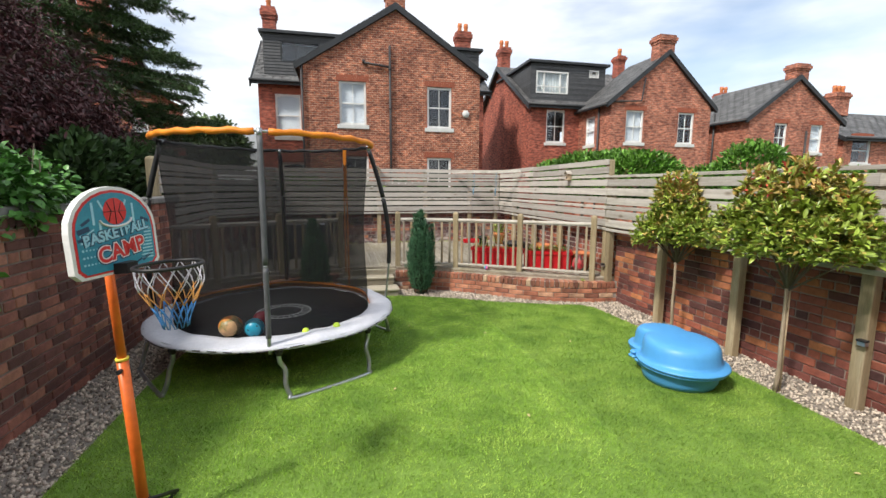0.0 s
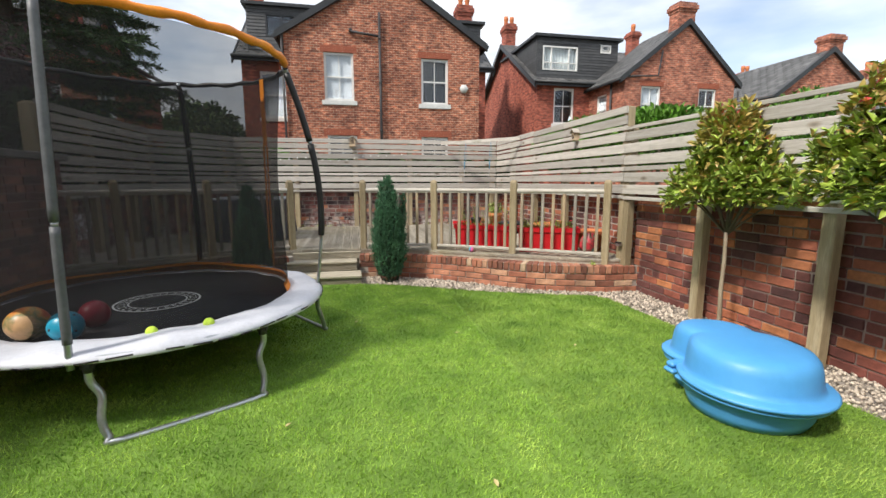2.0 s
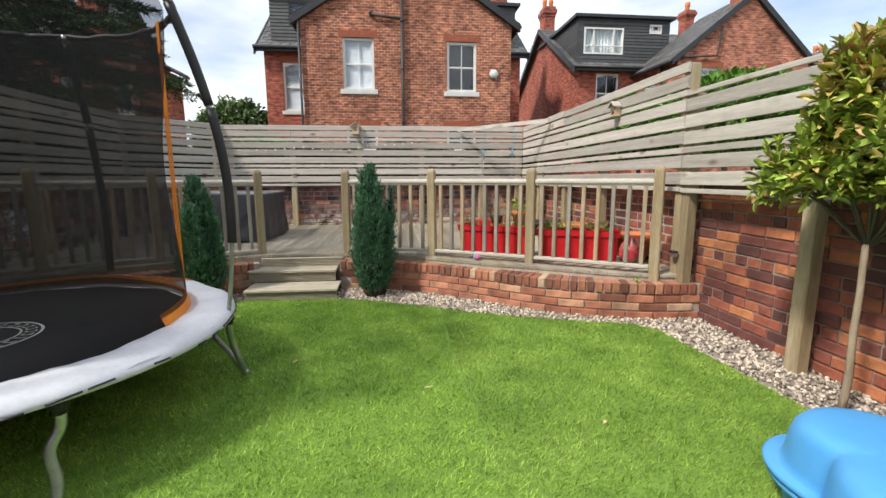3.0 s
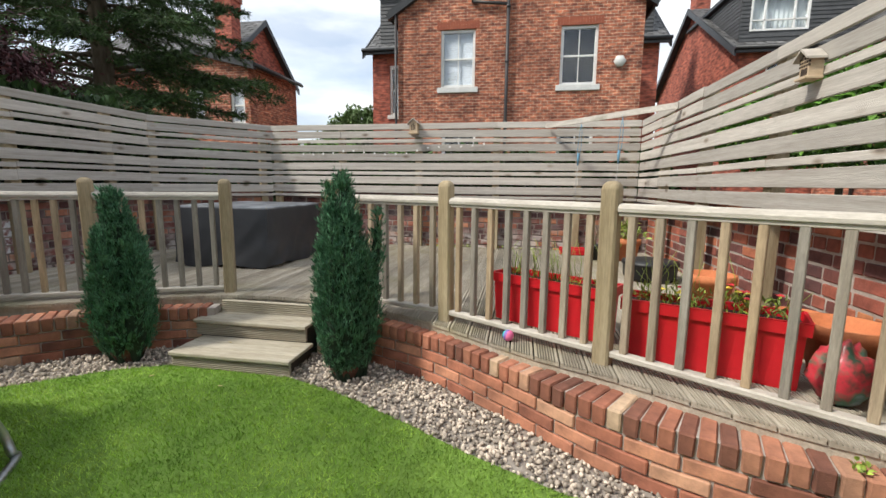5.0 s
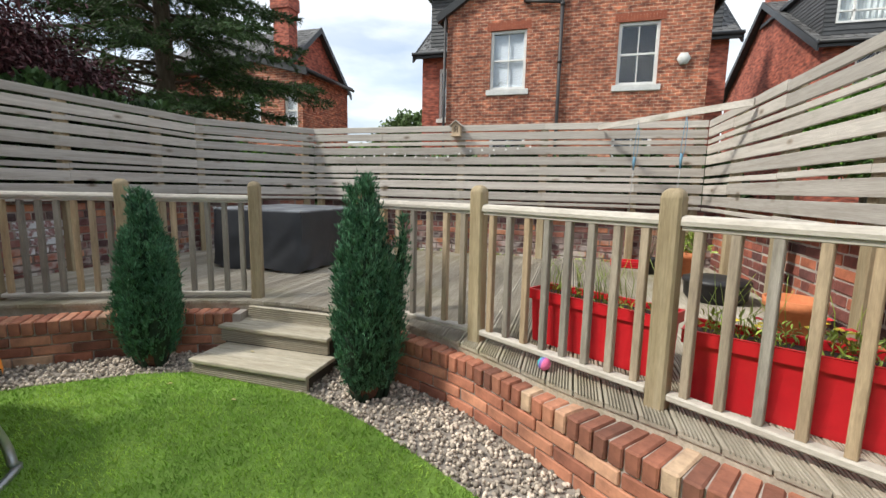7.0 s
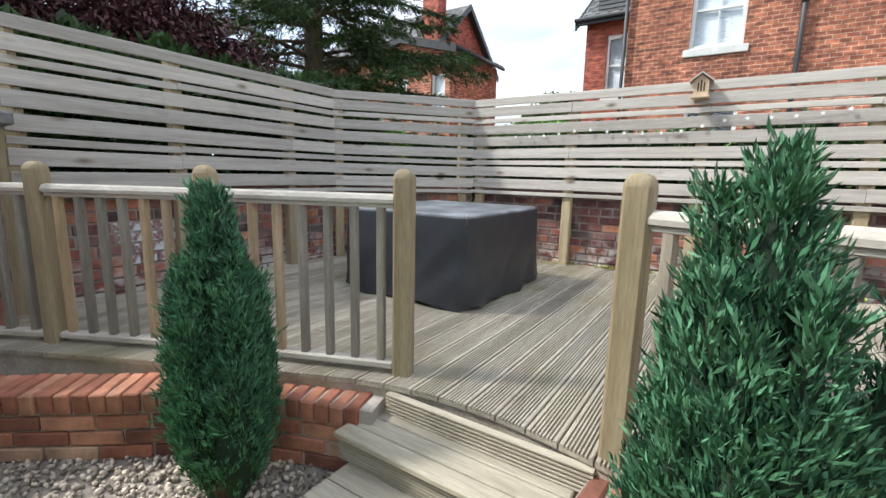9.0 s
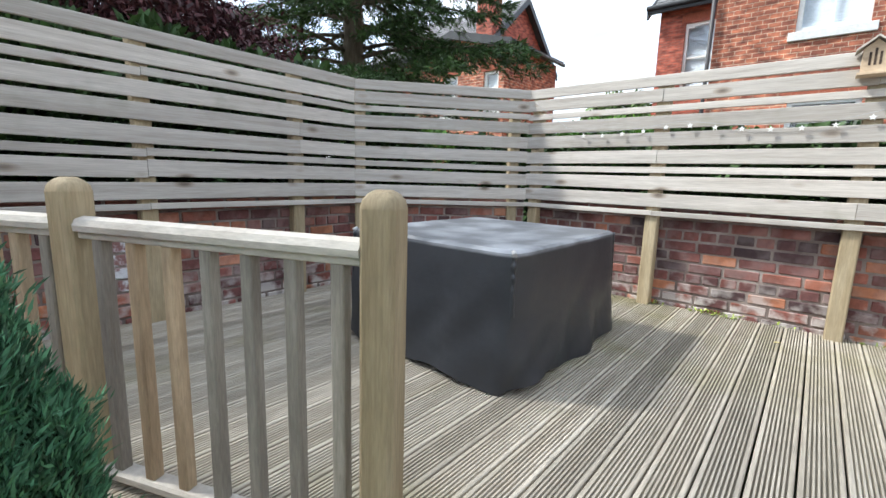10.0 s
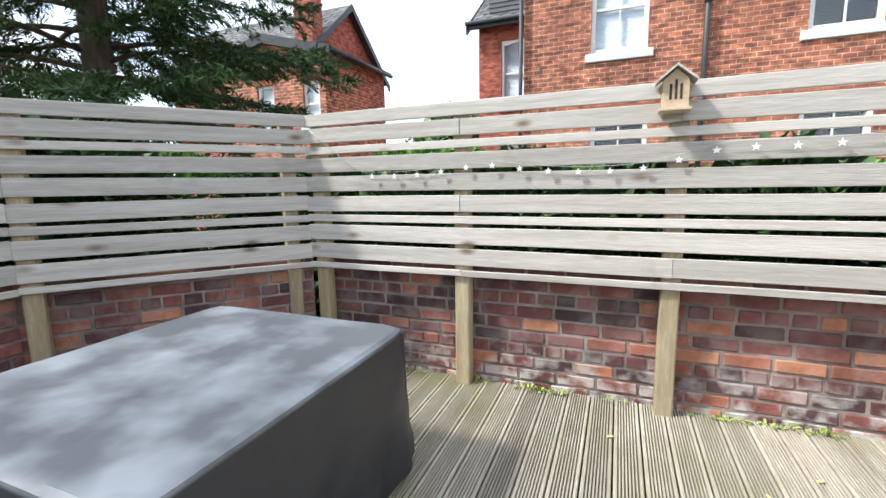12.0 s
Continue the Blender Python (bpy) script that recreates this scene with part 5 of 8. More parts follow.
    tube(bm, [(3.75, -0.09, 1.0), (3.75, -0.09, 5.0)], 0.05, 8)
    part("soil_pipe", bm, "pipe", h3, "dark pipe on the brick")
    bm = bmesh.new()
    tube(bm, [(-0.10, 2.2, 0.3), (-0.10, 2.2, 6.1)], 0.05, 8)
    part("soil_pipe", bm, "pipe", h3, "dark pipe on the brick")
    main_block("house", "distant red brick house with slate roof and terracotta chimney pots", 20.4, 29.0, 24.5, 32.0, 5.9, 8.3, "house_r", [], [], [(28.6, 28, 7.6, 8.9, 1.0, 0.7, 2)], cols=16)
    main_block("house", "distant brick house with slate roof and tall chimneys", 29.6, 42.0, 20.0, 28.0, 4.9, 7.0, "house_b", [(30.3, 3.4, 1.5, 1.5, "dark", 0)], [], [(33.5, 23.5, 6.8, 8.3, 1.2, 0.7, 3)], cols=20)
    # west pair, behind the trees
    gable_wing("house", "dark brick gabled rear wing behind the trees", -10.2, -6.25, 18.0, 21.2, 5.3, 5.8, "house_a",
               [(-7.0, 3.4, 0.55, 1.2, "blind", 0), (-8.6, 3.4, 0.6, 1.2, "blind", 0)], slates=(10, 8))
    main_block("house", "tall red brick house behind the trees with a chimney", -15.6, -9.1, 20.9, 26.0, 6.4, 8.6, "house_r", [(-10.6, 4.3, 1.0, 1.7, "blind", 0), (-12.8, 4.3, 1.0, 1.7, "dark", 0)], [], [(-9.3, 21.4, 5.4, 9.6, 0.75, 0.6, 2)], cols=14)


# ---- things in the garden
TR = Vector((-0.27, 4.43, 0.0))


def ring(r, z, n=48, wob=0.0, seed=0):
    rs = random.Random(seed)
    return [(r * math.cos(2 * math.pi * k / n), r * math.sin(2 * math.pi * k / n), z + rs.uniform(-wob, wob)) for k in range(n)]


def band(bm, ra, rb, mi=0, closed=True):
    n = len(ra)
    A, B = [bm.verts.new(p) for p in ra], [bm.verts.new(p) for p in rb]
    for k in range(n if closed else n - 1):
        f = bm.faces.new((A[k], A[(k + 1) % n], B[(k + 1) % n], B[k]))
        f.smooth, f.material_index = True, mi


def build_trampoline():
    t = empty("trampoline", "round trampoline with pale grey padding, black net and orange top ring", "trampoline", at=TR)
    t.scale = (1.045, 1.045, 1.0)
    R, Z = 1.2, 0.47
    bm = bmesh.new()
    tube(bm, ring(R, Z, 64), 0.019, 8, closed=True)
    part("rim", bm, "steel", t, "galvanised steel rim")
    bm = bmesh.new()
    spin(bm, [(0, Z + 0.012), (0.99, Z + 0.012), (0.99, Z + 0.006), (0, Z + 0.006)], 56)
    part("jumping_mat", bm, "mat", t, "black jumping mat")
    # printed ring on the mat
    bm = bmesh.new()
    for r0, r1 in ((0.262, 0.275), (0.178, 0.188)):
        band(bm, ring(r0, Z + 0.0165), ring(r1, Z + 0.0165))
    for k in range(26):
        a = 2 * math.pi * k / 26
        w = 0.045 if k % 7 else 0.02
        m = Matrix.Rotation(a, 4, "Z") @ Matrix.Translation((0.224, 0, Z + 0.0165))
        box(bm, (-0.024, -w / 3, -0.0003), (-0.016, w / 3, 0.0003), m=m)
        box(bm, (0.016, -w / 3, -0.0003), (0.024, w / 3, 0.0003), m=m)
        box(bm, (-0.02, -w / 3, -0.0003), (0.02, -w / 3 + 0.006, 0.0003), m=m)
    bmesh.ops.transform(bm, matrix=Matrix.Translation((0.08, -0.12, 0)), verts=bm.verts)
    part("printed_ring", bm, "blind", t, "pale printed ring of marks").visible_shadow = True
    # padding, with soft lumps
    bm = bmesh.new()
    rs = random.Random(2)
    n = 96
    lump = [0.006 * math.sin(k * 0.9) + rs.uniform(-0.004, 0.004) for k in range(n)]
    prof = [(0.965, Z + 0.018), (0.985, Z + 0.038), (1.06, Z + 0.046), (1.14, Z + 0.040), (1.195, Z + 0.030), (1.228, Z + 0.006), (1.232, Z - 0.016), (1.222, Z - 0.02)]
    rows = []
    for r, z in prof:
        rows.append([bm.verts.new(((r + lump[k] * 0.5) * math.cos(2 * math.pi * k / n), (r + lump[k] * 0.5) * math.sin(2 * math.pi * k / n), z + lump[k] * (1 if z > Z + 0.02 else 0.3))) for k in range(n)])
    for a, b in zip(rows, rows[1:]):
        for k in range(n):
            bm.faces.new((a[k], a[(k + 1) % n], b[(k + 1) % n], b[k])).smooth = True
    bmesh.ops.recalc_face_normals(bm, faces=bm.faces)
    part("spring_padding", bm, "pad", t, "pale grey wrinkled spring padding")
    bm = bmesh.new()
    for k in range(60):
        a = 2 * math.pi * k / 60
        if rs.random() < 0.75:
            a0, a1 = a, a + rs.uniform(0.05, 0.1)
            tube(bm, [(1.236 * math.cos(x), 1.236 * math.sin(x), Z - 0.004 + 0.01 * math.sin(9 * x)) for x in (a0, (a0 + a1) / 2, a1)], 0.005, 5)
    part("padding_edge", bm, "black", t, "black stitched edge")
    # orange skirt at the net's foot, on the far side
    bm = bmesh.new()
    arc = [math.radians(d) for d in range(-5, 190, 5)]
    A = [(0.985 * math.cos(a), 0.985 * math.sin(a), Z + 0.03) for a in arc]
    B = [(0.955 * math.cos(a), 0.955 * math.sin(a), Z + 0.105 + 0.012 * math.sin(5 * a)) for a in arc]
    band(bm, A, B, closed=False)
    ob = part("orange_skirt", bm, "orange", t, "orange strip at the foot of the net")
    bm = bmesh.new()
    arc = [math.radians(d) for d in range(58, 152, 4)]
    prev = None
    for i, a in enumerate(arc):
        w = 0.006 * math.sin(i * 1.9)
        cur = [bm.verts.new((r * math.cos(a), r * math.sin(a), z)) for r, z in ((0.975, Z + 0.055 + w), (1.04, Z + 0.062 - w), (1.12, Z + 0.058 + w), (1.20, Z + 0.048), (1.243, Z + 0.012 + w), (1.246, Z - 0.018))]
        if prev:
            for k in range(5):
                bm.faces.new((prev[k], prev[k + 1], cur[k + 1], cur[k])).smooth = True
        prev = cur
    bmesh.ops.recalc_face_normals(bm, faces=bm.faces)
    part("orange_flap", bm, "orange", t, "creased orange flap over the padding")
    # legs
    for a0, a1 in ((-82, -40), (-126, -168), (11, 56), (100, 145)):
        bm = bmesh.new()
        pa, pb = [Vector((R * math.cos(math.radians(a)), R * math.sin(math.radians(a)), 0)) for a in (a0, a1)]
        ia, ib = pa * 1.0 + (pb - pa) * 0.10, pb + (pa - pb) * 0.10
        up = Vector((0, 0, 1))
        out = (pa + pb).normalized()
        pts = [pa + up * (Z - 0.01), pa + up * (Z - 0.12), pa * 1.0 + (pb - pa) * 0.045 + up * 0.26, pa + (pb - pa) * 0.03 + up * 0.14, pa + (pb - pa) * 0.055 + up * 0.05, ia + (pb - pa) * 0.02 + up * 0.018]
        pts += [ib + (pa - pb) * 0.02 + up * 0.018, pb + (pa - pb) * 0.055 + up * 0.05, pb + (pa - pb) * 0.03 + up * 0.14, pb + (pa - pb) * 0.045 + up * 0.26, pb + up * (Z - 0.12), pb + up * (Z - 0.01)]
        for q, w in zip(pts, (0, 0, 0.02, 0.05, 0.08, 0.10, 0.10, 0.08, 0.05, 0.02, 0, 0)):
            q += out * w
        sm = []
        P = [pts[0] * 2 - pts[1]] + pts + [pts[-1] * 2 - pts[-2]]
        for i in range(1, len(P) - 2):
            for k in range(4):
                u = k / 4
                sm.append(0.5 * (2 * P[i] + (P[i + 1] - P[i - 1]) * u + (2 * P[i - 1] - 5 * P[i] + 4 * P[i + 1] - P[i + 2]) * u * u + (3 * P[i] - P[i - 1] - 3 * P[i + 1] + P[i + 2]) * u ** 3))
        sm.append(pts[-1])
        tube(bm, sm, 0.020, 8)
        part("leg", bm, "steel", t, "bent grey steel leg")
        for p in (pa, pb):
            bm = bmesh.new()
            tube(bm, [p + up * (Z - 0.07), p + up * (Z - 0.01)], 0.026, 8)
            box(bm, (p.x - 0.03, p.y - 0.02, Z - 0.05), (p.x + 0.03, p.y + 0.02, Z - 0.02), bevel=0.004)
            part("leg_socket", bm, "black", t)
    # net poles with foam sleeves
    top = 2.28
    for a, sag in ((-85.5, 0.0), (11, 0.09), (92, 0.05), (176, 0.08)):
        c, s = math.cos(math.radians(a)), math.sin(math.radians(a))
        rad = lambda z: 1.20 - (0.10 if sag == 0 else 0.17) * (max(0, z - 0.45) / 1.85) ** (1.3 if sag == 0 else 2) + sag * math.sin(math.pi * (z - 0.45) / 1.85)
        P = lambda z: (rad(z) * c, rad(z) * s, z)
        bm = bmesh.new()
        tube(bm, [P(0.42 + 0.1 * i) for i in range(6)] + [P(0.98)], 0.013 if a == 11 else 0.018, 8)
        part("net_pole", bm, "steel", t, "thin steel net pole")
        bm = bmesh.new()
        z0 = 0.92 if a == 11 else 0.56
        k = 14
        fr = 0.022 if a == -85.5 else 0.026
        cut = 1.18 if a == -85.5 else 1.72
        tube(bm, [P(z0 + (cut - 0.012 - z0) * i / k) for i in range(k + 1)], fr, 10)
        tube(bm, [P(cut + 0.012 + (top - 0.02 - cut) * i / k) for i in range(k + 1)], fr, 10)
        part("foam_sleeve", bm, "steel_dark" if a == -85.5 else "black", t, "grey foam pole sleeve" if a == -85.5 else "black foam pole sleeve")
        bm = bmesh.new()
        tube(bm, [P(cut - 0.012), P(cut + 0.012)], 0.017, 8)
        part("pole_joint", bm, "steel", t)
        bm = bmesh.new()
        tube(bm, [P(top - 0.01), P(top + 0.05)], 0.022, 8)
        part("pole_cap", bm, "steel", t)
    # top ring in an orange sleeve, black towards the back
    def sleeve(a0, a1, mat, r=0.028, label=""):
        bm = bmesh.new()
        pts = []
        n = 26
        for i in range(n + 1):
            a = math.radians(a0 + (a1 - a0) * i / n)
            pts.append((1.03 * math.cos(a), 1.03 * math.sin(a), top + 0.035 - 0.006 * math.sin(i * 1.3)))
        tube(bm, pts, [r + 0.004 * math.sin(i * 2.1) for i in range(n + 1)], 8)
        part("ring_sleeve", bm, mat, t, label)
    sleeve(-82, 5, "orange", label="orange padded ring sleeve")
    sleeve(-88, -160, "orange", label="orange padded ring sleeve")
    sleeve(9, 105, "black", 0.02, "black ring")
    sleeve(105, 200, "black", 0.02, "black ring")
    bm = bmesh.new()
    tube(bm, ring(1.03, top + 0.035, 48), 0.012, 8, closed=True)
    part("top_ring", bm, "steel", t)
    # net: open to the front between the first poles
    bm = bmesh.new()
    n, m = 72, 14
    rows = []
    for j in range(m + 1):
        v = j / m
        r0 = 0.965 + 0.02 * v - 0.05 * math.sin(math.pi * v) ** 2
        rows.append([])
        for k in range(n):
            a = 2 * math.pi * k / n
            rr = r0 + 0.012 * math.sin(7 * a + 3 * v) * math.sin(math.pi * v)
            rows[-1].append(bm.verts.new((rr * math.cos(a), rr * math.sin(a), Z + 0.02 + v * (top - Z))))
    for a, b in zip(rows, rows[1:]):
        for k in range(n):
            bm.faces.new((a[k], a[(k + 1) % n], b[(k + 1) % n], b[k])).smooth = True
    part("safety_net", bm, "net", t, "black mesh safety net")
    # door strap
    bm = bmesh.new()
    for a, z0, z1, w in ((40, 1.72, 2.31, 0.028), (38.5, 0.55, 1.72, 0.008), (41.5, 0.75, 1.72, 0.008)):
        c, s = math.cos(math.radians(a)), math.sin(math.radians(a))
        m4 = Matrix.Translation((0.985 * c, 0.985 * s, 0)) @ Matrix.Rotation(math.radians(a + 90), 4, "Z")
        box(bm, (-w, -0.004, z0), (w, 0.004, z1), m=m4)
    part("door_strap", bm, "orange", t, "orange zip strap of the net door")


def ball(name, label, at, r, mat, squash=1.0):
    b = empty(name, label, "ball", at=at)
    bm = bmesh.new()
    bmesh.ops.create_uvsphere(bm, u_segments=20, v_segments=14, radius=r)
    bmesh.ops.scale(bm, vec=(1, 1, squash), verts=bm.verts)
    for f in bm.faces:
        f.smooth = True
    part("ball_skin", bm, mat, b)
    return b


def build_balls():
    z = 0.482
    ball("ball", "large orange and green printed ball on the trampoline", (-0.55, 3.52, z + 0.105), 0.105, "ball_mix", 0.92)
    b = ball("ball", "teal blue play ball with dark dimples on the trampoline", (-0.34, 3.48, z + 0.088), 0.088, "ball_blue")
    bm = bmesh.new()
    rs = random.Random(5)
    for i in range(14):
        a, e = i * 2.4, math.asin(-0.8 + 1.7 * i / 14)
        n = Vector((math.cos(a) * math.cos(e), math.sin(a) * math.cos(e), math.sin(e)))
        m = Matrix.Translation(n * 0.0875) @ n.to_track_quat("Z", "Y").to_matrix().to_4x4()
        bmesh.ops.create_cone(bm, cap_ends=True, segments=8, radius1=0.008, radius2=0.007, depth=0.003, matrix=m)
    part("dimples", bm, "black", b)
    ball("ball", "dark maroon ball on the trampoline", (-0.32, 3.73, z + 0.085), 0.085, "ball_red")
    ball("tennis_ball", "yellow-green tennis ball on the trampoline", (0.11, 3.45, z + 0.033), 0.033, "tennis")
    ball("tennis_ball", "yellow-green tennis ball on the trampoline", (0.39, 3.56, z + 0.033), 0.033, "tennis")
    f = empty("foam_ball", "small foam ball in turquoise and pink stripes on the deck edge", "ball", at=(2.92, 6.57, DECK + 0.036))
    f.rotation_euler = (0.4, 0.2, -0.5)
    for i, (a, b, mt) in enumerate(((-1.0, -0.45, "turq"), (-0.45, 0.05, "purple"), (0.05, 1.0, "pink"))):
        bm = bmesh.new()
        prof = [(0.0 if abs(a) == 1 else 0.0001, 0.036 * a)] if abs(a) == 1 else []
        for k in range(7):
            z_ = a + (b - a) * k / 6
            prof.append((0.036 * math.sqrt(max(0, 1 - z_ * z_)), 0.036 * z_))
        spin(bm, prof, 16)
        bmesh.ops.transform(bm, matrix=Matrix.Rotation(math.pi / 2, 4, "Y"), verts=bm.verts)
        part("stripe", bm, mt, f, ("turquoise stripe", "purple stripe", "pink stripe")[i])


def text_part(body, size, m, mat, parent, extrude=0.001, name="printed_word", bold=0.025):
    cu = bpy.data.curves.new(name, "FONT")
    cu.body, cu.size, cu.extrude, cu.align_x, cu.align_y = body, size, extrude, "CENTER", "CENTER"
    cu.offset = size * bold
    tmp = bpy.data.objects.new(name, cu)
    scene.collection.objects.link(tmp)
    me = bpy.data.meshes.new_from_object(tmp)
    bpy.data.objects.remove(tmp)
    bpy.data.curves.remove(cu)
    me.materials.clear()
    me.materials.append(M[mat])
    ob = new(name, me)
    ob.parent = parent
    ob.matrix_basis = m
    return ob


def build_hoop():
    base = Vector((-0.60, 1.76, 0))
    h = empty("basketball_hoop", "toy basketball hoop on an orange pole with a printed backboard", "basketball hoop", at=base)
    h.rotation_euler = (0, -0.04, 0)
    bm = bmesh.new()
    tube(bm, [(0, 0, 0.05), (0, 0, 0.98)], 0.027, 16)
    part("lower_pole", bm, "orange_pole", h, "orange plastic pole")
    bm = bmesh.new()
    tube(bm, [(0, 0, 0.98), (0, 0, 1.62)], 0.021, 16)
    part("upper_pole", bm, "orange_pole", h, "orange plastic pole")
    bm = bmesh.new()
    tube(bm, [(0, 0, 0.975), (0, 0, 0.99)], 0.030, 16)
    part("pole_collar", bm, "flower_y", h, "yellow pole collar")
    bm = bmesh.new()
    tube(bm, [(0.0, -0.03, 0.93), (0.0, -0.055, 0.93)], 0.012, 8)
    part("clamp_screw", bm, "black", h)
    bm = bmesh.new()
    tube(bm, [(0, 0, 0.05), (0, 0, 0.20)], 0.034, 14)
    for a in (-2.4, -0.4, 1.4):
        c, s = math.cos(a), math.sin(a)
        tube(bm, [(0.02 * c, 0.02 * s, 0.17), (0.30 * c, 0.30 * s, 0.015)], 0.011, 6)
        tube(bm, [(0.02 * c, 0.02 * s, 0.06), (0.30 * c, 0.30 * s, 0.015)], 0.009, 6)
    part("stand_feet", bm, "black", h, "black folding stand feet")
    yaw = math.atan2(0.44, 0.16)
    B = Matrix.Translation((0.095, -0.10, 1.60)) @ Matrix.Rotation(yaw, 4, "Z") @ Matrix.Rotation(math.pi / 2, 4, "X")
    # board outline in its own plane: x along, y up
    def outline(s):
        pts = [(-0.205, -0.155), (0.205, -0.155), (0.235, -0.125), (0.235, 0.03)]
        for k in range(13):
            a = math.pi * k / 12
            pts.append((0.235 * math.cos(a) if 0 < k < 12 else (0.235 if k == 0 else -0.235), 0.05 + 0.20 * math.sin(a)))
        pts += [(-0.235, 0.03), (-0.235, -0.125)]
        return [(x * s, (y - 0.02) * s + 0.02) for x, y in pts]
    def plate(name, s, z0, z1, mat, label=""):
        bm = bmesh.new()
        o = outline(s)
        lo, hi = [bm.verts.new((x, y, z0)) for x, y in o], [bm.verts.new((x, y, z1)) for x, y in o]
        bm.faces.new(lo[::-1])
        bm.faces.new(hi)
        for k in range(len(o)):
            bm.faces.new((lo[k], lo[(k + 1) % len(o)], hi[(k + 1) % len(o)], hi[k]))
        bmesh.ops.recalc_face_normals(bm, faces=bm.faces)
        ob = part(name, bm, mat, board, label)
        return ob
    board = part("backboard", bmesh.new(), "white", h, "white backboard with red border and teal print")
    board.matrix_basis = B
    plate("board_panel", 1.0, -0.02, 0.012, "white")
    plate("red_border", 0.93, 0.012, 0.0135, "board_red")
    plate("print_field", 0.88, 0.0135, 0.015, "board_blue")
    bm = bmesh.new()
    rs = random.Random(9)
    for k in range(6):
        for j in range(5):
            x, y = -0.185 + k * 0.017, -0.09 + j * 0.032
            bmesh.ops.create_circle(bm, cap_ends=True, segments=8, radius=0.006 - 0.0006 * k, matrix=Matrix.Translation((x, y, 0.0158)))
    for k in range(10):
        y = -0.11 + k * 0.016
        box(bm, (0.12 + 0.004 * k, y, 0.0150), (0.195, y + 0.007, 0.0160), m=Matrix.Translation((0, 0, 0)))
    for x, y, w, hh, r in ((-0.115, 0.13, 0.012, 0.10, 0), (-0.07, 0.165, 0.010, 0.05, 0.5), (-0.085, 0.06, 0.012, 0.06, 0), (0.10, 0.12, 0.012, 0.10, 0), (0.055, 0.165, 0.010, 0.05, -0.5), (0.125, 0.06, 0.03, 0.012, 0.2), (-0.15, 0.0, 0.05, 0.008, 0.5), (-0.14, 0.05, 0.05, 0.006, 0.5)):
        box(bm, (-w / 2, -hh / 2, 0.0150), (w / 2, hh / 2, 0.0162), m=Matrix.Translation((x, y, 0)) @ Matrix.Rotation(r, 4, "Z"))
    part("pale_marks", bm, "board_sky", board, "pale blue dots and bars")
    bm = bmesh.new()
    bmesh.ops.create_circle(bm, cap_ends=True, segments=28, radius=0.062, matrix=Matrix.Translation((0.0, 0.135, 0.0170)))
    part("printed_ball", bm, "board_red", board, "red printed ball")
    bm = bmesh.new()
    for pts in ([(-0.062, 0.135), (0.062, 0.135)], [(0.0, 0.197), (0.0, 0.073)], [(-0.04, 0.18), (-0.02, 0.135), (-0.04, 0.09)], [(0.04, 0.18), (0.02, 0.135), (0.04, 0.09)]):
        tube(bm, [(x, y, 0.0175) for x, y in pts], 0.0018, 4)
    part("ball_seams", bm, "black", board)
    bm = bmesh.new()
    pts = [(0.085 * math.cos(a), 0.10 + 0.035 * math.sin(a), 0.018) for a in [math.pi + math.pi * k / 12 for k in range(13)]]
    tube(bm, pts, 0.006, 5)
    part("printed_rim", bm, "white", board, "white printed hoop")
    tilt = Matrix.Rotation(math.radians(8), 4, "Z")
    T = lambda x, y, z: Matrix.Translation((x, y, z)) @ tilt
    text_part("BASKETBALL", 0.064, T(0, 0.036, 0.0165), "navy", board, 0.0005, bold=0.10)
    text_part("BASKETBALL", 0.064, T(0, 0.036, 0.0178), "board_sky", board, 0.0005, bold=0.035)
    text_part("CAMP", 0.098, T(0.012, -0.048, 0.0165), "navy", board, 0.0005, bold=0.13)
    text_part("CAMP", 0.098, T(0.012, -0.048, 0.0174), "white", board, 0.0005, bold=0.085)
    text_part("CAMP", 0.098, T(0.012, -0.048, 0.0183), "board_red", board, 0.0005, bold=0.03)
    for x, y, w, hh, r in ((-0.17, 0.06, 0.06, 0.022, 0.25), (-0.155, 0.095, 0.05, 0.012, 0.5), (-0.18, 0.02, 0.045, 0.014, 0.1), (0.165, 0.085, 0.05, 0.016, -0.4), (0.155, -0.10, 0.07, 0.012, 0.5), (0.10, -0.115, 0.06, 0.008, 0.4)):
        bm = bmesh.new()
        box(bm, (-w / 2, -hh / 2, 0.0152), (w / 2, hh / 2, 0.0160), m=Matrix.Translation((x, y, 0)) @ Matrix.Rotation(r, 4, "Z"))
        part("dark_brush_mark", bm, "navy", board)
    # hoop, bracket and net, in front of the board
    rz = 1.475
    c = Vector((0.125, -0.10, 0)) + Vector((math.sin(yaw), -math.cos(yaw), 0)) * 0.22
    bm = bmesh.new()
    tube(bm, [(c.x + 0.142 * math.cos(2 * math.pi * k / 36), c.y + 0.142 * math.sin(2 * math.pi * k / 36), rz) for k in range(36)], 0.009, 8, closed=True)
    part("hoop_ring", bm, "black", h, "black hoop ring")
    bm = bmesh.new()
    n = Vector((math.sin(yaw), -math.cos(yaw), 0))
    s = Vector((math.cos(yaw), math.sin(yaw), 0))
    o = Vector((0.095, -0.10, rz))
    pts = [o + n * 0.01 + s * 0.05, o + n * 0.07 + s * 0.03, o + n * 0.07 - s * 0.03, o + n * 0.01 - s * 0.05]
    hexa(bm, [p - Vector((0, 0, 0.03)) for p in pts] + [p + Vector((0, 0, 0.02)) for p in pts])
    bmesh.ops.recalc_face_normals(bm, faces=bm.faces)
    part("hoop_bracket", bm, "black", h)
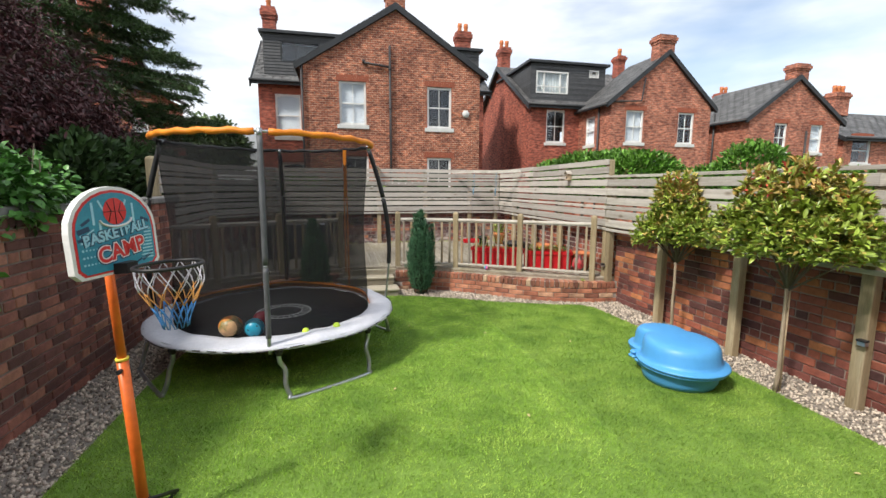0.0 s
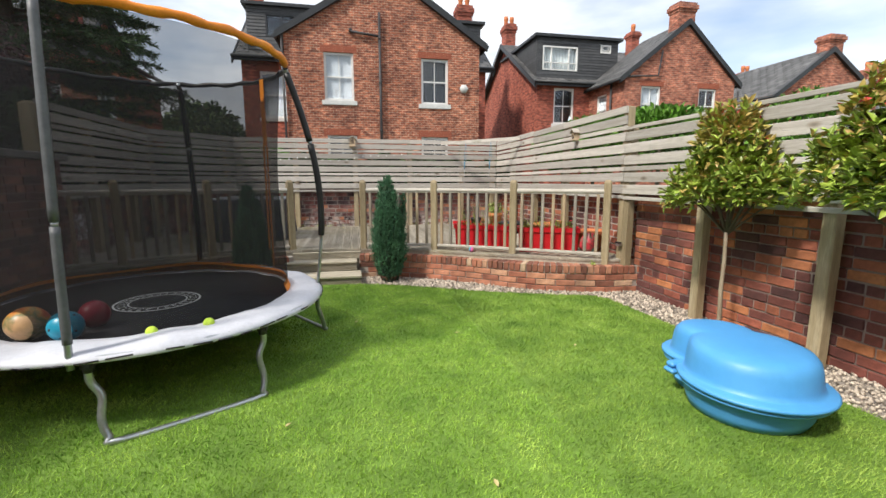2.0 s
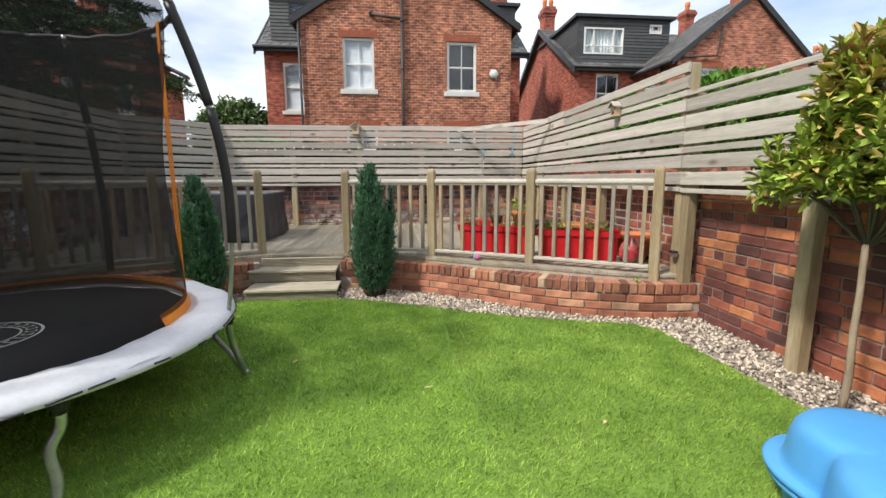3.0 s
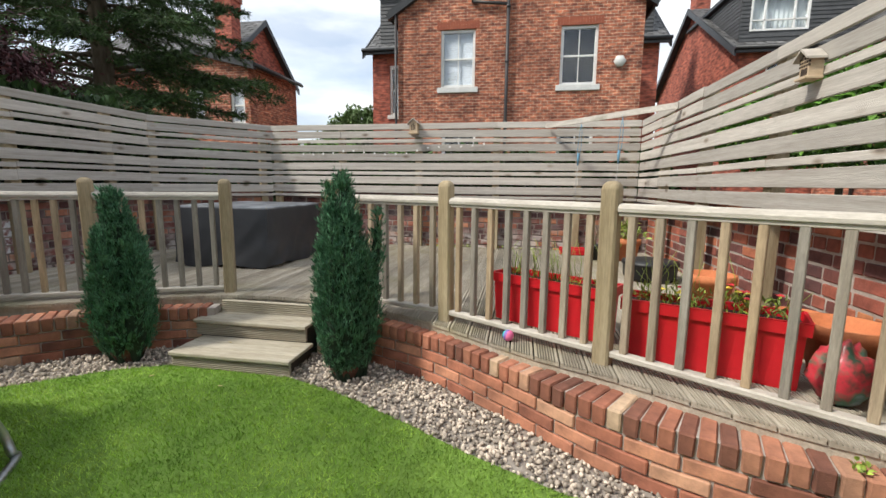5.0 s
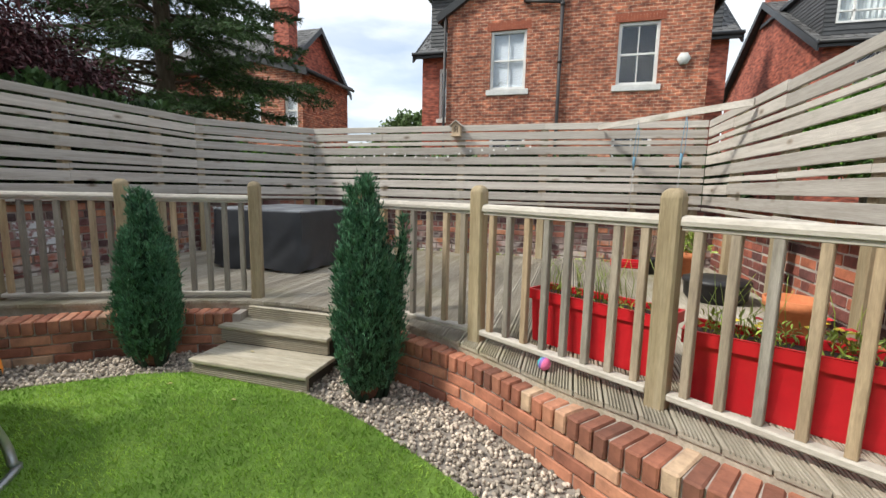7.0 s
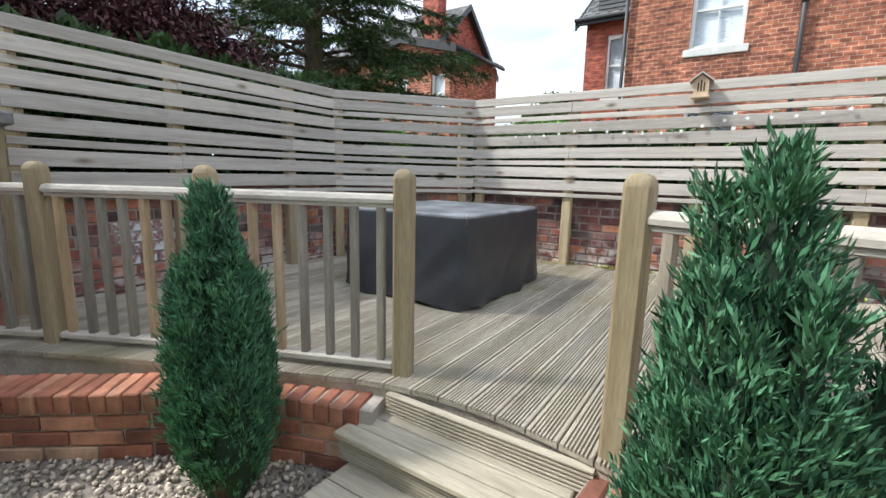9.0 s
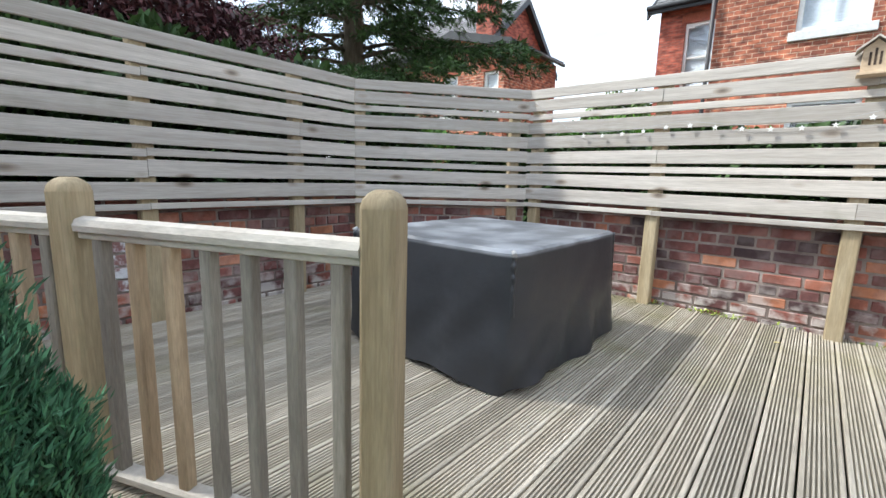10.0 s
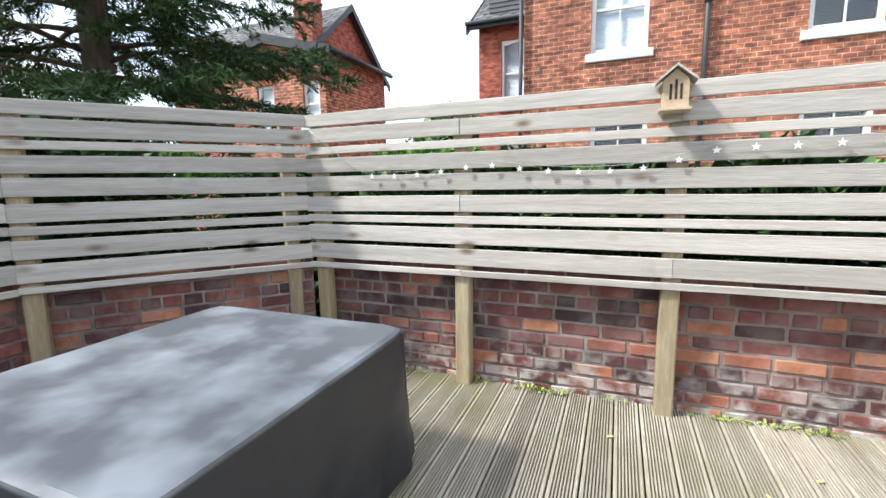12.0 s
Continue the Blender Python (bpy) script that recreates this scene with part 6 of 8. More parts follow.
    cols = [("net_white", 0.0, 0.36, "white net cords"), ("net_orange", 0.36, 0.62, "orange net cords"), ("net_blue", 0.62, 1.0, "blue net cords")]
    rr = lambda v: 0.135 * (1 - v) ** 1.3 + 0.055
    for mt, v0, v1, lab in cols:
        bm = bmesh.new()
        for k in range(12):
            for sgn in (1, -1):
                pts = []
                for i in range(5):
                    v = v0 + (v1 - v0) * i / 4
                    a = 2 * math.pi * k / 12 + sgn * v * 1.25
                    r_ = min(rr(v), 0.140)
                    pts.append((c.x + r_ * math.cos(a), c.y + r_ * math.sin(a), rz - 0.30 * v))
                tube(bm, pts, 0.0028, 4)
        part("hoop_net", bm, mt, h, lab)


def clam_outline(s=1.0, n=96):
    """The union of two round lobes, seen from a point inside."""
    cs = [((-0.02, -0.15), 0.40), ((0.04, 0.25), 0.285)]
    out = []
    for k in range(n):
        a = 2 * math.pi * k / n
        d = Vector((math.cos(a), math.sin(a)))
        best = 0
        for (cx, cy), r in cs:
            b = d.x * cx + d.y * cy
            q = b * b - (cx * cx + cy * cy) + r * r
            if q >= 0:
                best = max(best, b + math.sqrt(q))
        out.append(d * best * s)
    # soften the notch
    for _ in range(1):
        out = [(out[i - 1] + out[i] * 2 + out[(i + 1) % n]) / 4 for i in range(n)]
    return out


def shell(bm, rows):
    n = 96
    prev = None
    for s, z in rows:
        o = clam_outline(s)
        cur = [bm.verts.new((p.x, p.y, z)) for p in o]
        if prev:
            for k in range(n):
                bm.faces.new((prev[k], prev[(k + 1) % n], cur[(k + 1) % n], cur[k])).smooth = True
        else:
            bm.faces.new(cur[::-1])
        prev = cur
    bm.faces.new(prev)


def build_sandpit():
    s = empty("sandpit", "closed bright blue plastic clam sandpit with a lobed lid", "sandpit", at=(3.64, 2.88, 0.0))
    s.scale = (0.98, 0.98, 1.03)
    bm = bmesh.new()
    shell(bm, [(0.74, 0.012), (0.80, 0.02), (0.85, 0.07), (0.88, 0.15), (0.90, 0.165), (0.99, 0.168), (1.0, 0.178), (0.99, 0.19)])
    bmesh.ops.recalc_face_normals(bm, faces=bm.faces)
    part("sand_tray", bm, "blue_shell", s, "bright blue lower tray")
    bm = bmesh.new()
    shell(bm, [(1.0, 0.196), (1.03, 0.198), (1.035, 0.212), (1.01, 0.220), (0.93, 0.224), (0.90, 0.232), (0.885, 0.26), (0.865, 0.33), (0.84, 0.37), (0.79, 0.398), (0.70, 0.412), (0.5, 0.420), (0.2, 0.424)])
    bmesh.ops.recalc_face_normals(bm, faces=bm.faces)
    part("lid", bm, "blue_shell", s, "bright blue domed lid")
    bm = bmesh.new()
    for a, dx in ((0, 0.0), (1, 0.13)):
        x, y = -0.30 - 0.02 * a, 0.15 - dx
        box(bm, (x - 0.07, y - 0.045, 0.155), (x + 0.06, y + 0.045, 0.185), bevel=0.012)
        box(bm, (x - 0.06, y - 0.03, 0.19), (x + 0.05, y + 0.035, 0.225), bevel=0.012)
    part("hinge_lugs", bm, "blue_shell", s, "blue moulded hinge lugs")


# ---- plants
def spray_mesh(name, n, place, size, mat, parent=None, seed=1, up=0.8, width=0.28, kind=""):
    """n small pointed sprays; place(rs, k) gives points and outward directions."""
    rs = np.random.RandomState(seed)
    p, out = place(rs, n // 12)
    k = len(p)
    lean = np.repeat(rs.normal(0, 0.30, (k, 3)), 12, axis=0)
    tone = rs.uniform(0.0, 1.0, (k, 1))
    p = p + out * (tone - 0.6) * 0.035
    p, out = np.repeat(p, 12, axis=0), np.repeat(out, 12, axis=0)
    n = len(p)
    p = p + (out * (1 - up) + np.array([0, 0, up]) + lean) * rs.uniform(-0.4, 1.0, (n, 1)) * size * 1.1 + rs.normal(0, size * 0.17, (n, 3))
    out = out + lean
    d = out * (1 - up) + np.array([0, 0, up]) + rs.normal(0, 0.22, (n, 3))
    d /= np.linalg.norm(d, axis=1, keepdims=True)
    side = np.cross(d, rs.normal(size=(n, 3)))
    side /= np.linalg.norm(side, axis=1, keepdims=True)
    L = rs.uniform(0.6, 1.3, (n, 1)) * size
    w = L * width
    v = np.stack([p, p + d * L * 0.45 + side * w, p + d * L, p + d * L * 0.45 - side * w], 1)
    f = np.arange(n * 4).reshape(-1, 4)
    ob = scatter_mesh(name, v.reshape(-1, 3), f, mat)
    if parent is not None:
        ob.parent = parent
    return ob


def conifer(at, h, r, label, tips, seed):
    """tips: plumes (x, y, height share, radius share) round the main one."""
    c = empty("conifer", label, "conifer", "clipped conifers by the steps", at=(at[0], at[1], 0.0))
    prof = lambda v: (0.42 + 1.65 * v if v < 0.35 else max(0.0, 1 - (v - 0.35) / 0.66) ** 0.62 + 0.01)
    rl = random.Random(seed)
    lobes = [(0, 0, 1.0, 0.60)] + tips
    for k in range(17):
        a, f = k * 2.4 + rl.uniform(-0.3, 0.3), rl.uniform(0.25, 1.0)
        q = 0.72 - 0.40 * f
        lobes.append((r * q * math.cos(a), r * q * math.sin(a), 0.36 + 0.50 * f, rl.uniform(0.30, 0.40)))

    def place(rs, n):
        P, O = [], []
        w = np.array([q[2] * q[3] for q in lobes])
        for (lx, ly, hh, rr), k in zip(lobes, w / w.sum()):
            m = int(n * k) + 2
            v = rs.uniform(0.02, 1, m) ** 0.9
            a = rs.uniform(0, 2 * np.pi, m)
            rad = np.array([prof(x) for x in v]) * rr * r
            rad *= 0.86 + 0.10 * np.sin(a * 5 + v * 7 + lx * 30) + 0.13 * np.abs(np.sin(a * 7 + v * 17 + 3 * lx)) + rs.uniform(-0.20, 0.10, m)
            rad = np.maximum(rad, 0.006)
            P.append(np.stack([lx * (0.5 + 0.5 * v) + rad * np.cos(a), ly * (0.5 + 0.5 * v) + rad * np.sin(a), 0.05 + v * (h * hh - 0.08)], 1))
            O.append(np.stack([np.cos(a), np.sin(a), 0 * a], 1))
        return np.concatenate(P)[:n], np.concatenate(O)[:n]
    # added solid cores, coloured as the shade between the sprays
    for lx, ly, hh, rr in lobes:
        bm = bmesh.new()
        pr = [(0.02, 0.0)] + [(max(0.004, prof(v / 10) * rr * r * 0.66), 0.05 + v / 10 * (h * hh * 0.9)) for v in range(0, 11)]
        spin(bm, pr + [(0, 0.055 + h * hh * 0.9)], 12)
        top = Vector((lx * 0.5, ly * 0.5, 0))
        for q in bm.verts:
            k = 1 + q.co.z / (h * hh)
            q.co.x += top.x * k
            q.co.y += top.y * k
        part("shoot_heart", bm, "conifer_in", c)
    spray_mesh("foliage", 84000, place, 0.036, "conifer", c, seed, up=0.70, width=0.09)
    bm = bmesh.new()
    spin(bm, [(0.05, 0), (0.09, 0.03), (0.12, 0.09), (0.08, 0.16)], 14)
    part("brown_base", bm, "dead_growth", c, "dead brown growth at the foot")


def leaf_cloud(name, pts, normals, size, mat, parent, seed, width=0.36, droop=0.25, fold=0.12):
    """Pointed leaves of two halves, one island each."""
    rs = np.random.RandomState(seed)
    n = len(pts)
    d = normals + rs.normal(0, 0.55, (n, 3)) + np.array([0, 0, 0.15 - droop])
    d /= np.linalg.norm(d, axis=1, keepdims=True)
    upv = np.array([0, 0, 1.0]) + rs.normal(0, 0.45, (n, 3))
    side = np.cross(d, upv)
    side /= np.linalg.norm(side, axis=1, keepdims=True)
    nn = np.cross(side, d)
    L = rs.uniform(0.7, 1.25, (n, 1)) * size
    w = L * width * 0.5
    tip = pts + d * L - nn * L * 0.12
    mid = pts + d * L * 0.5 + nn * L * 0.03
    v = np.stack([pts, pts + d * L * 0.3 + side * w * 0.9 + nn * L * fold, pts + d * L * 0.68 + side * w * 0.85 + nn * L * fold * 0.7, tip, pts + d * L * 0.68 - side * w * 0.85 + nn * L * fold * 0.7, pts + d * L * 0.3 - side * w * 0.9 + nn * L * fold, mid], 1)
    base = np.array([[0, 6, 1], [1, 6, 2], [2, 6, 3], [3, 6, 4], [4, 6, 5], [5, 6, 0]])
    f = (base[None] + (np.arange(n) * 7)[:, None, None]).reshape(-1, 3)
    ob = scatter_mesh(name, v.reshape(-1, 3), f, mat)
    if parent is not None:
        ob.parent = parent
    return ob


def lollipop_tree(at, stem, blobs, label, n, seed, stake=False):
    """blobs: (dx, dy, z, rx, rz) of the crown."""
    t = empty("standard_tree", label, "tree", "clipped garden trees", at=(at[0], at[1], 0))
    bm = bmesh.new()
    rs_ = random.Random(seed)
    tube(bm, [(0.012 * math.sin(i * 1.3), 0.01 * math.cos(i), stem * i / 8) for i in range(9)], [0.02 - 0.0006 * i for i in range(9)], 8)
    part("trunk", bm, "bark_pale", t, "thin pale trunk")
    bm = bmesh.new()
    for k in range(16):
        bx, by, bz, brx, brz = blobs[k % len(blobs)]
        a, e = k * 2.4, rs_.uniform(-0.1, 0.9)
        tip = Vector((bx + brx * 0.8 * math.cos(a) * math.cos(e), by + brx * 0.8 * math.sin(a) * math.cos(e), bz + brz * 0.8 * math.sin(e)))
        s = Vector((0, 0, stem - 0.02))
        tube(bm, [s, s.lerp(tip, 0.5) + Vector((0, 0, 0.03)), tip], [0.011, 0.007, 0.003], 5)
    part("branch", bm, "bark", t, "dark branches in the crown")
    rs = np.random.RandomState(seed)
    tot = sum(b[3] ** 2 for b in blobs)
    P, N = [], []
    for bx, by, bz, brx, brz in blobs:
        m = int(n * brx ** 2 / tot / 5)
        u = rs.normal(size=(m, 3))
        u /= np.linalg.norm(u, axis=1, keepdims=True)
        u[:, 2] = np.where(u[:, 2] < -0.55, -u[:, 2], u[:, 2])
        rad = rs.uniform(0.55, 1.0, (m, 1)) ** 0.5 * (0.9 + 0.12 * np.sin(u[:, :1] * 9 + u[:, 1:2] * 7))
        c = np.array([bx, by, bz]) + u * rad * np.array([brx, brx, brz])
        # whorls of five leaves
        for k in range(5):
            a = 2 * np.pi * k / 5 + rs.uniform(0, 6.3, m)
            o = np.stack([np.cos(a), np.sin(a), 0.65 + 0 * a], 1)
            P.append(c)
            N.append(o + u * 0.6)
    # upright shoots standing out of the crown
    for k in range(46):
        bx, by, bz, brx, brz = blobs[k % len(blobs)]
        a, e = rs.uniform(0, 6.3), rs.uniform(0.5, 1.5)
        s0 = np.array([bx + brx * 0.85 * np.cos(a) * np.cos(e), by + brx * 0.85 * np.sin(a) * np.cos(e), bz + brz * 0.85 * np.sin(e)])
        up = np.array([0.35 * np.cos(a) * np.cos(e), 0.35 * np.sin(a) * np.cos(e), 1.0])
        for q in range(4):
            b = rs.uniform(0, 6.3) + np.arange(5) * 1.26
            P.append(np.repeat((s0 + up * 0.04 * q)[None], 5, 0))
            N.append(np.stack([np.cos(b), np.sin(b), np.full(5, 0.9 + 0.25 * q)], 1))
    P, N = np.concatenate(P), np.concatenate(N)
    zt = P[:, 2]
    hi = zt > np.quantile(zt, 0.80)
    pick = rs.uniform(size=len(P))
    red = hi & (pick < 0.04)
    bronze = hi & (pick >= 0.04) & (pick < 0.6) | (~hi & (pick < 0.14))
    green = ~(red | bronze)
    leaf_cloud("leaves", P[green], N[green], 0.080, "leaf", t, seed + 1)
    leaf_cloud("bronze_leaves", P[bronze], N[bronze], 0.078, "leaf_bronze", t, seed + 2)
    leaf_cloud("red_leaves", P[red], N[red], 0.07, "leaf_red", t, seed + 3)
    if stake:
        bm = bmesh.new()
        tube(bm, [(0.035, -0.01, 0), (0.03, 0.0, stem + 0.1)], 0.008, 6)
        part("cane", bm, "bird_wood", t, "thin pale support cane")
    return t


def big_tree(name, label, at, h, blobs, leafmat, n, size, seed, trunk_r=0.2, droop=0.2, width=0.5, category="tree", limbs=26):
    t = empty(name, label, category, at=(at[0], at[1], 0))
    bm = bmesh.new()
    tube(bm, [(0, 0, 0), (0.05, 0, h * 0.3), (0, 0.06, h * 0.65), (0.03, 0, h * 0.95)], [trunk_r, trunk_r * 0.8, trunk_r * 0.45, 0.03], 10)
    part("trunk", bm, "bark", t)
    rs_ = random.Random(seed)
    bm = bmesh.new()
    for k in range(limbs):
        bx, by, bz, br, bh = blobs[k % len(blobs)]
        a, e = rs_.uniform(0, 6.3), rs_.uniform(-0.3, 0.8)
        tip = Vector((bx + br * 0.85 * math.cos(a), by + br * 0.85 * math.sin(a), bz + bh * 0.7 * math.sin(e)))
        s = Vector((0, 0, max(0.8, tip.z * 0.72)))
        mid = s.lerp(tip, 0.5) + Vector((0, 0, 0.12))
        tube(bm, [s, mid, tip], [0.045, 0.028, 0.008], 6)
        for q in range(4):
            b0 = mid.lerp(tip, 0.25 * q)
            tube(bm, [b0, b0 + Vector((rs_.uniform(-0.5, 0.5), rs_.uniform(-0.5, 0.5), rs_.uniform(-0.1, 0.25)))], [0.014, 0.004], 4)
    part("limb", bm, "bark", t)
    rs = np.random.RandomState(seed)
    tot = sum(b[3] ** 2 for b in blobs)
    P, N = [], []
    for bx, by, bz, br, bh in blobs:
        m = int(n * br ** 2 / tot / 14)
        u = rs.normal(size=(m, 3))
        u /= np.linalg.norm(u, axis=1, keepdims=True)
        rad = rs.uniform(0.25, 1.0, (m, 1)) ** 0.45 * (0.86 + 0.18 * np.sin(u[:, :1] * 8 + seed) * np.cos(u[:, 2:] * 6))
        c = np.array([bx, by, bz]) + u * rad * np.array([br, br, bh])
        # clumps of fourteen
        q = rs.normal(0, 1, (m, 14, 3)) * np.array([0.17, 0.17, 0.055]) * (br ** 0.4)
        P.append((c[:, None, :] + q).reshape(-1, 3))
        N.append(np.repeat(u, 14, axis=0))
    P, N = np.concatenate(P), np.concatenate(N)
    k = P[:, 2] > 0.3
    leaf_cloud("crown", P[k], N[k] * 0.6, size, leafmat, t, seed + 1, width=width, droop=droop, fold=0.05)
    return t


def cedar(label, at, h, low, reach, seed):
    """A trunk with tiers of long limbs, each carrying hanging side sprays of needles."""
    t = empty("cedar_tree", label, "tree", at=(at[0], at[1], 0))
    bm = bmesh.new()
    tube(bm, [(0, 0, 0), (0.06, 0.02, h * 0.3), (0.0, 0.06, h * 0.6), (0.05, 0, h)], [0.24, 0.19, 0.12, 0.03], 10)
    part("trunk", bm, "bark", t, "dark scaly trunk")
    rs = np.random.RandomState(seed)
    P, D = [], []
    bm = bmesh.new()
    n = 150
    for k in range(n):
        f = k / (n - 1)
        z = low + (h - low - 0.2) * f
        L = reach * (1 - 0.8 * f ** 2.4) * rs.uniform(0.65, 1.1)
        a = k * 2.399 + rs.uniform(-0.3, 0.3)
        u = Vector((math.cos(a), math.sin(a), 0))
        rise = rs.uniform(0.0, 0.35)
        line = [Vector((0, 0, z)) + u * (L * q) + Vector((0, 0, L * (rise * q - 0.42 * q * q + 0.16 * q ** 4))) for q in (0, 0.2, 0.4, 0.6, 0.8, 1.0)]
        tube(bm, line, [0.045, 0.036, 0.028, 0.02, 0.012, 0.005], 5)
        side = Vector((-u.y, u.x, 0))
        for i in range(15):
            q = 0.22 + 0.78 * i / 14
            j = min(int(q * 5), 4)
            p = line[j].lerp(line[j + 1], q * 5 - j)
            sg = 1 if i % 2 else -1
            l = (0.50 * (1.12 - q) + 0.16) * L / 2.2 * rs.uniform(0.7, 1.2)
            d = (u * 0.75 + side * sg * rs.uniform(0.5, 1.0)).normalized()
            drop = rs.uniform(0.15, 0.45)
            end = p + d * l - Vector((0, 0, l * drop))
            tube(bm, [p, end], [0.008, 0.003], 3, cap=False)
            m = int(88 + 66 * l)
            w = rs.uniform(0, 1, m)
            base = np.array(p)[None] + np.outer(w, np.array(end - p)) + rs.normal(0, 0.035 + 0.03 * l, (m, 3)) * np.array([1, 1, 0.45])
            base[:, 2] -= w * w * 0.10 * l
            P.append(base)
            D.append(np.repeat(np.array(d)[None], m, 0))
    part("limb", bm, "bark", t, "long spreading dark limbs")
    P, D = np.concatenate(P), np.concatenate(D)
    count = len(P)
    d = D + rs.normal(0, 0.55, (count, 3)) + np.array([0, 0, -0.25])
    d /= np.linalg.norm(d, axis=1, keepdims=True)
    side = np.cross(d, rs.normal(size=(count, 3)))
    side /= np.linalg.norm(side, axis=1, keepdims=True)
    L = rs.uniform(0.6, 1.3, (count, 1)) * 0.13
    v = np.stack([P, P + d * L * 0.5 + side * L * 0.08, P + d * L, P + d * L * 0.5 - side * L * 0.08], 1)
    ob = scatter_mesh("crown", v.reshape(-1, 3), np.arange(count * 4).reshape(-1, 4), "cedar")
    ob.parent = t
    return t


def build_plants():
    conifer((1.77, 6.71), 1.46, 0.33, "dense blue-green upright conifer with several pointed shoots beside the steps", [(0.23, 0.10, 0.84, 0.26), (-0.09, -0.02, 0.97, 0.26), (0.02, 0.03, 1.0, 0.2)], 11)
    conifer((0.0, 6.66), 1.34, 0.32, "smaller dark green upright conifer beside the steps", [(-0.05, -0.04, 1.0, 0.26), (0.08, 0.02, 0.88, 0.26), (0.14, -0.02, 0.70, 0.30)], 12)
    lollipop_tree((4.45, 3.85), 0.96, [(0, 0, 1.36, 0.38, 0.30), (-0.2, 0.15, 1.26, 0.26, 0.18), (0.0, 0.0, 1.68, 0.26, 0.26), (0.05, -0.28, 1.30, 0.26, 0.20), (-0.12, 0.12, 1.62, 0.16, 0.26)], "evergreen standard tree with glossy leaves and red young tips", 6400, 21)
    lollipop_tree((4.32, 2.35), 0.98, [(0, 0, 1.40, 0.46, 0.32), (-0.05, 0.40, 1.40, 0.34, 0.28), (-0.05, -0.38, 1.40, 0.36, 0.26), (-0.02, -0.08, 1.76, 0.30, 0.24), (-0.05, 0.30, 1.72, 0.22, 0.22), (0, -0.4, 1.66, 0.18, 0.18)], "wide evergreen standard tree with glossy green leaves beside a cane", 9600, 22, stake=True)
    # trees beyond the fences
    big_tree("maple_tree", "dark purple-leaved maple beyond the boundary wall", (-5.2, 7.5), 5.2, [(0, 0, 3.1, 2.1, 1.6), (0.3, 1.5, 2.7, 1.3, 0.9), (-1.4, -1.2, 3.3, 1.8, 1.7), (0.5, -1.8, 2.7, 1.5, 1.3), (-0.3, 0.2, 4.5, 1.4, 0.9), (0.9, 0.7, 2.6, 1.2, 0.8)], "maple", 120000, 0.085, 31, 0.16, droop=0.55, width=0.34)
    cedar("tall dark green cedar with open drooping branches", (-5.7, 12.0), 11.5, 2.2, 3.1, 32)
    big_tree("tree", "tall leafy green tree spreading thin limbs over the boundary wall", (-6.2, 4.4), 7.0, [(0, 0, 6.2, 1.6, 0.9), (1.9, 1.0, 6.6, 1.5, 0.5), (3.5, 1.4, 6.8, 1.3, 0.4), (-0.3, 2.2, 6.4, 1.5, 0.6), (1.7, 2.7, 6.7, 1.2, 0.4), (4.6, 2.2, 6.9, 0.9, 0.3)], "hedge", 2000, 0.15, 33, 0.15, droop=0.4, limbs=18)
    ivy = empty("climber", "leafy green climbing shrub spilling over the brick wall", "shrub", at=(-2.05, 3.0, 1.3))
    rs = np.random.RandomState(40)
    P, N = [], []
    for cx, cy, cz, r, h_ in ((-0.15, -0.1, 0.3, 0.32, 0.5), (0.0, 0.35, 0.45, 0.3, 0.3), (0.0, -0.55, 0.2, 0.38, 0.8), (-0.1, 0.8, 0.4, 0.3, 0.25), (-0.35, 0.9, 0.55, 0.5, 0.35), (-0.3, 0.2, 0.6, 0.5, 0.35), (0.02, -1.1, 0.0, 0.4, 0.8)):
        m = 900
        u = rs.normal(size=(m, 3))
        u /= np.linalg.norm(u, axis=1, keepdims=True)
        P.append(np.array([cx, cy, cz]) + u * rs.uniform(0.5, 1, (m, 1)) * np.array([r, r * 1.3, h_]))
        N.append(u)
    P, N = np.concatenate(P), np.concatenate(N)
    leaf_cloud("leaves", P, N, 0.075, "ivy", ivy, 41, width=0.7, droop=0.5)
    for k in range(14):
        bm = bmesh.new()
        a = Vector((rs.uniform(-0.3, 0.1), rs.uniform(-1.0, 0.8), -0.9))
        tube(bm, [a, a + Vector((0.02, 0.1, 0.9)), a + Vector((0.15 * rs.uniform(-1, 1), 0.3 * rs.uniform(-1, 1), 1.5 + 0.3 * rs.uniform()))], [0.012, 0.008, 0.003], 5)
        part("stem", bm, "bark", ivy)
